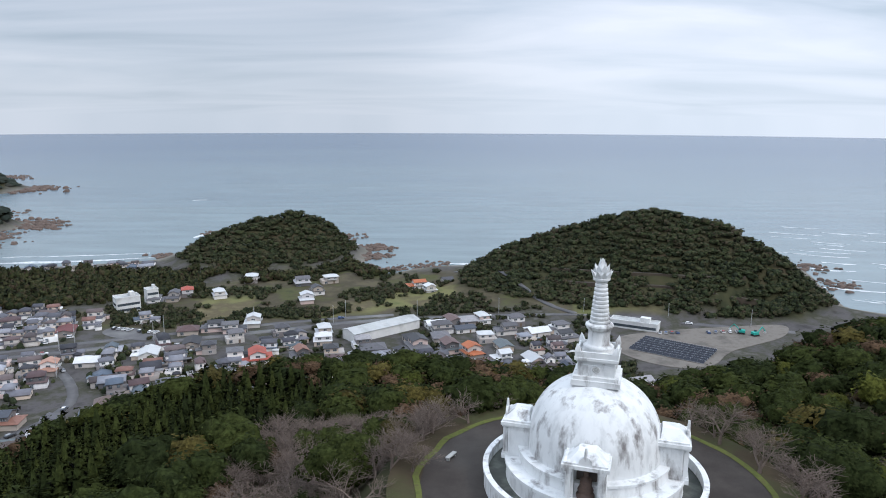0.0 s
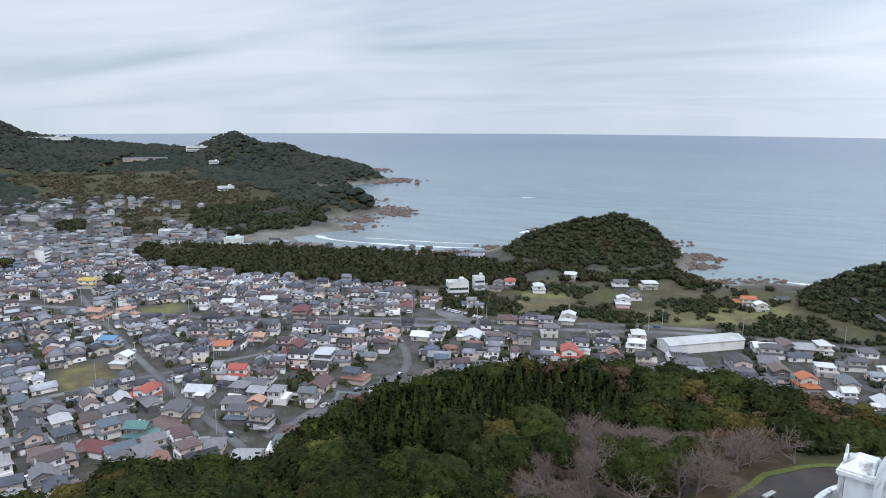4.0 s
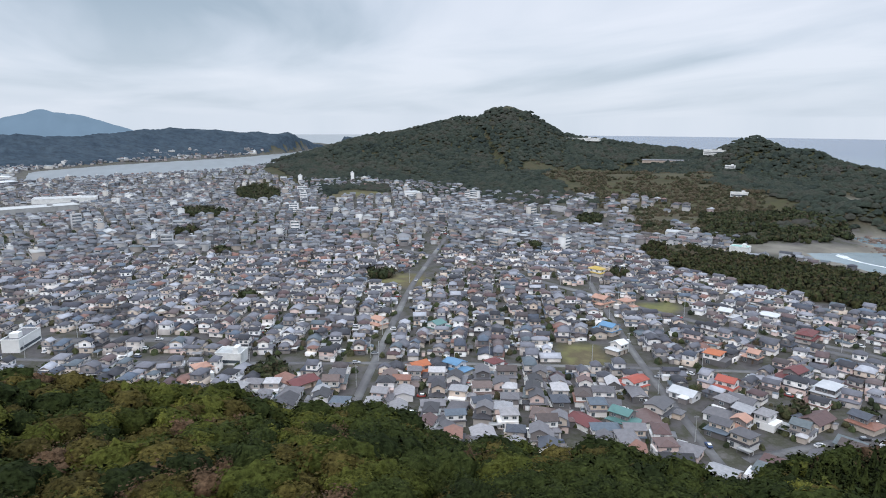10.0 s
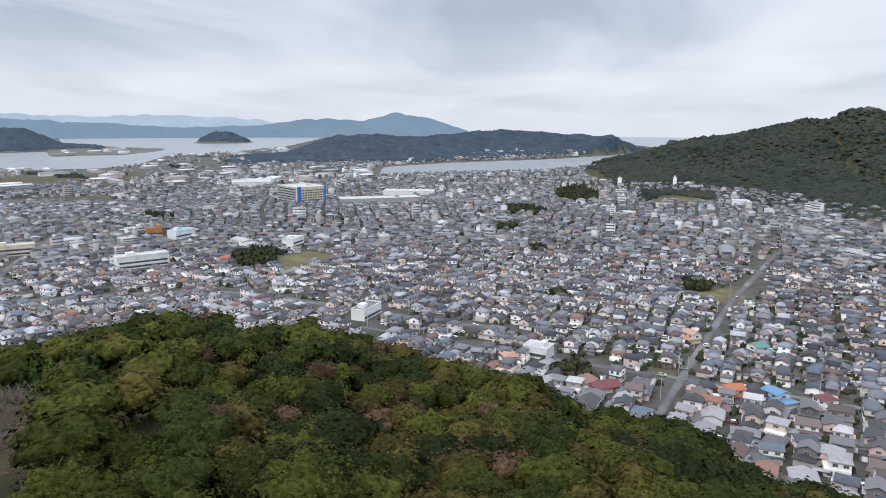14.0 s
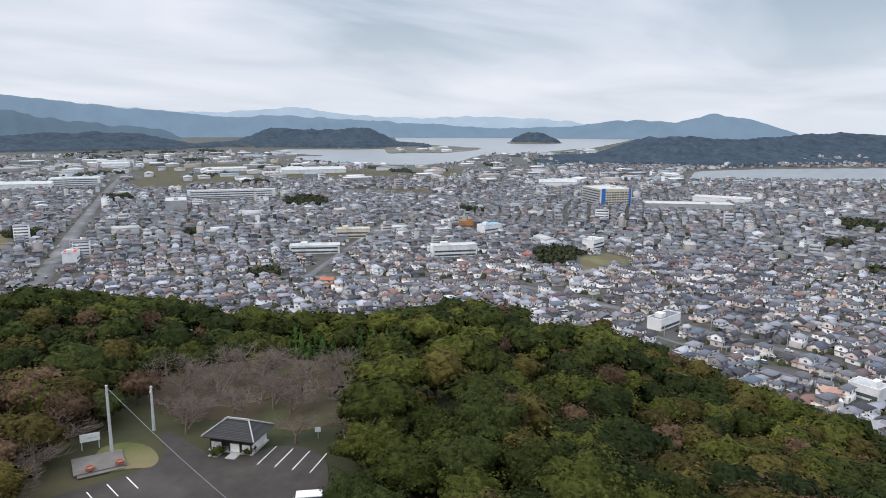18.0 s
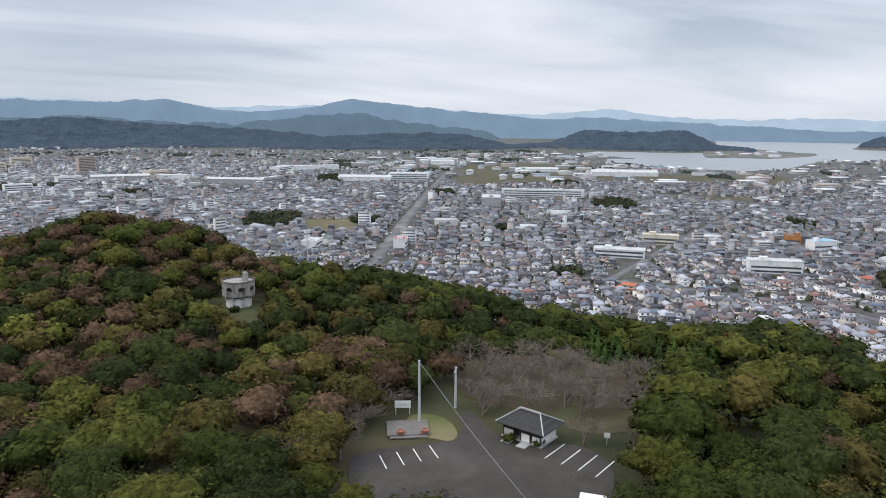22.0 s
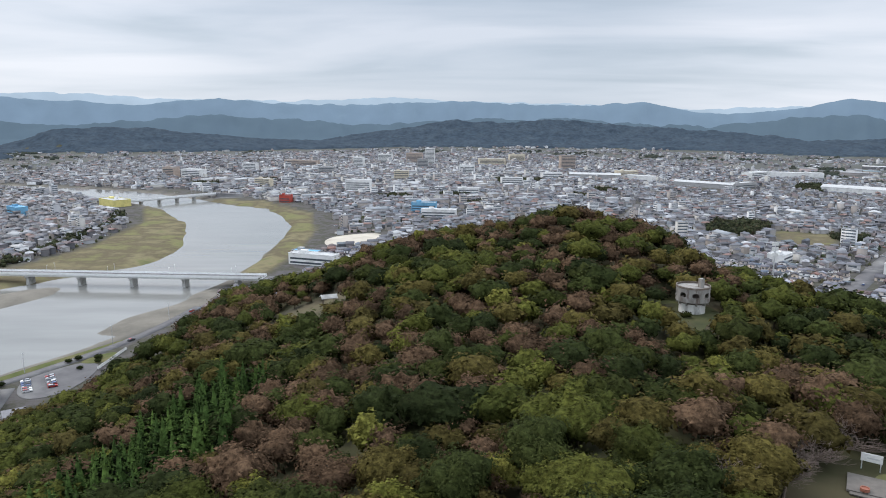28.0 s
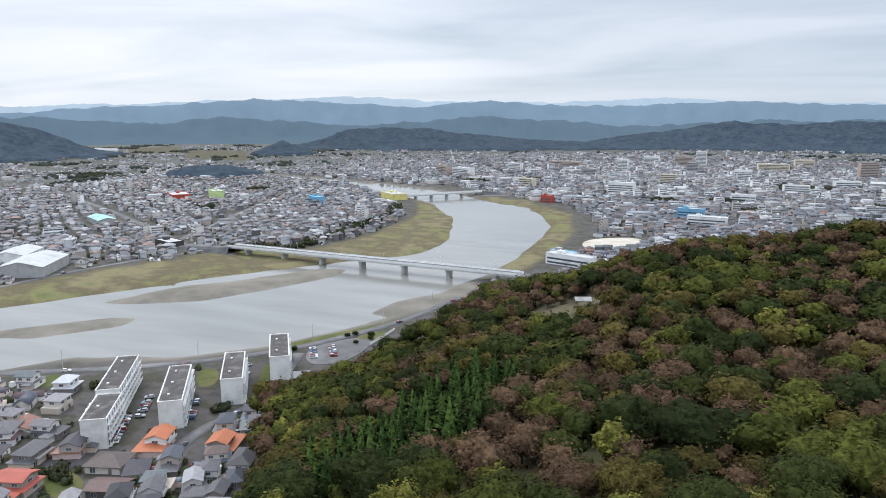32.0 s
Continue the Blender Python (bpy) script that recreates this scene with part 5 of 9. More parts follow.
class Solid:
    """Vertices and faces put together from plain solids, with a material number for each face."""

    def __init__(self):
        self.v, self.f, self.i = [], [], []

    def add(self, verts, faces, k):
        n = len(self.v)
        self.v += [tuple(p) for p in verts]
        self.f += [tuple(a + n for a in q) for q in faces]
        self.i += [k] * len(faces)
        return self

    def box(self, x, y, z, w, d, h, k=0, bottom=False):
        """Centre of the base and size."""
        a, b = w / 2, d / 2
        v = [(x - a, y - b, z), (x + a, y - b, z), (x + a, y + b, z), (x - a, y + b, z), (x - a, y - b, z + h), (x + a, y - b, z + h), (x + a, y + b, z + h), (x - a, y + b, z + h)]
        f = [(0, 1, 5, 4), (1, 2, 6, 5), (2, 3, 7, 6), (3, 0, 4, 7), (4, 5, 6, 7)]
        return self.add(v, f + [(3, 2, 1, 0)] * bottom, k)

    def gable(self, x, y, z, w, d, h, k=1, t=0.18):
        """A gable roof with its ridge along x: eaves w by d, ridge h above them, edges t thick."""
        a, b = w / 2, d / 2
        v = [(x - a, y - b, z), (x + a, y - b, z), (x + a, y, z + h), (x - a, y, z + h), (x + a, y + b, z), (x - a, y + b, z),
             (x - a, y - b, z - t), (x + a, y - b, z - t), (x + a, y, z + h - t), (x - a, y, z + h - t), (x + a, y + b, z - t), (x - a, y + b, z - t)]
        f = [(0, 1, 2, 3), (3, 2, 4, 5), (6, 7, 1, 0), (5, 4, 10, 11), (1, 7, 8, 2), (2, 8, 10, 4), (0, 3, 9, 6), (3, 5, 11, 9), (7, 6, 9, 8), (8, 9, 11, 10)]
        return self.add(v, f, k)

    def hip(self, x, y, z, w, d, h, k=1, t=0.18, ridge=0.45):
        a, b = w / 2, d / 2
        c = a - b * (1 - ridge * 0.2) if a > b else a * 0.12
        c = max(c, a * 0.12)
        v = [(x - a, y - b, z), (x + a, y - b, z), (x + a, y + b, z), (x - a, y + b, z), (x - c, y, z + h), (x + c, y, z + h),
             (x - a, y - b, z - t), (x + a, y - b, z - t), (x + a, y + b, z - t), (x - a, y + b, z - t)]
        f = [(0, 1, 5, 4), (2, 3, 4, 5), (1, 2, 5), (3, 0, 4), (6, 7, 1, 0), (7, 8, 2, 1), (8, 9, 3, 2), (9, 6, 0, 3), (9, 8, 7, 6)]
        return self.add(v, f, k)

    def peak(self, x, y, z, w, d, h, k=0):
        """The wall under a gable, ridge along x: a prism below the roof."""
        a, b = w / 2, d / 2
        return self.add([(x - a, y - b, z), (x - a, y + b, z), (x - a, y, z + h), (x + a, y - b, z), (x + a, y + b, z), (x + a, y, z + h)], [(0, 2, 1), (3, 4, 5), (0, 3, 5, 2), (1, 2, 5, 4)], k)

    def rod(self, x, y, z0, z1, r0, r1, n=10, k=0, cap=True):
        v = [(x + r * math.cos(2 * math.pi * s / n), y + r * math.sin(2 * math.pi * s / n), z) for z, r in ((z0, r0), (z1, r1)) for s in range(n)]
        f = [(s, (s + 1) % n, n + (s + 1) % n, n + s) for s in range(n)]
        if cap:
            f.append(tuple(range(n, 2 * n)))
        return self.add(v, f, k)

    def lathe(self, profile, n=48, k=0, x=0, y=0):
        """Turned about a standing axis: rows of radius and height."""
        v = [(x + r * math.cos(2 * math.pi * s / n), y + r * math.sin(2 * math.pi * s / n), z) for r, z in profile for s in range(n)]
        f = [(j * n + s, j * n + (s + 1) % n, (j + 1) * n + (s + 1) % n, (j + 1) * n + s) for j in range(len(profile) - 1) for s in range(n)]
        return self.add(v, f, k)

    def mesh(self, name, mats, shade=False):
        me = bpy.data.meshes.new(name)
        me.from_pydata(self.v, [], self.f)
        me.polygons.foreach_set("material_index", np.array(self.i, np.int32))
        for m in mats:
            me.materials.append(m)
        if shade:
            me.polygons.foreach_set("use_smooth", np.ones(len(self.f), bool))
        me.update()
        return me

    def template(self):
        return template(self.v, self.f, self.i)


def part(name, solid, mats, parent, label="", at=None, shade=False):
    """One mesh object under a thing or under a part."""
    me = solid.mesh(name, mats if isinstance(mats, list) else [mats], shade) if isinstance(solid, Solid) else solid
    ob = new(name, me)
    ob.parent = parent
    if at is not None:
        ob.matrix_local = at
    if label:
        ob["label"] = label
    return ob


FRAME = material("window_frames", [(0.45, 0.45, 0.44), (0.62, 0.62, 0.61)], 2, 0.5)
DOOR = material("front_doors", [(0.10, 0.07, 0.05), (0.20, 0.15, 0.11)], 1, 0.6, per="object")


def window_solid(w, h):
    s = Solid()
    s.box(0, 0, -h / 2, w, 0.10, h, 0, True)
    s.box(-w * 0.24, -0.012, -h / 2 + 0.07, w * 0.43, 0.10, h - 0.14, 1, True)
    s.box(w * 0.24, -0.012, -h / 2 + 0.07, w * 0.43, 0.10, h - 0.14, 1, True)
    return s


WINDOW_WIDE = window_solid(1.8, 1.2).mesh("window", [FRAME, GLASS])
WINDOW_TALL = window_solid(1.7, 1.9).mesh("window", [FRAME, GLASS])


def house_form(k):
    """Sizes of a house kind: ground floor, upper floor, roof shape."""
    r = np.random.default_rng(100 + k)
    w, d = r.uniform(8.2, 11.5), r.uniform(6.6, 8.6)
    two = k % 5 != 0
    uw, ud = w * r.uniform(0.62, 0.98), d * r.uniform(0.72, 0.98)
    return w, d, two, uw, ud, (w - uw) / 2 * r.choice([-1, 1]), (d - ud) / 2 * r.choice([-1, 0.4]), r.choice(["gable", "hip", "hip", "gable"]), r.uniform(1.3, 2.0)


def house_thing(k, roof=None, wall=None, label=""):
    w, d, two, uw, ud, ux, uy, shape, rise = house_form(k)
    roof, wall = roof or ROOF_O, wall or WALL_O
    e = new("house")
    part("wall", Solid().box(0, 0, -0.5, w, d, 3.4), wall, e)
    if k % 3 == 0:
        part("wing", Solid().box(w * 0.22, -d / 2 - 1.5, -0.5, 3.8, 3.2, 3.2), wall, e)
        part("wing_roof", Solid().hip(w * 0.22, -d / 2 - 1.5, 2.72, 4.7, 4.2, 1.0), [wall, roof], e)
    if two:
        if k % 4 != 3:
            part("lower_roof", Solid().hip(0, 0, 2.95, w + 1.1, d + 1.1, 1.25), [wall, roof], e)
        s = Solid().box(ux, uy, 2.9, uw, ud, 2.8)
        if shape == "gable":
            s.peak(ux, uy, 5.7, uw, ud, rise * ud / (ud + 1.1))
        part("upper_wall", s, wall, e)
        crown_roof = Solid().gable if shape == "gable" else Solid().hip
        part("roof", crown_roof(ux, uy, 5.72, uw + 1.1, ud + 1.1, rise), [wall, roof], e)
        z1, fx, fy, hw, hd = 4.4, ux, uy, uw / 2, ud / 2
        for s in (-1, 1):
            part("window", WINDOW_WIDE, None, e, at=pose(fx + s * hw * 0.5, fy - hd, z1))
            part("window", WINDOW_WIDE, None, e, at=pose(fx + s * hw * 0.5, fy + hd, z1, 0, 0, 180))
        part("window", WINDOW_WIDE, None, e, at=pose(fx + hw, fy, z1, 0, 0, 90))
        part("window", WINDOW_WIDE, None, e, at=pose(fx - hw, fy, z1, 0, 0, -90))
        if k % 3 == 1:
            b = Solid().box(fx, fy - hd - 0.6, 3.3, uw * 0.7, 1.1, 0.12, 0, True).box(fx, fy - hd - 1.12, 3.4, uw * 0.7, 0.08, 0.95, 0, True)
            part("balcony", b, FRAME, e, "pale balcony with a solid railing")
    else:
        s = Solid()
        if shape == "gable":
            s.peak(0, 0, 2.9, w, d, rise * 1.15 * d / (d + 1.2))
            part("gable_wall", s, wall, e)
            part("roof", Solid().gable(0, 0, 2.92, w + 1.2, d + 1.2, rise * 1.15), [wall, roof], e)
        else:
            part("roof", Solid().hip(0, 0, 2.92, w + 1.2, d + 1.2, rise * 1.15), [wall, roof], e)
    part("window", WINDOW_TALL, None, e, at=pose(-w * 0.27, -d / 2, 1.3))
    part("window", WINDOW_TALL, None, e, at=pose(w * 0.27, d / 2, 1.3, 0, 0, 180))
    part("window", WINDOW_WIDE, None, e, at=pose(w / 2, 0.5, 1.6, 0, 0, 90))
    part("door", Solid().box(w * 0.22, -d / 2, 0, 1.0, 0.12, 2.05, 0, True), DOOR, e)
    tagged(e, label or "two-storey house with grey tiled roofs and pale walls" if label or two else "low house with a grey tiled roof and pale walls", "house", "houses of the town")
    return e


def house_simple(k, windows):
    """The same houses with less detail, for the joined town."""
    w, d, two, uw, ud, ux, uy, shape, rise = house_form(k)
    s = Solid().box(0, 0, -0.5, w, d, 3.4, 0)
    if two:
        if windows and k % 3 == 0:
            s.box(w * 0.22, -d / 2 - 1.5, -0.5, 3.8, 3.2, 3.2, 0).hip(w * 0.22, -d / 2 - 1.5, 2.72, 4.7, 4.2, 1.0, 1)
        if windows and k % 4 != 3:
            s.hip(0, 0, 2.95, w + 1.0, d + 1.0, 1.2, 1)
        s.box(ux, uy, 2.9, uw, ud, 2.8, 0)
        if shape == "gable":
            s.peak(ux, uy, 5.7, uw, ud, rise * 0.88, 0)
            s.gable(ux, uy, 5.72, uw + 1.0, ud + 1.0, rise, 1)
        else:
            s.hip(ux, uy, 5.72, uw + 1.0, ud + 1.0, rise, 1)
        for q in (-1, 1):
            s.box(ux + q * uw * 0.25, uy - ud / 2 - 0.02, 3.8, 1.7, 0.06, 1.2, 2)
            s.box(ux + q * uw * 0.25, uy + ud / 2 + 0.02, 3.8, 1.7, 0.06, 1.2, 2)
            if windows:
                s.box(ux + q * (uw / 2 + 0.02), uy, 3.8, 0.06, 1.5, 1.2, 2)
    else:
        s.peak(0, 0, 2.9, w, d, rise * 1.0, 0)
        s.gable(0, 0, 2.92, w + 1.1, d + 1.1, rise * 1.15, 1)
    if windows:
        s.box(-w * 0.25, -d / 2 - 0.02, 0.4, 1.8, 0.06, 1.8, 2)
        s.box(w * 0.25, d / 2 + 0.02, 0.4, 1.8, 0.06, 1.8, 2)
        s.box(w / 2 + 0.02, 0, 0.9, 0.06, 1.7, 1.2, 2)
    return s.template()


def house_far(k):
    w, d, two, uw, ud, ux, uy, shape, rise = house_form(k)
    s = Solid()
    h = 5.7 if two else 2.9
    a, b, c, e = (uw + w) / 4, (ud + d) / 4, (uw + w) / 4 + 0.5, (ud + d) / 4 + 0.5
    s.add([(-a, -b, 0), (a, -b, 0), (a, b, 0), (-a, b, 0), (-a, -b, h), (a, -b, h), (a, b, h), (-a, b, h)], [(0, 1, 5, 4), (1, 2, 6, 5), (2, 3, 7, 6), (3, 0, 4, 7)], 0)
    r = c if shape == "gable" else max(0.4, c - e)
    s.add([(-c, -e, h), (c, -e, h), (c, e, h), (-c, e, h), (-r, 0, h + rise), (r, 0, h + rise)], [(0, 1, 5, 4), (2, 3, 4, 5), (1, 2, 5), (3, 0, 4)], 1)
    if two:
        s.add([(-a * 0.7, -b - 0.05, 3.7), (a * 0.7, -b - 0.05, 3.7), (a * 0.7, -b - 0.05, 4.9), (-a * 0.7, -b - 0.05, 4.9)], [(0, 1, 2, 3)], 2)
    return s.template()


def block_simple(k):
    """Flats, shops and workshops of three to five floors, or low sheds."""
    r = np.random.default_rng(300 + k)
    s = Solid()
    if k % 2:
        w, d, h = r.uniform(14, 26), r.uniform(9, 13), r.choice([9.0, 12.0, 15.0])
        s.box(0, 0, -0.5, w, d, h + 0.5, 0)
        s.box(0, 0, h, w + 0.3, d + 0.3, 0.4, 1)
        s.box(w * 0.2, 0, h + 0.4, 3.5, 3.5, 2.4, 0)
        for f in range(int(h / 3)):
            s.box(0, -d / 2 - 0.03, f * 3 + 0.9, w * 0.92, 0.06, 1.4, 2)
            s.box(0, d / 2 + 0.03, f * 3 + 0.9, w * 0.92, 0.06, 1.4, 2)
    else:
        w, d, h = r.uniform(18, 34), r.uniform(12, 18), r.uniform(5, 7)
        s.box(0, 0, -0.5, w, d, h + 0.5, 0)
        s.peak(0, 0, h, w, d, 1.8, 0)
        s.gable(0, 0, h, w + 0.6, d + 0.8, 2.0, 1)
    return s.template()


# quarters of the town: a middle, the way its streets run, the houses' spacing
QUARTERS = [(-350, 130, -27.3), (-150, 345, 21), (-440, -330, 48), (-800, -650, 48), (-720, 160, -18), (-900, -150, 10), (-150, -950, 12), (250, -1350, 32), (640, -720, -38),
            (250, -190, -64), (-600, 420, 25), (-1300, -500, 35), (-550, -1300, 55), (0, 400, 15), (900, -1500, 5), (-300, -1800, 40), (480, -330, -60), (-1500, 0, -10)]
ROADS = [([(-270, 76), (-444, 165), (-489, 191), (-640, 280)], 4.2), ([(-400, -85), (-353, 10), (-326, 74), (-304, 129), (-258, 219), (-232, 268)], 3.8),
         ([(-165, 178), (-250, 215), (-309, 243), (-420, 300)], 4.0), ([(-760, 160), (-572, 224), (-447, 266), (-341, 289), (-255, 318), (-177, 348), (-86, 383), (-40, 402), (60, 415), (112, 406), (200, 380)], 6.0),
         ([(-250, 330), (-177, 362), (-86, 398), (-30, 412)], 5.0), ([(-169, 191), (-168, 206), (-166, 241), (-156, 261), (-158, 287), (-195, 330)], 4.5),
         ([(82, 413), (65, 431), (53, 465), (31, 511), (10, 535)], 7), ([(-300, -480), (-356, -544), (-506, -717), (-725, -962), (-913, -1166), (-1150, -1420)], 14),
         ([(-330, -480), (-420, -330), (-480, -180), (-420, -60), (-390, 20)], 8), ([(-420, -330), (-700, -430), (-1000, -520)], 7), ([(-360, -560), (-620, -420), (-900, -300)], 7),
         ([(173, -182), (177, -203), (175, -220), (171, -240), (190, -300)], 6), ([(310, -222), (257, -250), (204, -292), (176, -343), (160, -382), (150, -440)], 6.5),
         ([(125, -500), (60, -520), (-60, -640), (-200, -760), (-300, -1000)], 9), ([(388, -513), (440, -517), (560, -600), (720, -700), (1000, -860)], 10),
         ([(470, -325), (462, -420), (425, -525), (350, -580)], 6), ([(480, -540), (560, -760), (640, -1000)], 8), ([(331, -1068), (250, -1100), (100, -1300), (0, -1700)], 9)]
BIG = []     # footprints kept free: x, y, radius


BANK = [(55, 452), (80, 443), (130, 443), (150, 430), (136, 404), (208, 404), (245, 425), (262, 452), (262, 500), (60, 520)]
canopy("bank_thicket", 50, 270, 400, 525, 4.4, lambda x, y, z, w: (inside(BANK, x, y) + value_noise(x, y, 12, 57) * 4 > 0) & (w < -7) & (z < 9) & (off_line(ROADS[6][0], x, y) > 6), [WOODS], "dark trees and scrub on the bank below the knoll", 0.72, 0.75, TUFTS, 0.25)
canopy("scrub", -260, 220, 370, 560, 4.2, lambda x, y, z, w: (inside(FALLOW[0], x, y) > 2) & (w < -12) & (z < 4) & (value_noise(x, y, 22, 44) + value_noise(x, y, 7, 45) * 0.5 > 0.16) & (off_line(ROADS[3][0], x, y) > 9) & (off_line(ROADS[6][0], x, y) > 8),
       [WOODS], "hedges and scrub between the fields", 0.5, 0.9, TUFTS)



def in_clump(x, y, margin=0):
    ok = np.zeros(np.shape(x), bool)
    for cx, cy, wide, deep in CLUMPS:
        d = math.hypot(cx, cy)
        along = ((x - cx) * cx + (y - cy) * cy) / d
        across = ((x - cx) * cy - (y - cy) * cx) / d
        ok |= (along / (deep + margin)) ** 2 + (across / (wide + margin)) ** 2 < 1
    return ok


RIVERSIDE = [(417, -521), (353, -556), (352, -655), (362, -770), (385, -872)]
canopy("field_woods", -1900, 2300, -2700, -100, 9.5, lambda x, y, z, w: (on_plain(x, y) > 0.5) & (z < 6) & (w < -10) & (value_noise(x, y, 120, 49) + value_noise(x, y, 34, 50) * 0.7 > 0.74), [WOODS_MID_HAZED], "dark rows of trees between the far fields", 0.62, 0.7, None, 0.2)
canopy("town_trees", -1200, 1260, -1420, 800, 5.6, lambda x, y, z, w: (in_clump(x, y) | (off_line(RIVERSIDE, x, y) < 5)) & (w < -8) & (value_noise(x, y, 15, 48) > -0.55), [WOODS], "dark clumps of trees between the houses of the town", 0.72, 1.05, TUFTS)
YARDS = [[(104, -655), (65, -668), (45, -746), (107, -718)], [(215, -300), (200, -330), (172, -372), (160, -400), (140, -400), (145, -330), (158, -282), (178, -286)],
         [(-194, 366), (-150, 355), (-154, 380), (-194, 388)],
         [(86, 300), (150, 322), (170, 350), (150, 372), (60, 400), (70, 350)]]

SCRUB = material("brown_scrub", [(0.024, 0.027, 0.015), (0.038, 0.036, 0.021), (0.054, 0.044, 0.029), (0.066, 0.055, 0.038)], 0.02, 0.95, per="island", spec=0.05, per_mix=0.5, fine=0.5, fine_scale=0.5, lean=True)


def on_slope(x, y, z, wet):
    ok = np.zeros(len(x), bool)
    for p in SLOPES:
        ok |= inside(p, x, y) + value_noise(x, y, 40, 33) * 36 > -4
    return ok & (wet < -22) & (z > -0.5) & (value_noise(x, y, 30, 46) + value_noise(x, y, 9, 47) * 0.6 > -0.12)


x_, y_ = jitter_grid(-1150, -450, 400, 900, 5.5, 0.6)
z_, w_ = height(x_, y_)
k_ = on_slope(x_, y_, z_, w_)
x_, y_, z_ = x_[k_], y_[k_], z_[k_]
s_ = rng.uniform(1.2, 3.6, len(x_))
tagged(new("hillside_scrub", scatter_mesh("hillside_scrub", LOW, rng.integers(0, 8, len(x_)), np.stack([x_, y_, z_ + s_ * 0.3], -1), rng.uniform(0, 6.28, len(x_)), np.stack([s_, s_, s_ * 0.9], -1), [SCRUB])),
       "brown scrub and thickets on the open mountain slope", "scrub", kind="stuff")


def town():
    near_pts, mid, far, blocks = [], [], [], []
    cx, cy = np.array([q[0] for q in QUARTERS]), np.array([q[1] for q in QUARTERS])
    for q, (qx, qy, turn) in enumerate(QUARTERS):
        ct, st = math.cos(radians(turn)), math.sin(radians(turn))
        us, u = [], -1100.0
        n = 0
        while u < 1100:
            us.append(u)
            n += 1
            u += 9.6 if n % 7 else 14.0
        vs, v = [], -1100.0
        n = 0
        while v < 1100:
            vs.append(v)
            n += 1
            v += 9.4 if n % 2 else 13.0
        U, W = np.meshgrid(us, vs)
        U, W = U.ravel() + rng.uniform(-3.0, 3.0, U.size), W.ravel() + rng.uniform(-2.2, 2.2, U.size)
        U = U + np.floor(W / 24.4) % 3 * 3.5
        x, y = qx + U * ct - W * st, qy + U * st + W * ct
        bend = 4 + smooth(260, 700, np.hypot(x, y)) * 14
        x, y = x + value_noise(x, y, 110, 81) * bend, y + value_noise(x, y, 110, 82) * bend
        own = np.argmin((x[:, None] - cx) ** 2 + (y[:, None] - cy) ** 2, 1) == q
        x, y = x[own], y[own]
        b, r = polar(x, y)
        ok = (b > -38) & (b < 237) & (r < 3300)
        # far rows hide one another: keep fewer and larger ones there
        ok &= rng.uniform(0, 1, len(x)) < np.where(r > 1900, 0.36, np.where(r > 1200, 0.66, 0.95))
        ok &= rng.uniform(0, 1, len(x)) > 0.86 * on_plain(x, y)
        x, y, r, b = x[ok], y[ok], r[ok], b[ok]
        z, wet = height(x, y)
        ok = (z < np.where((x < -540) & (y > 380), 10.0, np.where((x < -900) & (y > -60), 13.0, 5.0))) & (wet < -20) & (r > 114 / np.tan(np.radians(np.interp(b, RB, RE))) * 0.97)
        for p in GROVES + MEADOWS + BEACHES + FIELDS + YARDS:
            ok &= inside(p, x, y) < -6
        ok &= ~in_clump(x, y, 4)
        for line, wide in ROADS:
            ok &= off_line(line, x, y) > wide / 2 + 4.8
        for p in BARS:
            ok &= inside(p, x, y) < -6
        for bx, by, br in BIG:
            ok &= np.hypot(x - bx, y - by) > br
        ok &= ~((y > 318) & (x > 72)) & ~((y > 400) & (x > -235)) & ~((x > -158) & (y > 372 + (x + 120) * 0.3))
        ok &= ~((x < -380) & (y > 540) & (x > -650)) & ~((x < -540) & (y > 440) & (rng.uniform(0, 1, len(x)) > 0.45)) & ~((x < -540) & (y > 660))
        ok &= ~((wet > -60) & (y < -200) & (x > 100) & (x < 480) & (y < -480))
        x, y, r, z = x[ok], y[ok], r[ok], z[ok]
        a = radians(turn) + rng.integers(0, 4, len(x)) * math.pi / 2 * (rng.uniform(0, 1, len(x)) < 0.55) + rng.normal(0, 0.10, len(x)) + math.pi * (rng.uniform(0, 1, len(x)) < 0.5)
        near_pts += list(zip(r, x, y, a, z))
    near_pts.sort()
    firsts = {}
    for i, (r, x, y, a, z) in enumerate(near_pts[:225]):
        k = int(rng.integers(0, 14))
        m = pose(x, y, z, 0, 0, math.degrees(a))
        if k not in firsts:
            firsts[k] = house_thing(k)
            firsts[k].matrix_world = m
        else:
            h = copy_thing(firsts[k], m)
            h.scale = (rng.uniform(0.84, 1.10), rng.uniform(0.84, 1.10), rng.uniform(0.88, 1.04))
    rest = np.array(near_pts[225:])
    kinds = rng.uniform(0, 1, len(rest))
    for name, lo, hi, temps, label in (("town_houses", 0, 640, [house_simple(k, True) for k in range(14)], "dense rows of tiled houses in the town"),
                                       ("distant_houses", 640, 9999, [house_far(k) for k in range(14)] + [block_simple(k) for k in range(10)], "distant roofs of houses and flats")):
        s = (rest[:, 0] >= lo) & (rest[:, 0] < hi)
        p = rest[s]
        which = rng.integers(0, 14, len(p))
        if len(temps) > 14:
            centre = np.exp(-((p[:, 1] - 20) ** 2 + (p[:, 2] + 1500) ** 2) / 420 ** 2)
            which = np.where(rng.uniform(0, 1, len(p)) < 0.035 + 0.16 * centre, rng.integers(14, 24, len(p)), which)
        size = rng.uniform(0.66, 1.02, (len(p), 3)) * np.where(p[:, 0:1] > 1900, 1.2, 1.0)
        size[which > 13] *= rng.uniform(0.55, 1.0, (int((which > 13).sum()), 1))
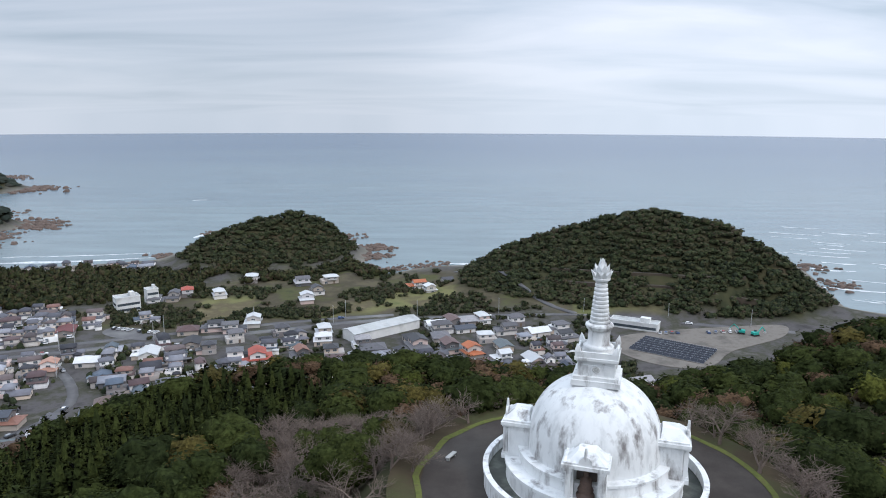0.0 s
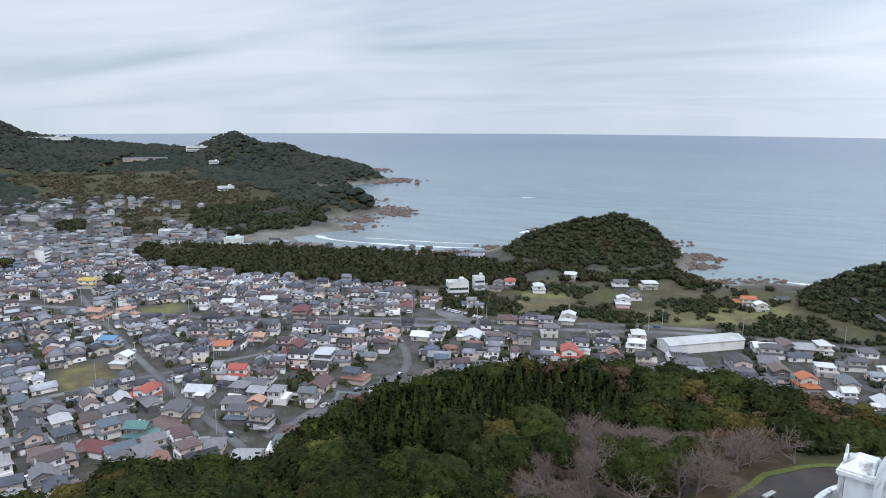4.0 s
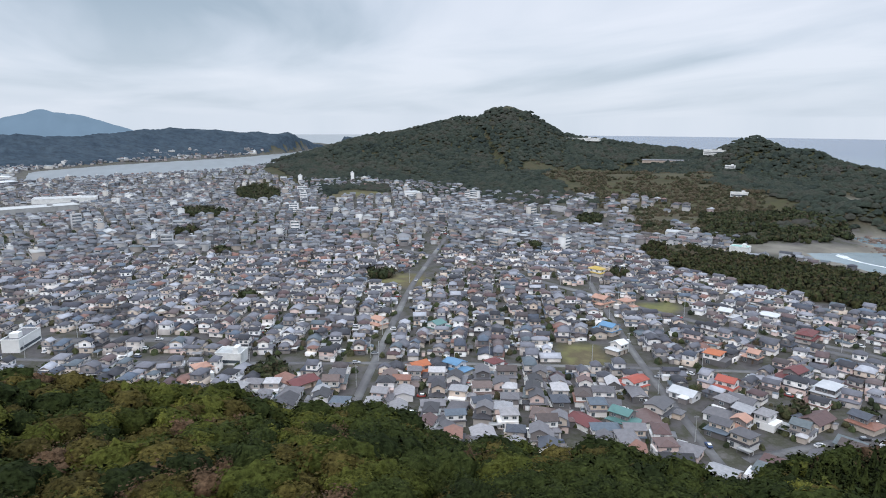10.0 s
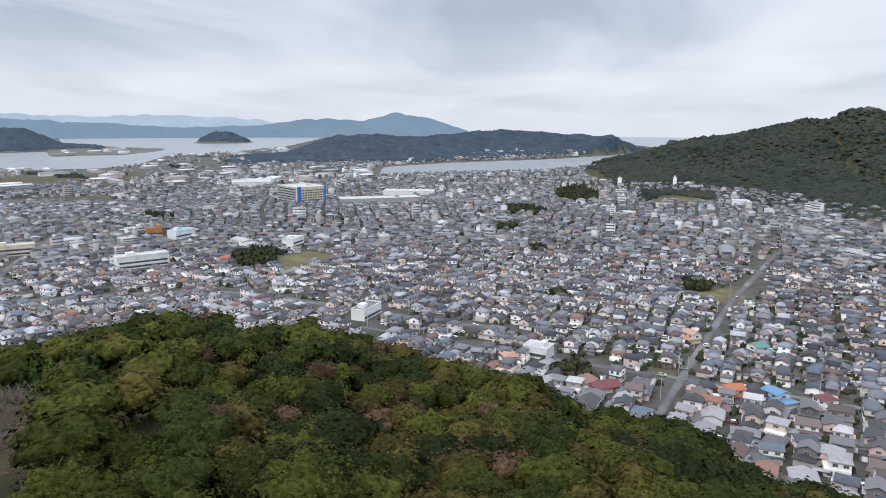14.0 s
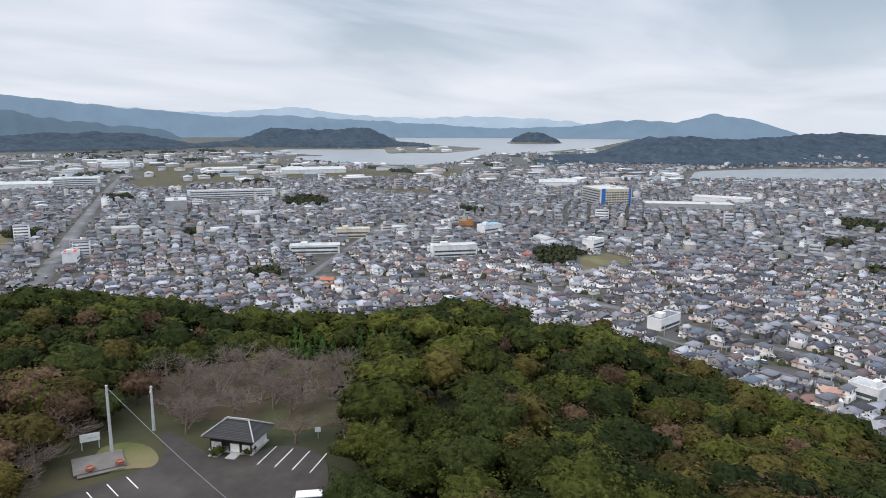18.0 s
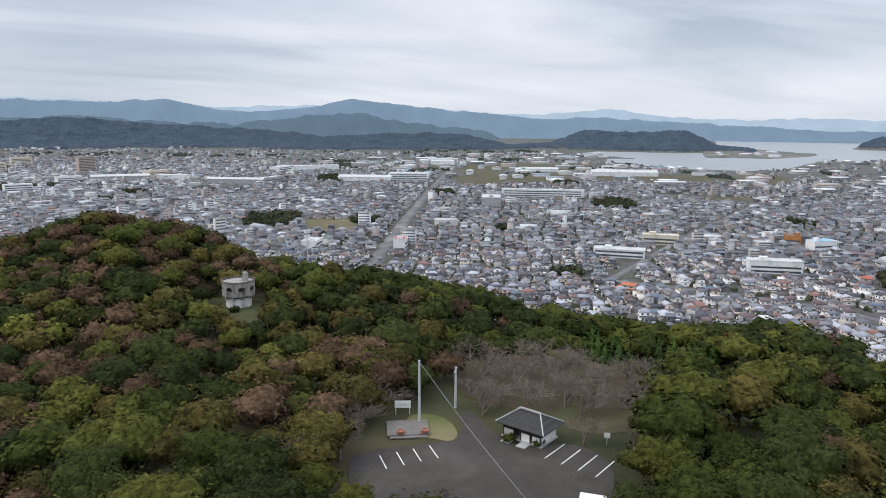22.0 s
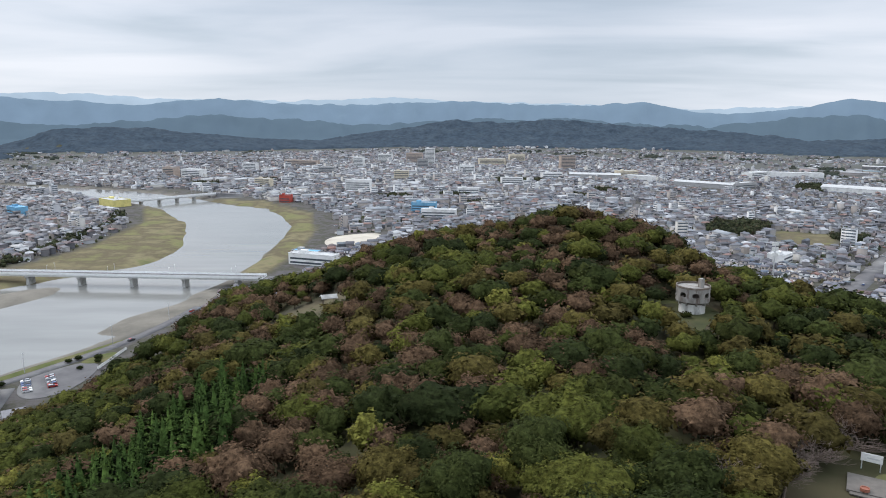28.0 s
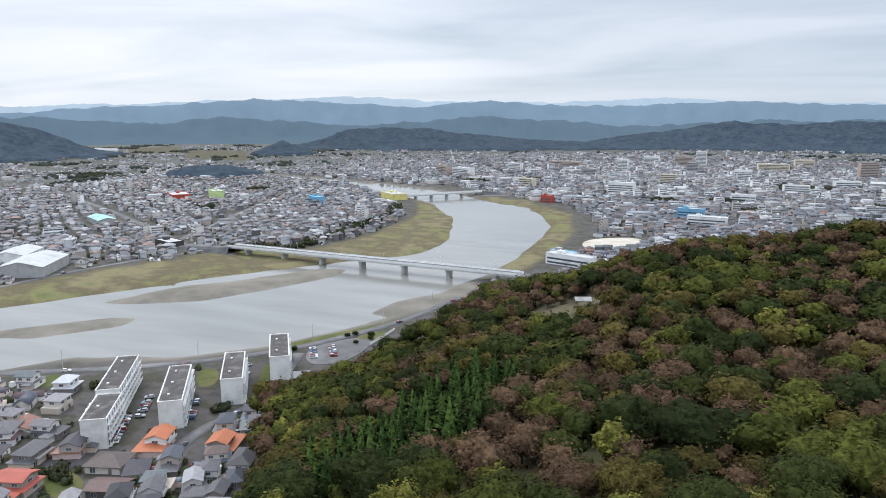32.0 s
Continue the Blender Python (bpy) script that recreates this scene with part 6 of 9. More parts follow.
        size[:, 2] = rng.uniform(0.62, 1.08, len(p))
        me = scatter_mesh(name, temps, which, p[:, [1, 2, 4]], p[:, 3], size, [WALL_I, ROOF_I, GLASS] if hi < 9999 else [WALL_HAZED, ROOF_HAZED, GLASS, BLOCK_F, BLOCK_TOP_F, GLASS], np.where(which > 13, 3, 0))
        tagged(new(name, me), label, "houses", kind="stuff")
    # sheds and car ports between the houses
    g = np.array(near_pts)
    g = g[(g[:, 0] < 760) & (rng.uniform(0, 1, len(g)) < 0.95)]
    off = g[:, 3] + rng.integers(0, 4, len(g)) * math.pi / 2 + 0.6
    temps = [Solid().box(0, 0, -0.4, 3.2, 2.6, 2.7, 0).gable(0, 0, 2.3, 3.7, 3.2, 0.6, 1).template(), Solid().box(0, 0, -0.4, 2.2, 1.8, 2.5, 0).box(0, 0, 2.1, 2.5, 2.1, 0.15, 1).template(),
             Solid().box(0, 0, 2.2, 5.2, 3.0, 0.12, 1, True).box(-2.4, -1.3, 0, 0.1, 0.1, 2.2, 0).box(2.4, -1.3, 0, 0.1, 0.1, 2.2, 0).box(-2.4, 1.3, 0, 0.1, 0.1, 2.2, 0).box(2.4, 1.3, 0, 0.1, 0.1, 2.2, 0).template()]
    me = scatter_mesh("garden_sheds", temps, rng.integers(0, 3, len(g)), np.stack([g[:, 1] + np.cos(off) * 6.6, g[:, 2] + np.sin(off) * 6.2, g[:, 4]], -1), g[:, 3], np.ones((len(g), 3)), [WALL_I, GARDEN_SHED])
    tagged(new("garden_sheds", me), "small sheds and car ports beside the houses", "sheds", kind="stuff")
    # cars parked beside the houses
    g = np.array(near_pts)
    g = g[(g[:, 0] < 800) & (rng.uniform(0, 1, len(g)) < 0.45)]
    off = g[:, 3] + rng.integers(0, 4, len(g)) * math.pi / 2
    temps = [Solid().box(0, 0, 0.25, 3.9, 1.65, 0.65, 0, True).add([(-1.6, -0.75, 0.9), (1.2, -0.75, 0.9), (1.2, 0.75, 0.9), (-1.6, 0.75, 0.9), (-1.3, -0.65, 1.5), (0.5, -0.65, 1.5), (0.5, 0.65, 1.5), (-1.3, 0.65, 1.5)],
             [(0, 1, 5, 4), (1, 2, 6, 5), (2, 3, 7, 6), (3, 0, 4, 7)], 1).add([(-1.3, -0.65, 1.5), (0.5, -0.65, 1.5), (0.5, 0.65, 1.5), (-1.3, 0.65, 1.5)], [(0, 1, 2, 3)], 0).template(),
             Solid().box(0, 0, 0.25, 3.4, 1.5, 0.7, 0, True).box(-0.2, 0, 0.95, 2.8, 1.4, 0.75, 1).box(-0.2, 0, 1.7, 2.7, 1.4, 0.08, 0).template()]
    cx_, cy_ = g[:, 1] + np.cos(off) * 7.0 + np.sin(off) * rng.uniform(-3, 3, len(g)), g[:, 2] + np.sin(off) * 7.0 - np.cos(off) * rng.uniform(-3, 3, len(g))
    me = scatter_mesh("parked_cars", temps, rng.integers(0, 2, len(g)), np.stack([cx_, cy_, g[:, 4]], -1), off, np.ones((len(g), 3)), [CAR_PAINT_I, GLASS])
    tagged(new("parked_cars", me), "white, silver and dark cars parked by the houses", "cars", kind="stuff")
    # garden shrubs
    g = np.array(near_pts)
    g = np.concatenate([g[(g[:, 0] < 900)], g[(g[:, 0] < 560)], g[(g[:, 0] < 420)]])
    off = rng.uniform(0, 6.28, len(g))
    gx, gy = g[:, 1] + np.cos(off) * 6.4, g[:, 2] + np.sin(off) * 6.4
    s = rng.uniform(0.7, 2.3, len(g))
    me = scatter_mesh("garden_shrubs", LOW, rng.integers(0, 8, len(g)), np.stack([gx, gy, g[:, 4] + s * 0.4], -1), off, np.stack([s, s, s * 1.1], -1), [WOODS])
    tagged(new("garden_shrubs", me), "clipped shrubs and small trees in the gardens", "shrubs", kind="stuff")
    return len(near_pts)


def ribbon(line, wide, lift=0.10):
    """A road along a polyline, rounded at its bends and laid on the ground."""
    pts = np.array(line, float)
    for _ in range(2):
        q = [pts[0]]
        for a, b in zip(pts, pts[1:]):
            q += [a * 0.75 + b * 0.25, a * 0.25 + b * 0.75]
        pts = np.array(q + [pts[-1]])
    fine = [pts[0]]
    for a, b in zip(pts, pts[1:]):
        n = max(1, int(np.hypot(*(b - a)) / 12))
        fine += [a + (b - a) * (i + 1) / n for i in range(n)]
    pts = np.array(fine)
    t = np.gradient(pts, axis=0)
    t /= np.linalg.norm(t, axis=1, keepdims=True)
    nrm = np.stack([-t[:, 1], t[:, 0]], -1)
    L, R = pts + nrm * wide / 2, pts - nrm * wide / 2
    z = np.maximum(height(pts[:, 0], pts[:, 1])[0], -0.5) + lift
    n = len(pts)
    v = np.concatenate([np.column_stack([L, z]), np.column_stack([R, z]), np.column_stack([L, z - 0.3]), np.column_stack([R, z - 0.3])])
    i = np.arange(n - 1)
    f = np.concatenate([np.stack([n + i, n + i + 1, i + 1, i], -1), np.stack([i, i + 1, 2 * n + i + 1, 2 * n + i], -1), np.stack([3 * n + i, 3 * n + i + 1, n + i + 1, n + i], -1)])
    return v, f


for k, (line, wide) in enumerate(ROADS):
    v, f = ribbon(line, wide, 0.10 + 0.006 * k)
    tagged(new("road", mesh_of("road", v, f, [ROADWAY])), "worn grey asphalt town road", "road", kind="structure")


# ---------------------------------------------------------------- the white stupa
def stupa():
    e = new("stupa")
    W = [WHITEWASH]
    part("terrace", Solid().lathe([(0, 0), (12.4, 0), (12.4, 1.0), (0.1, 1.0)], 64), [TERRACE], e, "dark grey walkway round the base")
    part("ring_wall", Solid().lathe([(12.35, 0.0), (12.85, 0.0), (12.8, 1.75), (13.0, 1.8), (13.0, 2.15), (12.35, 2.15), (12.35, 1.8), (12.45, 1.75), (12.45, 0.9)], 96), W, e, shade=False)
    part("lower_tier", Solid().lathe([(10.3, 0.9), (10.15, 1.1), (10.15, 2.45), (10.4, 2.6), (10.4, 2.95), (8.0, 3.0)], 96), W, e)
    part("upper_tier", Solid().lathe([(8.75, 2.9), (8.65, 3.9), (8.85, 4.0), (8.85, 4.25), (6.8, 4.3)], 96), W, e)
    prof = [(7.7, 4.2), (7.75, 4.8), (7.65, 5.6)]
    for i in range(1, 15):
        a = radians(i * 6)
        prof.append((7.65 * math.cos(a) ** 0.92, 5.6 + 6.5 * math.sin(a)))
    prof.append((0.3, 12.1))
    part("dome", Solid().lathe(prof, 96), W, e, "rain-streaked white dome", shade=True)
    # the square stage, drawn at full height and then set down to its own
    low = Matrix.Translation((0, 0, 17.1 * 0.22)) @ Matrix.Diagonal((1, 1, 0.78, 1))
    s = Solid()
    s.box(0, 0, 10.2, 5.4, 5.4, 0.75).box(0, 0, 10.95, 5.0, 5.0, 0.45)
    part("plinth", s, W, e, at=low)
    s = Solid().box(0, 0, 11.35, 4.1, 4.1, 1.9)
    for k in range(4):
        c, sn = round(math.cos(k * math.pi / 2)), round(math.sin(k * math.pi / 2))
        for u, wd in ((0, 1.1), (-1.25, 0.75), (1.25, 0.75)):
            x, y = sn * 2.06 + c * u, -c * 2.06 + sn * u
            part("panel", Solid().box(x, y, 11.75, wd if c else 0.12, 0.12 if c else wd, 1.1), W, e, at=low)
    part("harmika", s, W, e, "square white shaft with sunk panels", at=low)
    for k in range(4):
        part("rosette", Solid().lathe([(0.42, -0.08), (0.42, 0.06), (0.28, 0.1), (0.26, 0.04), (0.12, 0.05), (0.1, 0.12), (0.01, 0.12)], 16), [OLD_WHITE], e,
             at=low @ pose(0, 0, 0, 0, 0, 90 * k) @ pose(0, -2.14, 12.3, 90, 0, 0))
    s = Solid().box(0, 0, 13.25, 4.5, 4.5, 0.25, bottom=True).box(0, 0, 13.5, 4.9, 4.9, 0.35, bottom=True)
    part("cornice", s, W, e, at=low)
    s = Solid()
    for sx, sy, wx, wy in ((0, -2.2, 4.6, 0.25), (0, 2.2, 4.6, 0.25), (-2.2, 0, 0.25, 4.15), (2.2, 0, 0.25, 4.15)):
        s.box(sx, sy, 13.85, wx, wy, 0.75)
    part("parapet", s, W, e, at=low)
    for sx in (-1, 1):
        for sy in (-1, 1):
            s = Solid()
            prev = [(0.36, 0.0), (0.34, 0.7), (0.26, 1.1), (0.12, 1.5), (0.02, 1.75)]
            for (w0, z0), (w1, z1) in zip(prev, prev[1:]):
                o0, o1 = z0 * 0.10 - 0.2, z1 * 0.10 - 0.2
                a = [(sx * (2.2 + o0) + i * w0, sy * (2.2 + o0) + j * w0, 13.85 + z0) for i, j in ((-1, -1), (1, -1), (1, 1), (-1, 1))]
                b = [(sx * (2.2 + o1) + i * w1, sy * (2.2 + o1) + j * w1, 13.85 + z1) for i, j in ((-1, -1), (1, -1), (1, 1), (-1, 1))]
                s.add(a + b, [(0, 1, 5, 4), (1, 2, 6, 5), (2, 3, 7, 6), (3, 0, 4, 7)], 0)
            part("corner_horn", s, W, e, at=low)
    part("bowl", Solid().lathe([(1.9, 13.85), (1.95, 14.2), (1.6, 14.55), (1.75, 14.8), (1.45, 15.05), (1.25, 15.2), (1.22, 17.0), (1.28, 17.1)], 40), W, e, at=low, shade=True)
    part("flange", Solid().lathe([(1.25, 17.0), (1.45, 17.15), (1.6, 17.45), (1.55, 17.6), (1.2, 17.75)], 40), W, e)
    for k in range(10):
        r0, z0 = 1.12 - 0.045 * k, 17.7 + 0.41 * k
        part("spire_ring", Solid().lathe([(r0 - 0.12, z0), (r0, z0 + 0.06), (r0, z0 + 0.26), (r0 - 0.13, z0 + 0.33), (r0 - 0.16, z0 + 0.43)], 32), W, e)
    part("spire_neck", Solid().lathe([(0.62, 21.75), (0.75, 22.0), (0.95, 22.1), (0.98, 22.3), (0.7, 22.4)], 32), W, e)
    fin, petals = Solid(), []
    for ring, (n, r0, r1, z0, z1, lean) in enumerate(((10, 0.85, 1.05, 22.2, 23.1, 0.18), (8, 0.68, 0.8, 22.7, 23.7, 0.06), (5, 0.4, 0.3, 23.1, 24.3, -0.05))):
        for i in range(n):
            a = 2 * math.pi * (i + 0.5 * ring) / n
            c, sn = math.cos(a), math.sin(a)
            w = math.pi * r0 / n * 1.1
            base = [(r0 * c - w * -sn, r0 * sn - w * c, z0), (r0 * c + w * -sn, r0 * sn + w * c, z0)]
            mid_ = [(r1 * c + w * -sn, r1 * sn + w * c, (z0 + z1) / 2), (r1 * c - w * -sn, r1 * sn - w * c, (z0 + z1) / 2)]
            tip = ((r1 + lean) * c, (r1 + lean) * sn, z1)
            inn = ((r0 * 0.5) * c, (r0 * 0.5) * sn, (z0 + z1) / 2)
            petals.append(Solid().add(base + mid_ + [tip, inn], [(0, 1, 2, 3), (3, 2, 4), (1, 0, 5), (2, 1, 5), (0, 3, 5), (4, 2, 5), (3, 4, 5)], 0))
    fin.lathe([(0.8, 22.2), (0.75, 22.9), (0.35, 23.6), (0.05, 24.25)], 12)
    bud = part("lotus_finial", fin, W, e, "white lotus-bud finial with upright petals")
    for p in petals:
        part("petal", p, W, bud)
    # four shrines set into the dome
    for k in range(4):
        m = pose(0, 0, 0, 0, 0, 90 * k)
        niche = part("shrine", Solid().box(0, -8.6, 2.6, 4.4, 0.5, 0.5).box(0, -7.0, 2.6, 4.3, 2.9, 0.45).box(-1.7, -5.6, 3.0, 0.9, 5.0, 3.4).box(1.7, -5.6, 3.0, 0.9, 5.0, 3.4).box(0, -5.0, 3.0, 2.6, 2.4, 3.4), W, e, at=m @ pose(0, -1.75, 0))
        for sx in (-1.1, 1.1):
            part("pillar", Solid().box(sx * 1.55, -8.45, 3.05, 0.72, 0.72, 0.25).box(sx * 1.55, -8.45, 3.3, 0.52, 0.52, 2.85).box(sx * 1.55, -8.45, 6.1, 0.78, 0.78, 0.3), W, niche)
        s = Solid().box(0, -6.6, 6.4, 5.0, 4.6, 0.35, bottom=True).box(0, -6.6, 6.75, 4.6, 4.2, 0.2)
        s.add([(-2.0, -8.6, 6.95), (2.0, -8.6, 6.95), (2.0, -5.6, 6.95), (-2.0, -5.6, 6.95), (-0.9, -7.6, 7.75), (0.9, -7.6, 7.75), (0.9, -5.8, 7.75), (-0.9, -5.8, 7.75)],
              [(0, 1, 5, 4), (1, 2, 6, 5), (2, 3, 7, 6), (3, 0, 4, 7), (4, 5, 6, 7)], 0)
        part("shrine_roof", s, W, niche, "stained white roof slab")
        g = Solid()
        arch = [(0.75 * math.cos(radians(t)), 0.95 * math.sin(radians(t))) for t in range(0, 181, 20)]
        va = [(x, -8.75, 6.75 + z) for x, z in arch] + [(x, -8.45, 6.75 + z) for x, z in arch]
        n = len(arch)
        g.add(va, [tuple(range(n))[::-1]] + [(i, i + 1, n + i + 1, n + i) for i in range(n - 1)], 0)
        g.rod(0, -8.6, 7.6, 8.5, 0.2, 0.12, 8)
        part("roof_crest", g, W, niche)
        # back of the shrine coloured dark in place of its shade
        part("recess", Solid().box(0, -6.25, 3.05, 2.2, 0.1, 3.3), [SHADE_WALL], niche, "inner wall of the shrine, its shade put into the colour")
        fig = Solid().lathe([(0.95, 3.05), (1.0, 3.3), (0.75, 3.55), (0.7, 3.6), (0.85, 3.8), (0.62, 4.3), (0.66, 4.75), (0.5, 5.0), (0.22, 5.1), (0.3, 5.3), (0.3, 5.55), (0.16, 5.75), (0.02, 5.85)], 20, y=-7.2)
        part("statue", fig, [DARK_STONE], niche, "plain dark bronze statue", shade=True)
    e.matrix_world = pose(PLAZA[0], PLAZA[1], 82.05, 0, 0, -13.2 - 4) @ Matrix.Diagonal((0.88, 0.88, 1, 1))
    tagged(e, "weathered white domed stupa with a ringed spire on a round terrace", "stupa")


TERRACE = material("terrace_floor", [(0.05, 0.055, 0.05), (0.10, 0.105, 0.095)], 0.4, 0.9, 0.2, 6, (0.16, 0.17, 0.15), 0.3)
# dark tone painted where hollows and overhangs lie in shade
SHADE_WALL = material("shade_dark_wall", [(0.10, 0.08, 0.07), (0.18, 0.15, 0.13)], 1, 0.9)
KERB_GREEN = material("mossy_verge", [(0.05, 0.06, 0.018), (0.10, 0.115, 0.026), (0.08, 0.07, 0.032)], 0.9, 0.95, 0.5, 4)
LITTER = material("leaf_litter", [(0.034, 0.025, 0.014), (0.056, 0.041, 0.023), (0.046, 0.043, 0.018)], 0.3, 0.95, 0.5, 3, (0.052, 0.058, 0.020), 0.08)
stupa()


def disc(name, x, y, z, r0, r1, mat, label, n=72, thick=0.3, edge=0.0):
    prof = [(r0, z), (r1, z), (r1, z - thick)] if r0 else [(0.01, z), (r1, z), (r1, z - thick)]
    s = Solid().lathe(prof[::-1], n, x=x, y=y)
    if edge:
        s.v = [(px + value_noise(px, py, 3, 5) * edge, py + value_noise(px, py, 3, 6) * edge, pz) for px, py, pz in s.v]
    return tagged(new(name, s.mesh(name, [mat])), label, name.replace("_", " "), kind="structure")


disc("pavement", PLAZA[0], PLAZA[1], 82.06, 0, 18.0, ASPHALT, "dark asphalt ring round the stupa")
disc("leaf_litter", PLAZA[0], PLAZA[1], 82.03, 0, 21.5, LITTER, "dark leaf litter between the asphalt and the woods")
disc("verge", PLAZA[0], PLAZA[1], 82.10, 18.0, 18.7, KERB_GREEN, "strip of bright moss and grass at the asphalt's edge", edge=0.35)

b = new("bench")
part("seat", Solid().box(0, 0, 0.32, 1.8, 0.5, 0.12, bottom=True), CONCRETE, b)
for sx in (-0.65, 0.65):
    part("leg", Solid().box(sx, 0, 0, 0.2, 0.42, 0.32), CONCRETE, b)
b.matrix_world = pose(1.0, 72.9, 82.06, 0, 0, 60)
tagged(b, "small white concrete bench on the asphalt", "bench")


# ---------------------------------------------------------------- the car park on the hill
def slab(name, pts, z, mat, label, thick=0.3, category="", lift=None):
    """A flat sheet with a rounded outline."""
    p = np.array(pts, float)
    for _ in range(3):
        q = []
        for a, c in zip(p, np.roll(p, -1, 0)):
            q += [a * 0.75 + c * 0.25, a * 0.25 + c * 0.75]
        p = np.array(q)
    n = len(p)
    if np.sum(p[:, 0] * np.roll(p[:, 1], -1) - p[:, 1] * np.roll(p[:, 0], -1)) < 0:
        p = p[::-1]
    s = Solid()
    s.add([(x, y, z) for x, y in p] + [(x, y, z - thick) for x, y in p], [tuple(range(n))] + [(n + i, n + (i + 1) % n, (i + 1) % n, i) for i in range(n)], 0)
    return tagged(new(name, s.mesh(name, [mat])), label, category or name.replace("_", " "), kind="structure")


slab("leafy_ground", ORCHARD, 82.05, LITTER, "leaf-strewn ground under the cherry trees", category="ground")
slab("car_park", [(-36, -65), (-41, -64.5), (-47.5, -61), (-52, -61.8), (-55, -67), (-56.5, -66), (-54, -59), (-54.5, -54), (-60.5, -51.5), (-60, -45), (-52, -39.5), (-44, -36), (-36, -37), (-30, -48)], 82.09, ASPHALT, "dark asphalt car park on the hilltop")
slab("lawn", [(-45.0, -64.4), (-47.5, -62.8), (-48.6, -60.4), (-50.8, -61.6), (-52.4, -65.6), (-51.4, -69.0), (-48.5, -70)], 82.12, LAWN, "patch of grass beside the car park")


def bay_line(x, y, length, turn):
    ob = new("parking_line", Solid().box(0, 0, 0, length, 0.11, 0.012).mesh("parking_line", [PAINT_WHITE]))
    ob.matrix_world = pose(x, y, 82.094, 0, 0, turn)
    tagged(ob, "worn white parking line on asphalt", "road marking", "parking lines", kind="structure")


for i in range(4):
    bay_line(-56.8 - 0.42 * i, -51.4 + 2.1 * i, 4.5, 193)
for i in range(4):
    bay_line(-45.5 + 2.0 * i, -59.85 - 0.5 * i, 3.2, 71)
bay_line(-51.3, -64.9, 1.1, 14)
bay_line(-54.6, -39.4, 4.0, 178)

TILE_DARK = material("dark_roof_tiles", [(0.022, 0.021, 0.021), (0.045, 0.043, 0.042)], 2.0, 0.6, 0.3, 6, per="object")


def pavilion():
    """Lower walls white, a dark timber band above them, a low hip roof with a short ridge."""
    e = new("pavilion")
    W, D, EAVE, RISE, RIDGE_HALF = 3.2, 2.2, 1.85, 1.4, 1.7
    A, B = W + 0.95, D + 0.95
    part("floor_slab", Solid().box(0, 0, 0, 2 * W + 0.6, 2 * D + 0.6, 0.16), CONCRETE, e)
    for x, w in ((-2.35, 1.7), (0.65, 1.5), (2.5, 1.4)):
        part("wall", Solid().box(x, -D, 0.16, w, 0.16, 0.95), CLEAN_WHITE, e)
    for x in (-W, W):
        part("wall", Solid().box(x, 0, 0.16, 0.16, 2 * D - 0.2, 0.95), CLEAN_WHITE, e)
    part("wall", Solid().box(0, D, 0.16, 2 * W, 0.16, 0.95), CLEAN_WHITE, e)
    for x, w in ((-2.35, 1.7), (0.65, 1.5), (2.5, 1.4)):
        part("timber_band", Solid().box(x, -D, 1.11, w, 0.12, 0.65), DARK_TIMBER, e, "dark timber boards")
    for x in (-W, W):
        part("timber_band", Solid().box(x, 0, 1.11, 0.12, 2 * D - 0.2, 0.65), DARK_TIMBER, e, "dark timber boards")
    part("timber_band", Solid().box(0, D, 1.11, 2 * W, 0.12, 0.65), DARK_TIMBER, e, "dark timber boards")
    # added dark sheet painting the shade seen through the openings
    part("inner_wall", Solid().box(0, -D + 1.2, 0.16, 2 * W - 0.3, 0.1, 1.55), SHADE_WALL, e, "added wall behind the openings, coloured dark as their shade")
    for x in (-W, -1.35, -0.2, 1.5, W):
        part("post", Solid().box(x, -D - 0.12, 0.16, 0.16, 0.16, 1.65), DARK_TIMBER, e)
    part("soffit", Solid().box(0, 0, EAVE - 0.12, 2 * A - 0.3, 2 * B - 0.3, 0.08, bottom=True), DARK_TIMBER, e, "dark board soffit")
    rows = 14
    for k in range(4):
        for j in range(rows):
            f0, f1 = j / rows, min(1.0, (j + 1.1) / rows)
            q = []
            for f, up in ((f0, 0.05), (f1, 0.01)):
                hx, hy, z = A + (RIDGE_HALF - A) * f, B * (1 - f), EAVE + RISE * f + up
                corners = [(-hx, -hy, z), (hx, -hy, z), (hx, hy, z), (-hx, hy, z)]
                q.append((corners[k], corners[(k + 1) % 4]))
            (a0, b0), (a1, b1) = q
            low = [(p[0], p[1], p[2] - 0.07) for p in (a0, b0)]
            part("tile_band", Solid().add([a0, b0, b1, a1] + low, [(0, 1, 2, 3), (4, 5, 1, 0)], 0), TILE_DARK, e)
    for sx in (-1, 1):
        for sy in (-1, 1):
            p0, p1 = Vector((sx * A, sy * B, EAVE + 0.04)), Vector((sx * RIDGE_HALF, 0, EAVE + RISE + 0.04))
            side = (p1 - p0).cross(Vector((0, 0, 1))).normalized() * 0.085
            v = [p0 - side, p0 + side, p1 + side, p1 - side]
            v += [p + Vector((0, 0, 0.13)) for p in v]
            part("hip_ridge", Solid().add(v, [(4, 5, 6, 7), (0, 1, 5, 4), (1, 2, 6, 5), (2, 3, 7, 6), (3, 0, 4, 7)], 0), CONCRETE, e, "pale mortar hip ridge")
    part("ridge", Solid().box(0, 0, EAVE + RISE, 2 * RIDGE_HALF + 0.2, 0.2, 0.2), CONCRETE, e, "pale ridge tiles")
    for x in (-1.8, 0.9):
        part("paving", Solid().box(x, -D - 1.15, 0, 1.5, 1.7, 0.1), CONCRETE, e)
    e.matrix_world = pose(-57.2, -55.94, 82.08, 0, 0, 103.3) @ Matrix.Diagonal((0.8, 0.8, 1, 1))
    tagged(e, "small rest pavilion with a dark tiled hip roof and white walls", "pavilion")


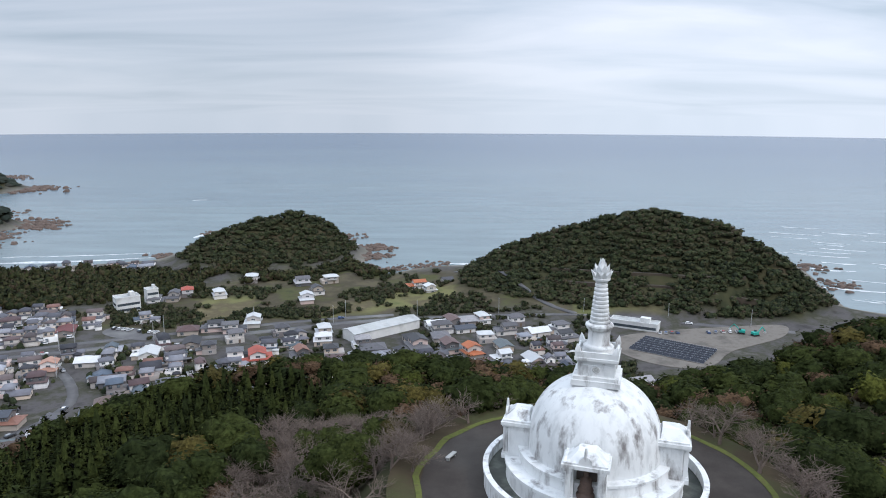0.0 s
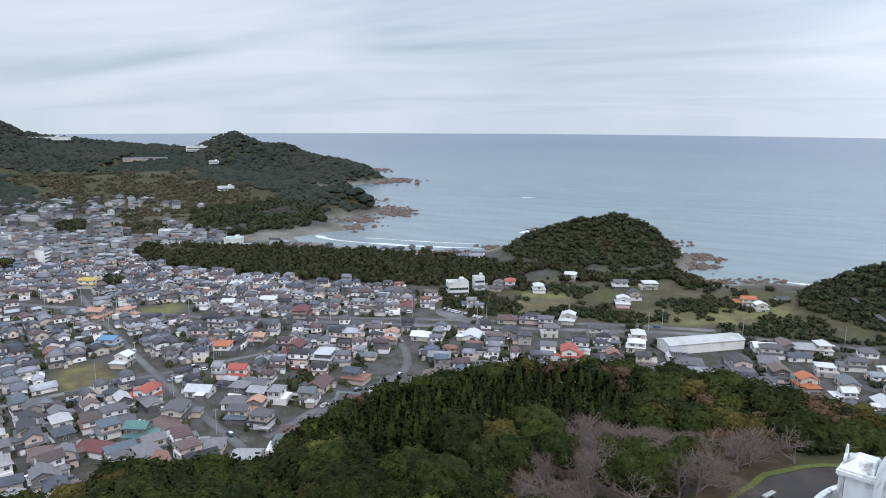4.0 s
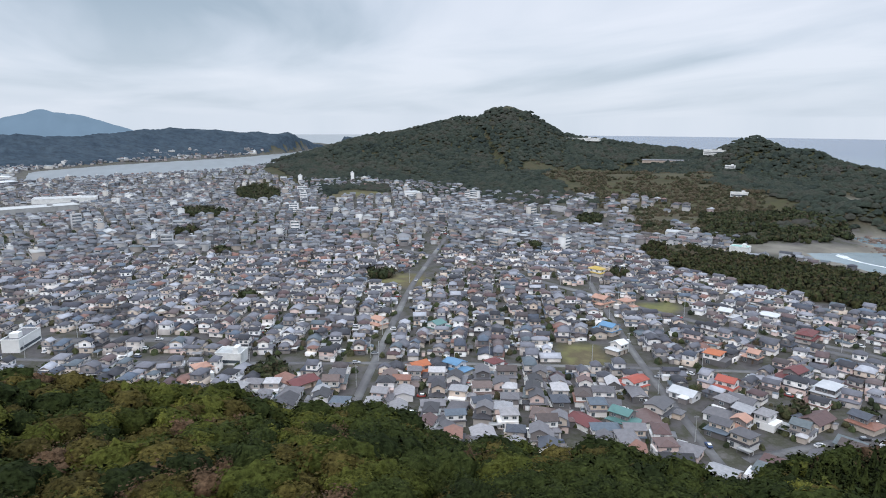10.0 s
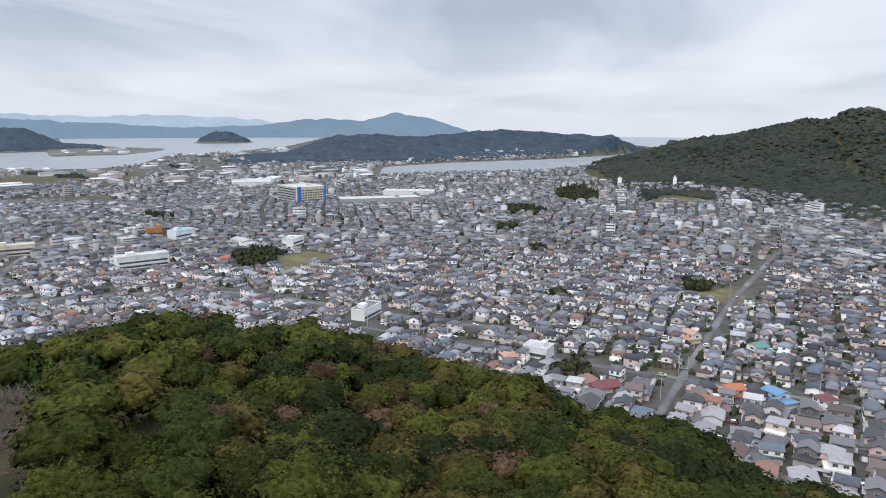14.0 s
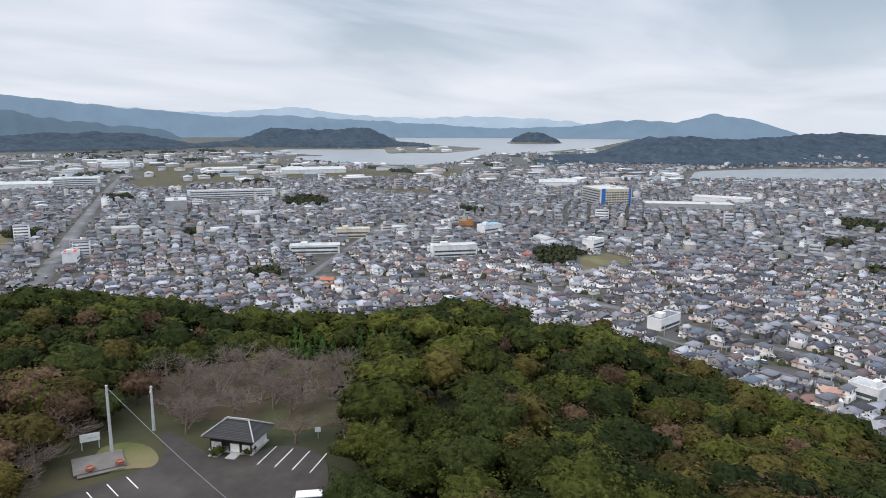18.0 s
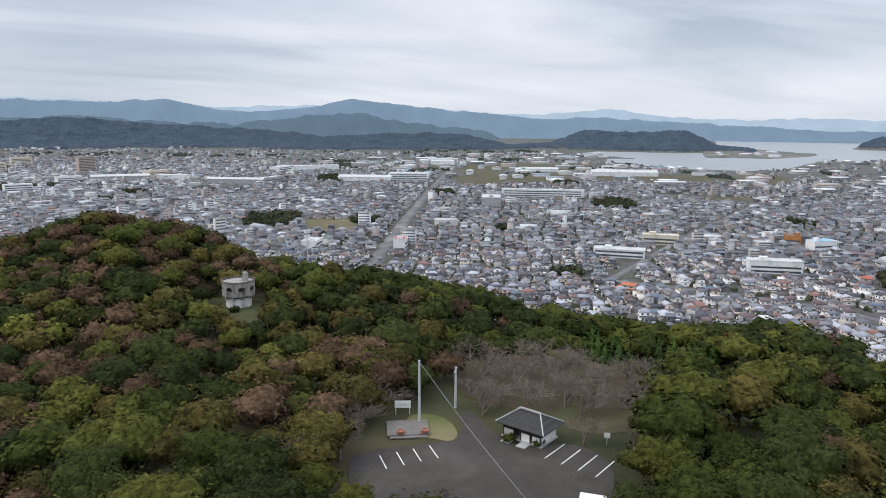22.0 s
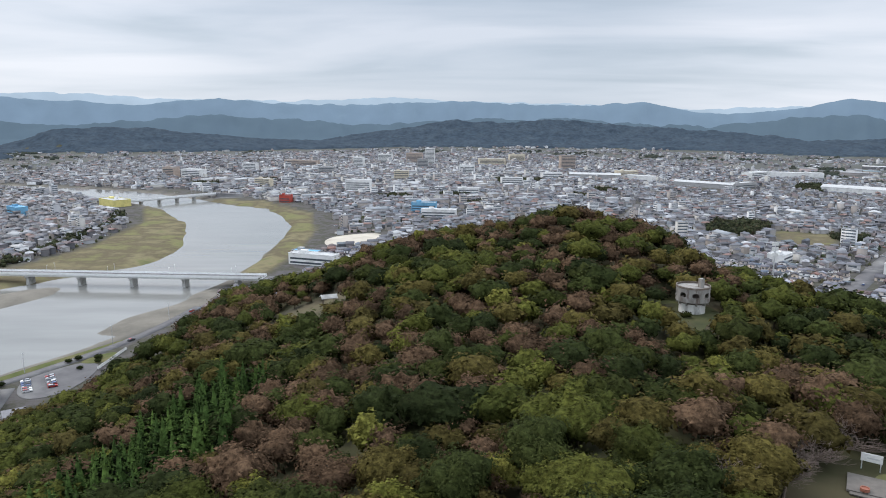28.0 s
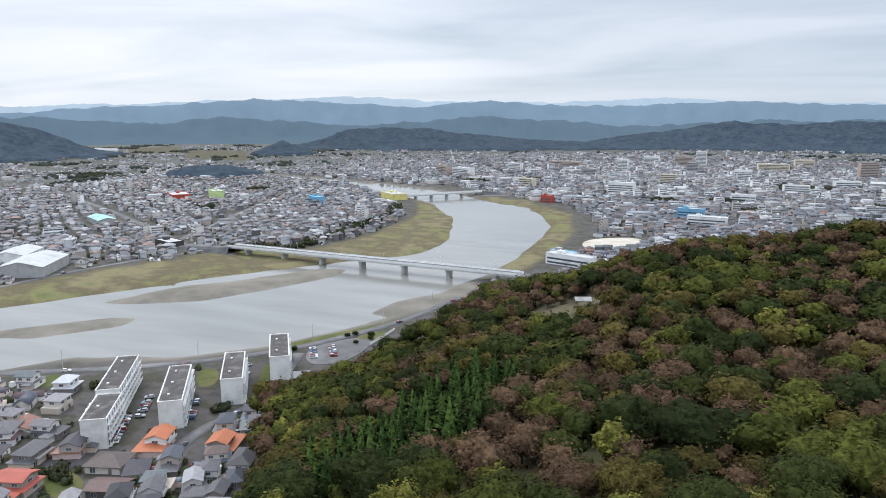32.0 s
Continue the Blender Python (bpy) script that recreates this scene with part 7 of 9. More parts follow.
CLEAN_WHITE = material("white_plaster", [(0.66, 0.65, 0.62), (0.78, 0.77, 0.74)], 1.2, 0.8, 0.1, 8, (0.42, 0.40, 0.36), 0.7)
DARK_TIMBER = material("dark_timber", [(0.030, 0.022, 0.017), (0.055, 0.040, 0.030)], 4, 0.8, 0.3, 12)
pavilion()


def shrub(x, y, z, size, label, mat=None):
    v, f, nrm = leafy([(0, 0, size * 0.45, size * 0.7, size * 0.5), (size * 0.4, 0.1, size * 0.35, size * 0.5, size * 0.4), (-size * 0.35, 0.2, size * 0.4, size * 0.5, size * 0.4)], 360, 0.10 * size, int(abs(x * 10)))
    me = mesh_of("shrub", v, np.array(f), [mat or LEAF])
    lean_of(me, nrm)
    ob = new("shrub", me)
    ob.matrix_world = pose(x, y, z)
    tagged(ob, label, "shrub")


shrub(-54.3, -56.6, 82.08, 1.1, "clipped shrub beside the pavilion")
shrub(-56.3, -53.6, 82.08, 1.0, "clipped shrub beside the pavilion")


def pole(x, y, z, tall, label, arms=0, turn=0.0, girth=0.15):
    e = new("utility_pole")
    part("shaft", Solid().rod(0, 0, -0.6, tall, girth, girth * 0.65, 10), STEEL, e)
    for k in range(arms):
        part("crossarm", Solid().box(0, 0, tall - 0.5 - 0.8 * k, 1.8, 0.10, 0.10, bottom=True), STEEL, e)
    e.matrix_world = pose(x, y, z, 0, 0, turn)
    return tagged(e, label, "pole")


pole(-48.8, -67.2, 82.1, 8.3, "tall pale grey pole beside the car park", girth=0.2)
pole(-55.5, -68.2, 82.05, 5.7, "pale grey concrete pole under the bare trees", 1, 40, 0.2)

PAD = material("dull_paving", [(0.10, 0.09, 0.08), (0.16, 0.145, 0.13)], 0.8, 0.9, 0.2, 6)
e = new("memorial_pad")
part("slab", Solid().box(0, 0, 0, 5.2, 4.2, 0.22), PAD, e)
part("step", Solid().box(0, -2.4, 0, 4.6, 0.6, 0.11), PAD, e)
e.matrix_world = pose(-46.6, -66.6, 82.1, 0, 0, 148)
tagged(e, "raised concrete pad beside the car park", "concrete pad")
PLANTER = material("red_planter", [(0.22, 0.08, 0.05), (0.32, 0.13, 0.09)], 3, 0.7)
for px, py in ((-44.9, -65.7), (-47.4, -64.1)):
    o = new("planter", Solid().lathe([(0.3, 0.0), (0.46, 0.08), (0.46, 0.42), (0.36, 0.42), (0.33, 0.3), (0.02, 0.3)], 18).mesh("planter", [PLANTER]))
    o.matrix_world = pose(px, py, 82.32)
    tagged(o, "round red-brown planter on the concrete pad", "planter", "planters on the pad")

e = new("sign_board")
part("panel", Solid().box(0, 0, 0.9, 2.1, 0.08, 0.95, bottom=True), PAINT_WHITE, e, "white panel with faded markings")
for sx in (-0.9, 0.9):
    part("post", Solid().box(sx, 0.06, -0.3, 0.1, 0.1, 1.9), STEEL, e)
part("text_bar", Solid().box(0.15, -0.045, 1.25, 1.2, 0.02, 0.16, bottom=True), STEEL, e)
e.matrix_world = pose(-48.6, -70.6, 82.1, 0, 0, 144)
tagged(e, "white notice board on two posts at the wood's edge", "sign")
e = new("sign_board")
part("panel", Solid().box(0, 0, 0.8, 0.7, 0.06, 0.6, bottom=True), PAINT_WHITE, e)
part("post", Solid().box(0, 0.05, -0.3, 0.08, 0.08, 1.5), STEEL, e)
e.matrix_world = pose(-63.0, -48.9, 82.08, 0, 0, 125)
tagged(e, "small pale notice board among the bare trees", "sign")

# a sagging wire from the tall pole to the ground at the near edge
pts = [Vector((-48.8, -67.2, 90.2)).lerp(Vector((-43.4, -38.5, 83.0)), i / 12) - Vector((0, 0, 0.5 * math.sin(math.pi * i / 12))) for i in range(13)]
cv = bpy.data.curves.new("stay_wire", "CURVE")
cv.dimensions, cv.bevel_depth, cv.bevel_resolution = "3D", 0.026, 1
sp = cv.splines.new("POLY")
sp.points.add(12)
for q, p in zip(sp.points, pts):
    q.co = (*p, 1)
cv.materials.append(material("bluish_wire", [(0.16, 0.18, 0.21), (0.22, 0.24, 0.27)], 2, 0.4))
tagged(new("stay_wire", cv), "bluish stay wire from the tall pole to the asphalt", "wire")


def bare_trees():
    temps = [bare_template(s, 6.0) for s in range(4)]
    meshes = [mesh_of("branches", v, np.array(f), [TWIG]) for v, f in temps]
    spots = []
    r = np.random.default_rng(5)
    x, y = jitter_grid(-90, -55, -90, -34, 4.3)
    for px, py in zip(x, y):
        if inside(ORCHARD, np.array([px]), np.array([py]))[0] > 0.5 and math.hypot(px + 57.4, py + 56.4) > 6.5 and not (px > -64 and py > -55):
            spots.append((px, py))
    for a, d in ((-1, 101), (1.5, 107), (4, 98), (7, 104), (9, 96), (11, 108), (-4, 106), (-27, 100), (-30, 96), (14, 97), (6, 92), (3, 112), (-24, 110), (150, 82), (153, 78), (148, 88), (157, 84), (0, 92), (5, 97), (8, 93), (2, 99), (10, 101), (12, 92), (6, 110), (-2, 97), (9, 87), (13, 104), (-25, 96), (-29, 106), (-22, 104), (151, 74), (154, 70)):
        spots.append((-d * math.sin(radians(a)), d * math.cos(radians(a))))
    spots += [(-63.1, -45.1), (-68.7, -46.2), (-66.5, -42.0), (-60.8, -50.6), (-39.5, -71.0), (-37.0, -66.5), (-34.0, -67.0), (-43.5, -72.0), (-56.6, -64.0), (-71, -50), (-64.5, -39.5), (-58.5, -66.5)]
    x, y = jitter_grid(-36, 66, 50, 118, 3.3)
    b2, r2 = polar(x, y)
    for px, py, pb, pr in zip(x, y, b2, r2):
        if ((-5 < pb < 20 and 66 < pr < 112) or (-36 < pb < -19 and 66 < pr < 94 and r.uniform() < 0.75)) and math.hypot(px - PLAZA[0], py - PLAZA[1]) > 18.8:
            spots.append((px, py))
    for px, py in spots:
        z = float(height(np.array([px]), np.array([py]))[0][0])
        o = new("bare_tree", meshes[int(r.integers(0, 4))])
        k = r.uniform(1.0, 1.45)
        o.matrix_world = pose(px, py, z - 0.1, 0, 0, r.uniform(0, 360)) @ Matrix.Diagonal((k * 1.16, k * 1.16, k * 0.80, 1))
        tagged(o, "leafless cherry tree with grey-brown spreading twigs", "tree", "bare trees on the hill")


bare_trees()


# ---------------------------------------------------------------- the round lookout
GRIMY = material("grimy_concrete", [(0.19, 0.18, 0.165), (0.34, 0.325, 0.305)], 0.9, 0.85, 0.2, 6, (0.11, 0.085, 0.07), 0.7, stretch=(1, 1, 0.4))


def lookout():
    e = new("lookout_tower")
    n = 8

    def ring(r, z0, z1, inner, k=0):
        return Solid().lathe([(inner, z0), (r, z0), (r, z1), (inner, z1)], 40, k)

    def arc(r0, r1, a0, a1, z0, z1, steps=6):
        """A curved piece of wall with closed ends."""
        s = Solid()
        an = [a0 + (a1 - a0) * i / steps for i in range(steps + 1)]
        v = [(r * math.cos(a), r * math.sin(a), z) for a in an for r, z in ((r0, z0), (r1, z0), (r1, z1), (r0, z1))]
        f = [(4 * i + k, 4 * i + 4 + k, 4 * i + 4 + (k + 1) % 4, 4 * i + (k + 1) % 4) for i in range(steps) for k in range(4)]
        return s.add(v, f + [(0, 1, 2, 3), (4 * steps + 3, 4 * steps + 2, 4 * steps + 1, 4 * steps)], 0)
    part("base_wall", Solid().lathe([(3.2, -0.6), (3.2, 2.5)], 40), OLD_WHITE, e, "white base wall")
    # shade of the overhang painted as a dark ring in the recess
    part("shade_band", Solid().lathe([(3.05, 2.4), (3.05, 3.2)], 40), SHADE_WALL, e, "recess under the overhanging floor, shade painted as a dark band")
    for i in range(10):
        a = 2 * math.pi * i / 10
        part("bracket", Solid().box(0, 0, 2.3, 0.3, 0.9, 0.9), GRIMY, e, at=pose(3.5 * math.cos(a), 3.5 * math.sin(a), 0, 0, 0, math.degrees(a) + 90))
    part("lower_floor", ring(4.1, 3.1, 3.5, 0.05), GRIMY, e)
    part("sill_wall", ring(4.1, 3.5, 4.35, 3.85), GRIMY, e)
    step = 2 * math.pi / n
    for i in range(n):
        part("wall_panel", arc(3.85, 4.1, step * i - 0.19, step * i + 0.19, 4.35, 5.55), GRIMY, e)
        for q in (-1, 1):
            # rounded corners of the openings
            part("corner_block", arc(3.87, 4.08, step * i + q * 0.19, step * i + q * 0.245, 5.28, 5.55, 2), GRIMY, e)
            part("corner_block", arc(3.87, 4.08, step * i + q * 0.19, step * i + q * 0.245, 4.35, 4.55, 2), GRIMY, e)
        part("opening_sill", arc(3.85, 4.22, step * (i + 0.5) - 0.17, step * (i + 0.5) + 0.17, 4.2, 4.36, 3), GRIMY, e)
    # core coloured dark to stand for shade inside the openings
    part("core", Solid().lathe([(2.2, 3.5), (2.2, 6.2)], 24), SHADE_WALL, e, "inner stair core, coloured dark as the shaded interior")
    part("lintel", ring(4.1, 5.55, 6.4, 3.85), GRIMY, e)
    part("roof", ring(4.2, 6.3, 6.5, 0.05), GRIMY, e)
    part("parapet", ring(4.2, 6.5, 7.0, 4.0), RUSTY, e, "rust-stained parapet")
    part("stair_head", Solid().box(-1.4, 1.2, 6.5, 0.9, 1.3, 2.3), GRIMY, e)
    e.matrix_world = pose(TOWER[0], TOWER[1], 76.0, 0, 0, 12) @ Matrix.Diagonal((0.92, 0.92, 0.92, 1))
    tagged(e, "round two-storey concrete lookout with rounded openings, stained grey", "lookout tower")


RUSTY = material("rust_stained_concrete", [(0.10, 0.075, 0.06), (0.20, 0.165, 0.14)], 1.2, 0.9, 0.2, 6, (0.26, 0.25, 0.235), 0.8)
lookout()
slab("lawn", [(-52, -151), (-54, -162), (-60, -165), (-67, -162), (-67, -153), (-60, -146), (-57, -139), (-52, -137)], 76.06, material("rough_grass", [(0.026, 0.032, 0.011), (0.046, 0.050, 0.017), (0.060, 0.056, 0.022)], 0.25, 0.95, 0.5, 3, (0.050, 0.040, 0.022), 0.12), "mown grass round the lookout", category="lawn")
shrub(TOWER[0] + 3.2, TOWER[1] + 5.2, 76.0, 1.6, "dark round shrub beside the lookout")
shrub(TOWER[0] - 7.0, TOWER[1] + 3.2, 76.0, 1.3, "dark round shrub beside the lookout")

e = new("radio_mast")
part("shaft", Solid().rod(0, 0, -1, 15, 0.22, 0.16, 8), STEEL, e)
for z in (11.5, 13.0, 14.4):
    part("aerial", Solid().box(0, 0, z, 1.6, 0.3, 0.9, bottom=True), PAINT_WHITE, e)
e.matrix_world = pose(-89, -176, float(height(np.array([-89.0]), np.array([-176.0]))[0][0]))
tagged(e, "slim grey radio mast rising above the trees", "mast")

o = new("shelter_roof", None)
part("roof", Solid().gable(0, 0, 2.4, 5, 3.4, 0.9), [CONCRETE, CONCRETE], o)
for sx in (-1.8, 1.8):
    for sy in (-1.1, 1.1):
        part("post", Solid().box(sx, sy, -0.5, 0.16, 0.16, 2.9), BARK, o)
o.name = "shelter"
o.matrix_world = pose(GLADE[0] - 6, GLADE[1] + 3, float(height(np.array([GLADE[0] - 6.0]), np.array([GLADE[1] + 3.0]))[0][0]), 0, 0, 20)
tagged(o, "small open shelter with a pale roof in a grassy glade", "shelter")


# terraces cut into the near face of the wooded knoll
LEDGE = material("mossy_ledge", [(0.06, 0.055, 0.045), (0.11, 0.10, 0.085)], 0.2, 0.95)
CUT_EARTH = material("cut_earth", [(0.028, 0.021, 0.015), (0.045, 0.034, 0.024), (0.035, 0.035, 0.018)], 0.08, 0.95, 0.4, 1.0)
for level, (d0, b0, b1) in enumerate(((456, -9, -25), (468, -9, -24))):
    bs = np.linspace(b0, b1, 40)
    d = d0 + 10 * np.abs(np.linspace(-1, 1, 40)) ** 2 + value_noise(bs * 10, bs * 0, 25, level) * 2
    x, y = -d * np.sin(np.radians(bs)), d * np.cos(np.radians(bs))
    z = height(x, y)[0]
    z = np.convolve(np.pad(z, 10, "edge"), np.ones(21) / 21, "valid")
    out = np.stack([np.sin(np.radians(bs)), -np.cos(np.radians(bs))], -1)
    v, n = [], 40
    for off, up in ((2.6, -4.0), (1.6, 1.2), (0.9, 1.3), (-3.5, 1.0)):
        v.append(np.column_stack([x + out[:, 0] * off, y + out[:, 1] * off, z + up]))
    i = np.arange(n - 1)
    f = np.concatenate([np.stack([k * n + i, k * n + i + 1, (k + 1) * n + i + 1, (k + 1) * n + i], -1) for k in range(3)])
    idx = np.repeat([0, 1, 0], n - 1)
    tagged(new("retaining_wall", mesh_of("retaining_wall", np.concatenate(v), f, [CUT_EARTH, LEDGE], idx)), "terraced retaining wall cut into the knoll", "retaining wall", kind="structure")


# ---------------------------------------------------------------- shore
def shore_strip(name, line, wide, z, mat, label, seed, ragged=2.0):
    pts = np.array(line, float)
    for _ in range(3):
        q = [pts[0]]
        for a, c in zip(pts, pts[1:]):
            q += [a * 0.75 + c * 0.25, a * 0.25 + c * 0.75]
        pts = np.array(q + [pts[-1]])
    fine = [pts[0]]
    for a, c in zip(pts, pts[1:]):
        n = max(1, int(np.hypot(*(c - a)) / 4))
        fine += [a + (c - a) * (i + 1) / n for i in range(n)]
    pts = np.array(fine)
    t = np.gradient(pts, axis=0)
    t /= np.linalg.norm(t, axis=1, keepdims=True) + 1e-9
    nrm = np.stack([-t[:, 1], t[:, 0]], -1)
    k = np.arange(len(pts))
    w0 = wide * np.clip(0.5 + value_noise(k * 4.0, k * 0, 22, seed) * 0.7, 0.08, 1.3)
    w1 = wide * np.clip(0.5 + value_noise(k * 4.0, k * 0, 15, seed + 3) * 0.7, 0.08, 1.3)
    ends = np.clip(np.minimum(k, len(k) - 1 - k) / 5.0, 0.02, 1)
    L, R = pts + nrm * (w0 * ends)[:, None], pts - nrm * (w1 * ends)[:, None]
    n = len(pts)
    v = np.concatenate([np.column_stack([L, np.full(n, z)]), np.column_stack([pts, np.full(n, z + 0.25)]), np.column_stack([R, np.full(n, z)])])
    i = np.arange(n - 1)
    f = np.concatenate([np.stack([n + i, n + i + 1, i + 1, i], -1), np.stack([2 * n + i, 2 * n + i + 1, n + i + 1, n + i], -1)])
    tagged(new(name, mesh_of(name, v, f, [mat], shade=True)), label, name, kind="structure")


FOAM = material("sea_foam", [(0.26, 0.31, 0.33), (0.55, 0.58, 0.60), (0.80, 0.81, 0.81)], 0.25, 0.9, 0.3, 1.0)
shore_strip("surf", [(-250, 592), (-290, 582), (-350, 566), (-405, 566), (-432, 580)], 6.0, -1.95, FOAM, "white line of surf on the sand beach", 3)
shore_strip("surf", [(-262, 612), (-320, 598), (-380, 590)], 2.4, -1.95, FOAM, "thin second line of breaking surf", 8)
wave = random.Random(6)
for k in range(44):
    # rollers coming in off the knoll, broken into short crests
    a, d = radians(-26.5 - wave.uniform(0, 9)), 500 + (k / 44) ** 1.4 * 420 + wave.uniform(-12, 12)
    cx, cy, half = -d * math.sin(a), d * math.cos(a), wave.uniform(9, 26)
    if inside(SEA, np.array([cx]), np.array([cy]))[0] < 12:
        continue
    ux, uy = math.cos(radians(-24)), math.sin(radians(-24))
    shore_strip("surf", [(cx - ux * half, cy - uy * half), (cx + uy * 3, cy - ux * 3), (cx + ux * half, cy + uy * half)], wave.uniform(1.0, 3.0), -1.95, FOAM, "short crests of breaking waves off the knoll", 30 + k)
shore_strip("surf", [(30, 572), (12, 574), (-6, 570)], 4.5, -1.95, FOAM, "white surf in the gap between the knolls", 21)
shore_strip("surf", [(-75, 652), (-92, 668), (-110, 700)], 2.5, -1.95, FOAM, "white surf round the rocks", 24)
shore_strip("surf", [(-228, 740), (-245, 715), (-250, 690)], 4.0, -1.95, FOAM, "white surf round the reef", 27)
shore_strip("surf", [(-344, 1010), (-352, 1008), (-362, 1003)], 3.0, -1.95, FOAM, "small white breaker over a sunken rock", 28)
shore_strip("surf", [(-425, 640), (-432, 660), (-470, 690)], 2.0, -1.95, FOAM, "white surf round the rocks", 29)


def boulders(name, spots, label, seed):
    r = np.random.default_rng(seed)
    P, S = [], []
    for x, y, n, spread, big in spots:
        for _ in range(n * 3):
            P.append((x + r.normal() * spread * 1.15, y + r.normal() * spread * 1.15, SEA_LEVEL))
            k = big * r.uniform(0.18, 0.75)
            S.append((k, k * r.uniform(0.5, 1.4), k * r.uniform(0.4, 0.9)))
    me = scatter_mesh(name, DOMES, r.integers(0, 6, len(P)), np.array(P), r.uniform(0, 6.28, len(P)), np.array(S), [ROCK])
    tagged(new(name, me), label, "rocks", kind="stuff")


boulders("shore_rocks", [(-66, 640, 34, 7, 4.5), (-62, 600, 22, 7, 4), (-50, 550, 22, 7, 3.5), (-100, 700, 20, 9, 4), (-235, 715, 26, 7, 4), (-225, 735, 16, 6, 3.5), (-246, 600, 18, 5, 3), (-424, 640, 24, 9, 4.5),
                         (-455, 690, 30, 12, 5), (-448, 765, 40, 14, 5.5), (-470, 790, 24, 12, 5), (-560, 850, 30, 18, 5), (-680, 1130, 50, 22, 7), (-675, 1165, 40, 12, 6), (-840, 1340, 40, 25, 7), (0, 562, 20, 8, 3), (-25, 556, 20, 7, 3), (300, 560, 24, 10, 4), (285, 500, 24, 10, 4)],
         "brown shore rocks at the headlands", 4)


# ---------------------------------------------------------------- bridges
PAL_GIRDER = material("pale_girder", [(0.60, 0.61, 0.61), (0.74, 0.75, 0.75)], 0.5, 0.6)


def bridge(a, c, z, wide, piers, label):
    A, C = Vector((*a, 0)), Vector((*c, 0))
    L = (C - A).length
    e = new("bridge")
    part("deck", Solid().box(0, 0, z - 0.9, L, wide, 0.8, bottom=True), PAL_GIRDER, e)
    part("roadway", Solid().box(0, 0, z - 0.1, L, wide - 2.4, 0.06), ROADWAY, e, "grey asphalt carriageway")
    for s in (-1, 1):
        part("girder", Solid().box(0, s * wide * 0.32, z - 2.4, L, 0.7, 1.5, bottom=True), PAL_GIRDER, e, "pale painted steel girder")
        part("parapet", Solid().box(0, s * (wide / 2 - 0.15), z - 0.1, L, 0.22, 1.0, bottom=True), PAL_GIRDER, e)
        part("rail", Solid().box(0, s * (wide / 2 - 0.15), z + 1.05, L, 0.1, 0.1, bottom=True), STEEL, e)
    for k in range(piers):
        x = -L / 2 + L * (k + 0.5) / piers
        p = part("pier", Solid().box(x, 0, -5, 2.2, wide * 0.72, z + 1.6).box(x, 0, z - 3.5, 2.8, wide * 0.9, 1.1, bottom=True), CONCRETE, e)
    for s in (-1, 1):
        for k in range(6):
            x = -L / 2 + L * (k + 0.5) / 6
            q = part("lamp_post", Solid().rod(x, s * (wide / 2 - 0.3), z, z + 6.5, 0.09, 0.06, 6), STEEL, e)
            part("lamp_head", Solid().box(x, s * (wide / 2 - 0.9), z + 6.4, 0.25, 1.2, 0.12, bottom=True), PAINT_WHITE, q)
    m = (A + C) / 2
    e.matrix_world = pose(m.x, m.y, 0, 0, 0, math.degrees(math.atan2(C.y - A.y, C.x - A.x)))
    tagged(e, label, "bridge", "river bridges")


bridge((396, -519), (121, -498), 7.0, 10.5, 7, "long pale girder bridge across the river near the sandbanks")
bridge((440, -965), (332, -1090), 5.5, 10, 6, "farther pale girder bridge at the river bend")
for line in ([(480, -530), (440, -522), (394, -519)], [(122, -498), (90, -500), (60, -515)], [(334, -1088), (300, -1100), (260, -1110)]):
    s = Solid()
    for k, ((x0, y0), (x1, y1)) in enumerate(zip(line, line[1:])):
        d = math.hypot(x1 - x0, y1 - y0)
        nx, ny = -(y1 - y0) / d * 6, (x1 - x0) / d * 6
        zs = (0.2, 6.3) if line[-1] == (394, -519) else (6.3, 0.2)
        z0, z1 = zs[0] + (zs[1] - zs[0]) * k / 2, zs[0] + (zs[1] - zs[0]) * (k + 1) / 2
        s.add([(x0 + nx, y0 + ny, z0), (x0 - nx, y0 - ny, z0), (x1 - nx, y1 - ny, z1), (x1 + nx, y1 + ny, z1), (x0 + nx * 1.6, y0 + ny * 1.6, -0.5), (x0 - nx * 1.6, y0 - ny * 1.6, -0.5), (x1 - nx * 1.6, y1 - ny * 1.6, -0.5), (x1 + nx * 1.6, y1 + ny * 1.6, -0.5)],
              [(0, 1, 2, 3), (0, 3, 7, 4), (2, 1, 5, 6)], 0)
    tagged(new("ramp", s.mesh("ramp", [ROADWAY])), "sloping asphalt approach to the bridge", "ramp", kind="structure")


# ---------------------------------------------------------------- large buildings
def plain(name, c, rough=0.8):
    return material(name, [tuple(v * 0.88 for v in c), tuple(min(1, v * 1.08) for v in c)], 0.25, rough, 0.05, 4, tuple(v * 0.7 for v in c), 0.12)


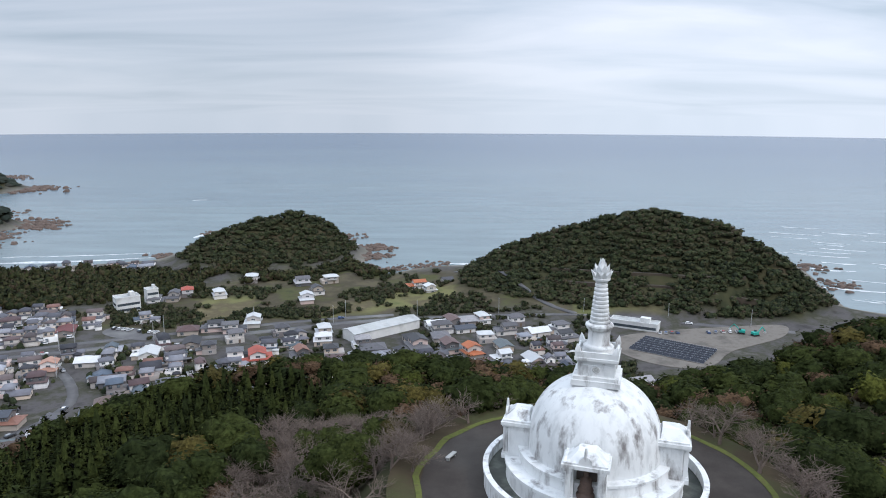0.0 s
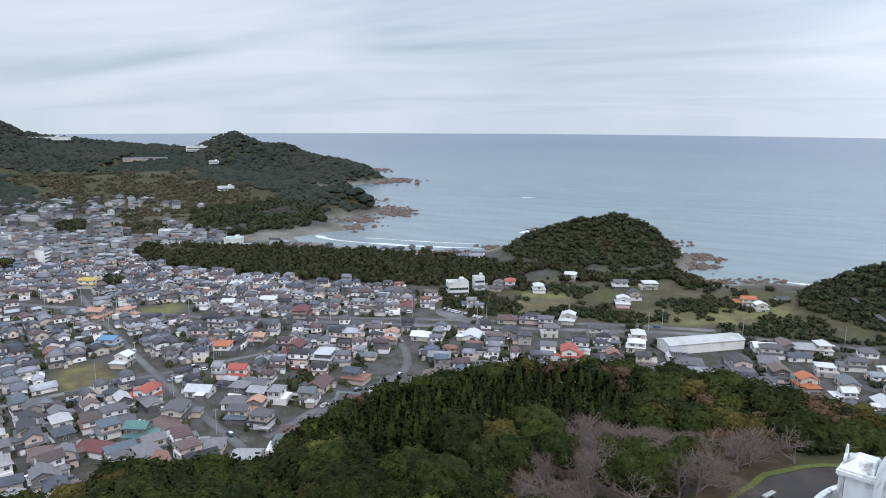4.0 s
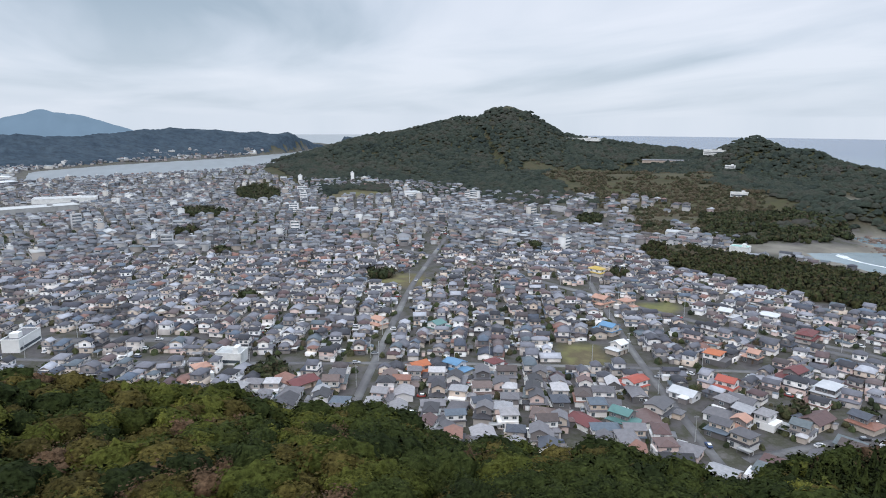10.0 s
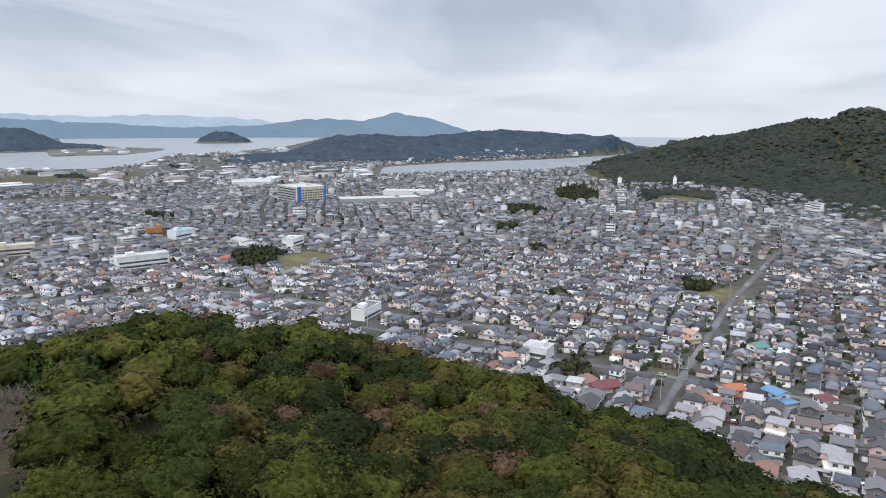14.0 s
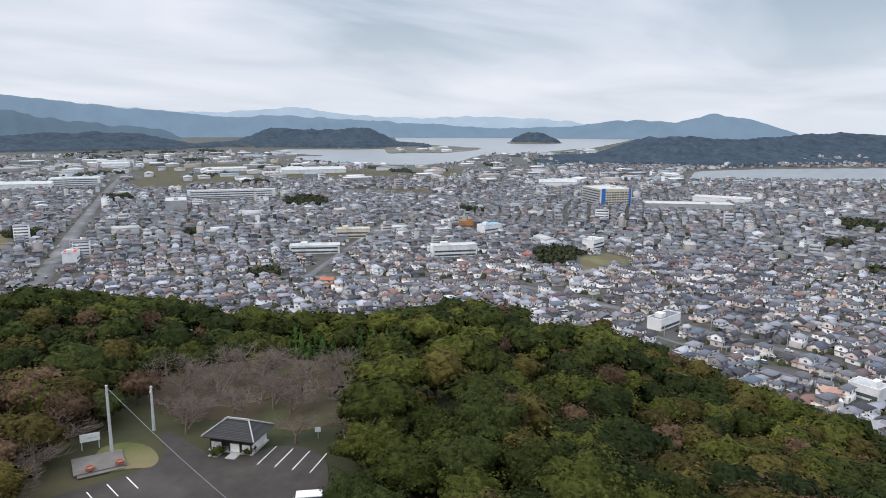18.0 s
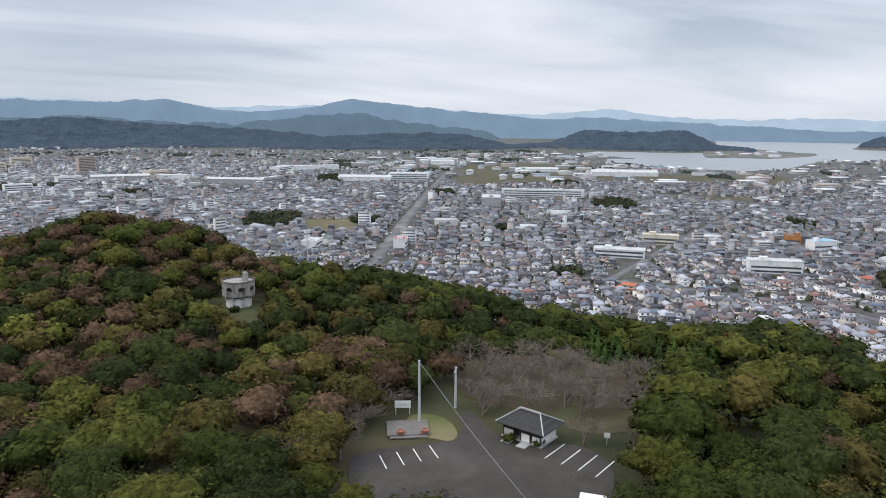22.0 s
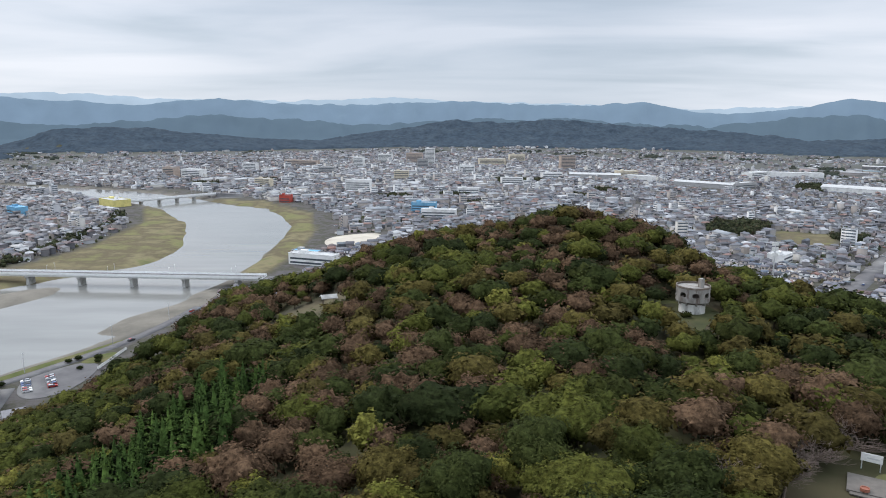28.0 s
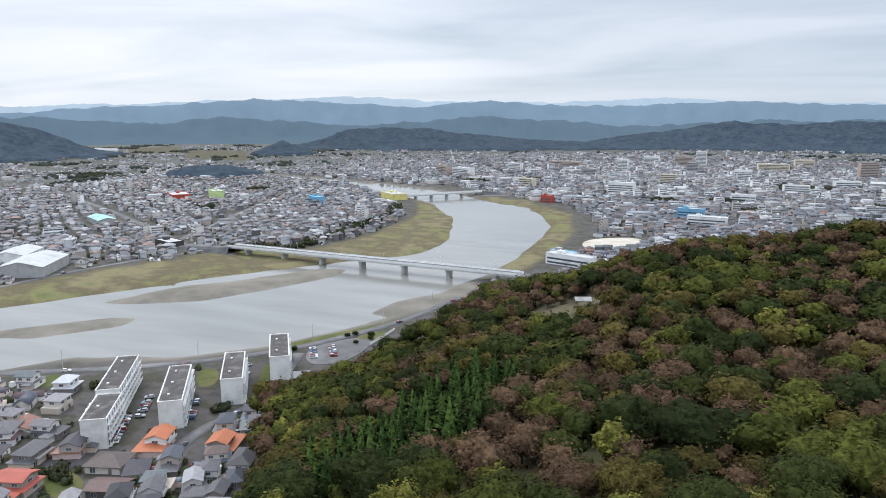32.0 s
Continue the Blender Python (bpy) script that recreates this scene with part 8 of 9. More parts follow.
PAL = {"white": plain("white_render", (0.72, 0.72, 0.71)), "cream": plain("cream_render", (0.62, 0.55, 0.43)), "grey": plain("grey_render", (0.36, 0.36, 0.36)), "blue": plain("blue_panels", (0.03, 0.16, 0.48)),
       "tan": plain("tan_tiles", (0.42, 0.34, 0.29)), "yellow": plain("yellow_panels", (0.66, 0.58, 0.22)), "lime": plain("lime_panels", (0.50, 0.62, 0.28)), "red": plain("red_panels", (0.42, 0.07, 0.05)),
       "orange": plain("orange_panels", (0.42, 0.18, 0.06)), "teal": plain("teal_sheet", (0.30, 0.50, 0.46)), "sky": plain("light_blue_panels", (0.16, 0.38, 0.56)), "dark": plain("dark_cladding", (0.06, 0.055, 0.055)),
       "roof": plain("flat_roof", (0.15, 0.15, 0.16)), "pale_roof": plain("pale_flat_roof", (0.45, 0.46, 0.46)), "pink": plain("pink_panels", (0.62, 0.18, 0.30)), "brown": plain("brown_panels", (0.25, 0.12, 0.07))}


def large_building(x, y, w, d, h, turn, wall, roof, label, ends="", floors=True, gable=False, top="", glazed_ends=False):
    """A block with window bands on each floor, a parapet roof or a shallow gable."""
    e = new("building")
    part("wall", Solid().box(0, 0, -0.6, w, d, h + 0.6), PAL[wall], e)
    if ends:
        for s in (-1, 1):
            part("end_wall", Solid().box(s * (w / 2 - 2.6), 0, -0.6, 6.0, d + 0.8, h + 2.0), PAL[ends], e, ends + " end wall")
    if gable:
        part("gable_wall", Solid().peak(0, 0, h, w, d, d * 0.12), PAL[wall], e)
        part("roof", Solid().gable(0, 0, h + 0.1, w + 1, d + 1, d * 0.12 + 0.2, 0), PAL[roof], e)
    else:
        part("roof", Solid().box(0, 0, h, w - 0.5, d - 0.5, 0.12), PAL[roof], e)
        rim = Solid()
        for sx, sy, wx, wy in ((0, -d / 2, w, 0.3), (0, d / 2, w, 0.3), (-w / 2, 0, 0.3, d - 0.32), (w / 2, 0, 0.3, d - 0.32)):
            rim.box(sx, sy, h, wx, wy, 0.7)
        part("parapet", rim, PAL[wall], e)
        part("stair_head", Solid().box(w * 0.22, 0, h + 0.1, min(6, w * 0.2), min(5, d * 0.5), 2.6), PAL[wall], e)
    if top:
        part("roof_sign", Solid().box(-w * 0.15, 0, h + 0.6, w * 0.16, 1.2, 6.5), PAL[top], e, "plain sign board on the roof")
    if floors:
        for f in range(max(1, int(h / 3.4))):
            for s in (-1, 1):
                band = Solid().box(0, s * (d / 2 + 0.03), f * 3.4 + 1.0, w * 0.93, 0.08, 1.5, bottom=True)
                part("ribbon_window", band, GLASS, e)
                if glazed_ends:
                    part("ribbon_window", Solid().box(s * (w / 2 + 0.03), 0, f * 3.4 + 1.0, 0.08, d * 0.8, 1.5, bottom=True), GLASS, e)
    e.matrix_world = pose(x, y, max(0.0, float(height(np.array([x]), np.array([y]))[0][0])), 0, 0, turn)
    tagged(e, label, "building")
    BIG.append((x, y, max(w, d) * 0.5 + 5))
    return e


school = large_building(-998, -246, 47, 58, 23, 133, "cream", "pale_roof", "large cream school block with blue corner walls", glazed_ends=True)
for sx in (-1, 1):
    part("corner_wall", Solid().box(sx * 20.8, -29.3, -0.6, 5.6 if sx < 0 else 3.0, 0.7, 25.0), PAL["blue"], school, "blue corner wall")
part("side_wall", Solid().box(-23.65, 1.5, -0.6, 0.2, 54, 23.4), PAL["grey"], school, "grey side wall")
for f in range(6):
    part("ribbon_window", Solid().box(-23.8, 1.5, f * 3.6 + 1.4, 0.12, 50, 1.5, bottom=True), GLASS, school)
for k in range(9):
    part("mullion", Solid().box(-16 + 4 * k, -29.2, 0.4, 0.7, 0.4, 22.0), PAL["cream"], school)
large_building(-645, -718, 44, 26, 15, 48, "grey", "pale_roof", "grey sports hall with a pale roof")
large_building(-800, -770, 128, 13, 11, 134, "white", "pale_roof", "long white school building with rows of windows")
large_building(-800, -1135, 78, 36, 14, -40, "white", "pale_roof", "wide white factory hall")
large_building(-1190, -1527, 84, 30, 12, -38, "white", "pale_roof", "distant white factory hall")
large_building(-1249, -961, 140, 40, 8, -42, "white", "pale_roof", "long white works hall", floors=False, gable=True)
large_building(-500, -385, 44, 14, 7, -55, "white", "pale_roof", "low white hall with a pale roof")
large_building(-585, -402, 34, 12, 9, -55, "cream", "pale_roof", "cream public building with a flat roof")
large_building(-681, -319, 15, 11, 10, 115, "orange", "roof", "orange-clad block under scaffolding")
large_building(-672, -288, 24, 12, 10, -25, "white", "sky", "white block with a light blue roof")
large_building(-546, -268, 40, 12, 10, -50, "white", "pale_roof", "white school building with a flat roof")
large_building(-640, -168, 20, 12, 9, -15, "white", "pale_roof", "pale school hall beside a sports field")
large_building(-365, -532, 15, 11, 10, 45, "white", "red", "white block with a red roof edge")
large_building(-300, -584, 22, 14, 8, 45, "white", "pale_roof", "white block at the wide road")
large_building(-345, 35, 13, 10, 5.5, 62, "white", "pale_roof", "bright white modern house")
large_building(-412, -64, 22, 9, 6.5, -20, "white", "roof", "white apartment block with a dark flat roof")
large_building(440, -975, 46, 24, 9, -42, "yellow", "pale_roof", "yellow department store with a white roof sign", top="white", floors=False)
large_building(519, -879, 30, 14, 10, -40, "sky", "sky", "light blue shop building")
large_building(699, -885, 34, 16, 11, -40, "lime", "pale_roof", "lime green and white store", top="white", floors=False)
large_building(740, -850, 42, 26, 8, -40, "red", "pale_roof", "red-fronted store with a pale roof", floors=False)
large_building(212, -1021, 16, 13, 10, -10, "red", "roof", "dark red brick building at the river bend")
large_building(121, -1170, 42, 18, 20, -6, "white", "pale_roof", "tall white hospital block")
large_building(3, -1910, 26, 16, 42, -3, "white", "pale_roof", "white tower block in the town centre")
large_building(45, -1900, 44, 16, 30, -3, "tan", "pale_roof", "tan hotel block in the town centre")
large_building(-160, -1850, 70, 20, 18, 4, "cream", "pale_roof", "cream hospital in the town centre")
large_building(-330, -1700, 36, 18, 34, 8, "tan", "roof", "brown tower block in the town centre")
large_building(9, -910, 32, 12, 13, -8, "sky", "pale_roof", "light blue glazed building")
large_building(-10, -870, 44, 14, 9, -8, "white", "pale_roof", "white flats behind the wooded hill")
large_building(491, -1458, 50, 20, 16, -25, "white", "pale_roof", "white hospital across the river")
large_building(540, -1465, 30, 18, 20, -25, "tan", "pale_roof", "tan block across the river")
large_building(330, -1800, 90, 18, 16, -15, "tan", "pale_roof", "long tan hospital building")
large_building(180, -1760, 24, 16, 26, -10, "white", "pale_roof", "white apartment tower in the town")
large_building(98, -575, 42, 11, 9, -20, "white", "pale_roof", "white school by the river bank")
large_building(108, -600, 26, 9, 7, -20, "grey", "sky", "school annex with a bluish roof")
large_building(493, -397, 52, 34, 8, -62, "grey", "pale_roof", "pale grey warehouse behind the river bank", floors=False, gable=True)
large_building(545, -425, 40, 26, 7, -62, "white", "pale_roof", "white warehouse behind the river bank", floors=False, gable=True)
large_building(470, -523, 28, 15, 6, -22, "dark", "pale_roof", "dark-walled shop with a white roof")
large_building(649, -616, 48, 20, 6, -30, "grey", "teal", "long shed with a teal roof", floors=False, gable=True)
large_building(-196, 419, 14, 9, 9.2, 38, "white", "pale_roof", "white three-storey guest house near the shore", glazed_ends=True)
large_building(-185.5, 431, 7, 7, 11, 38, "white", "pale_roof", "white stair block of the guest house")
large_building(-468, 498, 16, 12, 5, 30, "white", "teal", "beach pavilion with a pale green roof", floors=False)
large_building(-34, 376, 44, 12, 5, 40, "white", "pale_roof", "long low white workshop", gable=True, floors=False)
large_building(111, 388, 27, 8, 4.2, -27, "white", "pale_roof", "long low white hall beside the solar field")
large_building(-1030, 1010, 40, 12, 9, 40, "white", "pale_roof", "white building on the headland slope")
large_building(-935, 955, 16, 9, 7, 30, "white", "pale_roof", "small white house on the headland slope")
large_building(-700, 735, 22, 8, 5, 40, "white", "pale_roof", "low white house among thickets")
large_building(-1095, 950, 90, 14, 5, 50, "tan", "roof", "long brown works hall on the slope", floors=False, gable=True)
large_building(-1285, 880, 80, 12, 5, 42, "white", "pale_roof", "long pale greenhouse on the slope", floors=False)
for k, (bx, by, bw, bd, bh, bt) in enumerate(((-723, -1173, 104, 30, 8, 135), (-1258, -965, 120, 34, 9, 136), (-1150, -1474, 60, 26, 9, 136), (-1260, -399, 72, 30, 8, 135), (-341, -1451, 104, 24, 9, 164), (-787, -1513, 120, 26, 9, 164),
                                              (-1219, -390, 66, 28, 8, 110), (-1009, -135, 118, 34, 6, 110), (1983, -1924, 80, 26, 9, 26), (-1106, -100, 80, 30, 6, 89), (-500, -1268, 110, 22, 8, 135), (-428, -1415, 62, 24, 9, 136), (-1190, -1160, 90, 26, 6, 136), (-1320, -1180, 70, 24, 6, 136))):
    large_building(bx, by, bw, bd, bh, bt, ("white", "grey", "white")[k % 3], "pale_roof", "long pale works hall among the houses", floors=False, gable=k % 2 == 0)
for k, (bx, by, bw, bd, bh, bt) in enumerate(((-150, -1300, 40, 14, 14, 5), (60, -1420, 30, 14, 17, 0), (-80, -1560, 34, 14, 20, -5), (230, -1560, 36, 15, 15, -12), (-250, -1450, 44, 14, 12, 12), (-420, -1500, 50, 16, 13, 20), (420, -1640, 34, 14, 18, -15),
                                              (-560, -1250, 60, 18, 10, 30), (-60, -1120, 34, 12, 12, 0), (300, -1260, 30, 14, 14, -20), (-700, -1500, 70, 24, 11, 36), (20, -1720, 26, 14, 24, -4), (130, -2000, 40, 16, 22, -3), (-250, -2050, 46, 16, 20, 6))):
    large_building(bx, by, bw, bd, bh, bt, ("white", "cream", "white", "grey")[k % 4], "pale_roof", "pale office or apartment block with a flat roof")

# flats by the river: white slabs with dark flat roofs
FELT = material("dark_roof_felt", [(0.055, 0.05, 0.05), (0.085, 0.078, 0.078)], 0.4, 0.9, stain=(0.14, 0.135, 0.13), stain_scale=0.2)


def flats(x, y, length, turn, label):
    e = new("apartment_block")
    h, d = 11.6, 9.0
    part("wall", Solid().box(0, 0, -0.6, length, d, h + 0.6), PAL["white"], e)
    part("roof", Solid().box(0, 0, h, length - 0.7, d - 0.7, 0.1), FELT, e, "dark felt roof")
    for sx, sy, wx, wy in ((0, -d / 2, length + 0.3, 0.35), (0, d / 2, length + 0.3, 0.35), (-length / 2, 0, 0.35, d - 0.36), (length / 2, 0, 0.35, d - 0.36)):
        part("parapet", Solid().box(sx, sy, h - 0.05, wx, wy, 0.4), PAL["white"], e)
    n = int(length / 3.3)
    for f in range(4):
        part("balcony", Solid().box(0, -d / 2 - 0.6, f * 2.8 + 0.5, length - 0.6, 1.1, 0.14, bottom=True).box(0, -d / 2 - 1.12, f * 2.8 + 0.62, length - 0.6, 0.08, 0.95, bottom=True), PAL["white"], e)
        for k in range(n):
            x0 = -length / 2 + length * (k + 0.5) / n
            part("window", WINDOW_TALL, None, e, at=pose(x0, -d / 2, f * 2.8 + 1.65))
            part("window", WINDOW_WIDE, None, e, at=pose(x0, d / 2, f * 2.8 + 1.85, 0, 0, 180))
    for k in range(max(1, n // 4)):
        part("roof_vent", Solid().box(-length / 2 + length * (k + 0.5) / max(1, n // 4), 1.2, h + 0.1, 0.9, 0.9, 0.5), PAL["white"], e)
    e.matrix_world = pose(x, y, 0, 0, 0, turn)
    tagged(e, label, "apartment block", "flats by the river")
    BIG.append((x, y, length * 0.5 + 5))


flats(209, -190.5, 25, -57.5, "white four-storey flats with a dark flat roof")
flats(231.5, -221.5, 42, -56.5, "white four-storey flats with a weathered pale roof")
flats(200, -220.5, 41, -55, "white four-storey flats with a dark flat roof")
flats(190.5, -246.5, 35, -56, "white four-storey flats with a dark flat roof")
flats(187.3, -278, 35, -56.5, "white four-storey flats with a dark flat roof")

# works and warehouses by the harbour
def works():
    x, y = jitter_grid(-2600, -900, -1750, 200, 62)
    b, r = polar(x, y)
    z, wet = height(x, y)
    keep = (r > 1330) & (z < 1) & (wet < -24) & (b > 84) & (b < 156) & (rng.uniform(0, 1, len(x)) < 0.42)
    x, y = x[keep], y[keep]
    temps = []
    for k in range(6):
        q = np.random.default_rng(k + 600)
        w, d, h = q.uniform(30, 62), q.uniform(16, 34), q.uniform(5, 10)
        temps.append(Solid().box(0, 0, -0.5, w, d, h, 0).peak(0, 0, h - 0.5, w, d, 2.2, 0).gable(0, 0, h - 0.45, w + 0.8, d + 0.8, 2.4, 1).template())
    me = scatter_mesh("works", temps, rng.integers(0, 6, len(x)), np.stack([x, y, x * 0], -1), radians(48) + rng.integers(0, 2, len(x)) * math.pi / 2, np.ones((len(x), 3)) * (1, 1, 0.8), [WALL_HAZED, SHED_I])
    tagged(new("works", me), "pale sheds and warehouses by the harbour", "warehouses", kind="stuff")
    BIG.extend((px, py, 34) for px, py in zip(x, y))


works()


slab("school_yard", YARDS[0], 0.12, material("school_yard_sand", [(0.40, 0.36, 0.30), (0.52, 0.48, 0.41)], 0.08, 0.95, stain=(0.34, 0.31, 0.25), stain_scale=0.03), "pale sand sports yard of the school", category="yard")


# ---------------------------------------------------------------- solar field
PANEL = material("solar_cells", [(0.010, 0.013, 0.022), (0.020, 0.024, 0.038)], 0.5, 0.45, spec=0.25)
RACK = plain("pale_racking", (0.42, 0.43, 0.45))
GRAVEL = material("yard_gravel", [(0.12, 0.105, 0.092), (0.18, 0.162, 0.143), (0.15, 0.137, 0.12)], 0.25, 0.95, 0.4, 6, (0.10, 0.09, 0.08), 0.08)
slab("gravel_yard", [(96, 372), (120, 380), (142, 386), (167, 390), (205, 397), (192, 372), (165, 356), (148, 346), (132, 322), (108, 322), (88, 346)], 0.25, GRAVEL, "pale gravel yard round the solar panels", category="yard")
e = new("solar_field")
for j in range(7):
    s = Solid()
    for i in range(11):
        x0 = -19 + i * 3.5
        s.add([(x0, -1.05, 0.5), (x0 + 3.35, -1.05, 0.5), (x0 + 3.35, 1.05, 1.35), (x0, 1.05, 1.35), (x0, -1.05, 0.42), (x0 + 3.35, -1.05, 0.42), (x0 + 3.35, 1.05, 1.27), (x0, 1.05, 1.27)],
              [(0, 1, 2, 3), (4, 5, 1, 0), (7, 6, 5, 4), (2, 6, 7, 3)], 0)
    row = part("panel_row", s, PANEL, e, at=pose(0, -10.8 + j * 3.6, 0))
    s = Solid().box(0.2, -1.2, 0.30, 38.8, 0.12, 0.12, 0, True).box(0.2, 1.2, 1.22, 38.8, 0.12, 0.12, 0, True)
    for i in range(8):
        s.box(-16.5 + i * 4.8, 0.9, -0.2, 0.12, 0.12, 1.45)
    part("rack", s, RACK, e, at=pose(0, -10.8 + j * 3.6, 0))
e.matrix_world = pose(120, 348, 0.25, 0, 0, -36)
tagged(e, "field of dark solar panels in slanting rows", "solar panels")
BIG.append((118, 348, 34))


slab("car_lot", [(-190, 368), (-152, 357), (-156, 378), (-192, 386)], 0.2, ROADWAY, "open asphalt car lot in the village")
slab("meadow", [(74, 412), (104, 408), (139, 413), (142, 438), (93, 439), (70, 432)], 0.2, LAWN, "green meadow beside the shore road")
# the car lot on the river bank below the hill
slab("car_lot", [(190, -309), (181, -326), (172, -336), (161, -330), (160, -300), (170, -287), (181, -290)], 0.2, ROADWAY, "worn asphalt car lot on the river bank")
slab("grass_bank", [(207, -304), (195, -328), (180, -352), (168, -374), (165, -369), (177, -346), (190, -325), (202, -302)], 0.16, LAWN, "strip of grass along the river bank")
slab("lawn", [(176, -334), (170, -346), (163, -352), (160, -338), (168, -332)], 0.24, LAWN, "small lawn beside the car lot")
e = new("garden_wall")
part("wall", Solid().box(0, 0, -0.2, 30, 0.3, 1.3), PAL["white"], e)
part("coping", Solid().box(0, 0, 1.1, 30.1, 0.42, 0.08, bottom=True), CONCRETE, e)
e.matrix_world = pose(161, -340, 0.2, 0, 0, 88)
tagged(e, "low white wall between the car lot and the hill", "wall")
for lx, ly, k in ((195, -303, 2.4), (180, -334, 2.2), (177, -338, 2.4), (168, -340, 2.6), (166, -335, 2.0), (170, -325, 1.9)):
    shrub(lx, ly, 0.2, k, "clipped round tree beside the car lot", LEAF_DEEP)

# ---------------------------------------------------------------- vehicles
TYRE = material("tyre_rubber", [(0.015, 0.015, 0.015), (0.03, 0.03, 0.03)], 2, 0.9)
CAR_PAINT = chance_material("car_paint", [(0.75, 0.75, 0.75), (0.68, 0.69, 0.70), (0.72, 0.72, 0.71), (0.30, 0.31, 0.33), (0.05, 0.05, 0.055), (0.12, 0.13, 0.15), (0.42, 0.43, 0.45), (0.30, 0.03, 0.03), (0.06, 0.10, 0.22)], "object", 0.3, 0.03, 1)


def car_thing(van=False):
    e = new("car")
    L, Wd = (4.2, 1.7) if van else (4.1, 1.68)
    prof = [(-L / 2, 0.35), (-L / 2, 0.95), (-L / 2 + 0.1, 1.05), (L / 2 - (0.5 if van else 1.1), 1.05), (L / 2 - 0.1, 0.85), (L / 2, 0.65), (L / 2, 0.35)]
    s = Solid()
    n = len(prof)
    s.add([(x, -Wd / 2, z) for x, z in prof] + [(x, Wd / 2, z) for x, z in prof], [tuple(range(n)), tuple(range(2 * n - 1, n - 1, -1))] + [(i, n + i, n + (i + 1) % n, (i + 1) % n) for i in range(n)], 0)
    body = part("body", s, CAR_PAINT if not van else PAL["white"], e)
    top = 1.9 if van else 1.45
    a = [(-L / 2 + 0.12, -Wd / 2 + 0.08, 1.05), (L / 2 - (0.55 if van else 1.15), -Wd / 2 + 0.08, 1.05), (L / 2 - (0.55 if van else 1.15), Wd / 2 - 0.08, 1.05), (-L / 2 + 0.12, Wd / 2 - 0.08, 1.05)]
    c = [(-L / 2 + 0.4, -Wd / 2 + 0.2, top - 0.06), (L / 2 - (1.2 if van else 1.95), -Wd / 2 + 0.2, top - 0.06), (L / 2 - (1.2 if van else 1.95), Wd / 2 - 0.2, top - 0.06), (-L / 2 + 0.4, Wd / 2 - 0.2, top - 0.06)]
    part("cabin_glass", Solid().add(a + c, [(0, 1, 5, 4), (1, 2, 6, 5), (2, 3, 7, 6), (3, 0, 4, 7), (4, 5, 6, 7)], 0), GLASS, e, "dark car windows")
    part("roof", Solid().add([(x, y, z - 0.01) for x, y, z in c] + [(x * 0.94, y * 0.94, top) for x, y, z in c], [(0, 1, 5, 4), (1, 2, 6, 5), (2, 3, 7, 6), (3, 0, 4, 7), (4, 5, 6, 7)], 0), CAR_PAINT if not van else PAL["white"], e)
    for x in (-L * 0.31, L * 0.31):
        for y in (-1, 1):
            wv = [(x + 0.31 * math.cos(t * math.pi / 6), y * (Wd / 2 - 0.1 + k * 0.12), 0.31 + 0.31 * math.sin(t * math.pi / 6)) for k in (0, 1) for t in range(12)]
            part("wheel", Solid().add(wv, [(t, (t + 1) % 12, 12 + (t + 1) % 12, 12 + t) for t in range(12)] + [tuple(range(12, 24))], 0), TYRE, e)
    for y in (-0.6, 0.6):
        part("headlight", Solid().box(L / 2 - 0.02, y, 0.62, 0.06, 0.3, 0.16, bottom=True), PAINT_WHITE, e)
    return e


van = car_thing(True)
van.name = "van"
van.matrix_world = pose(-50.0, -39.6, 82.1, 0, 0, 125)
tagged(van, "white minivan parked on the hilltop asphalt", "van")
first_car = car_thing()
first_car.matrix_world = pose(206, -196, 0.1, 0, 0, 30)
tagged(first_car, "parked car beside the flats", "car", "parked cars")
crng = np.random.default_rng(12)
dirx, diry = math.cos(radians(-57.5)), math.sin(radians(-57.5))
for row, (bx, by, n, side) in enumerate(((200, -186, 9, 0), (232, -206, 10, 0), (208, -208, 8, 0), (188, -214, 7, 0), (182, -240, 5, 0), (196, -262, 6, 0), (179, -296, 6, 0), (171, -302, 7, 0))):
    for k in range(n):
        if crng.uniform() < 0.75:
            c = copy_thing(first_car, pose(bx + dirx * 2.9 * k, by + diry * 2.9 * k, 0.1, 0, 0, -57.5 + 90 + 180 * (crng.uniform() < 0.5)))
for k in range(9):
    if k != 4:
        copy_thing(first_car, pose(-186 + 3.3 * k, 380.5 - 0.9 * k, 0.22, 0, 0, 75 + crng.uniform(-4, 4)))
for line, wide in ROADS:
    for (x0, y0), (x1, y1) in zip(line, line[1:]):
        d = math.hypot(x1 - x0, y1 - y0)
        if math.hypot(x0, y0) < 620 and crng.uniform() < 0.85:
            t = crng.uniform(0.2, 0.8)
            a = math.atan2(y1 - y0, x1 - x0)
            copy_thing(first_car, pose(x0 + (x1 - x0) * t + math.sin(a) * wide * 0.22, y0 + (y1 - y0) * t - math.cos(a) * wide * 0.22, 0.22, 0, 0, math.degrees(a)))

# the contractor's yard by the shore road
for k in range(9):
    copy_thing(first_car, pose((122 + 3.4 * k) if k < 4 else (133 + 4.2 * k), 376 + 0.4 * k, 0.25, 0, 0, 75 + crng.uniform(-8, 8)))
MACHINE = plain("teal_machine_paint", (0.03, 0.36, 0.30))
digger = new("excavator")
for sy in (-1, 1):
    part("track", Solid().box(0, sy * 1.1, 0, 3.8, 0.6, 0.9, bottom=True), TYRE, digger)
part("body", Solid().box(-0.3, 0, 1.0, 3.2, 2.6, 1.3, bottom=True), MACHINE, digger, "teal machine body")
part("cab", Solid().box(0.7, 0.7, 1.1, 1.3, 1.0, 1.9, bottom=True), GLASS, digger)
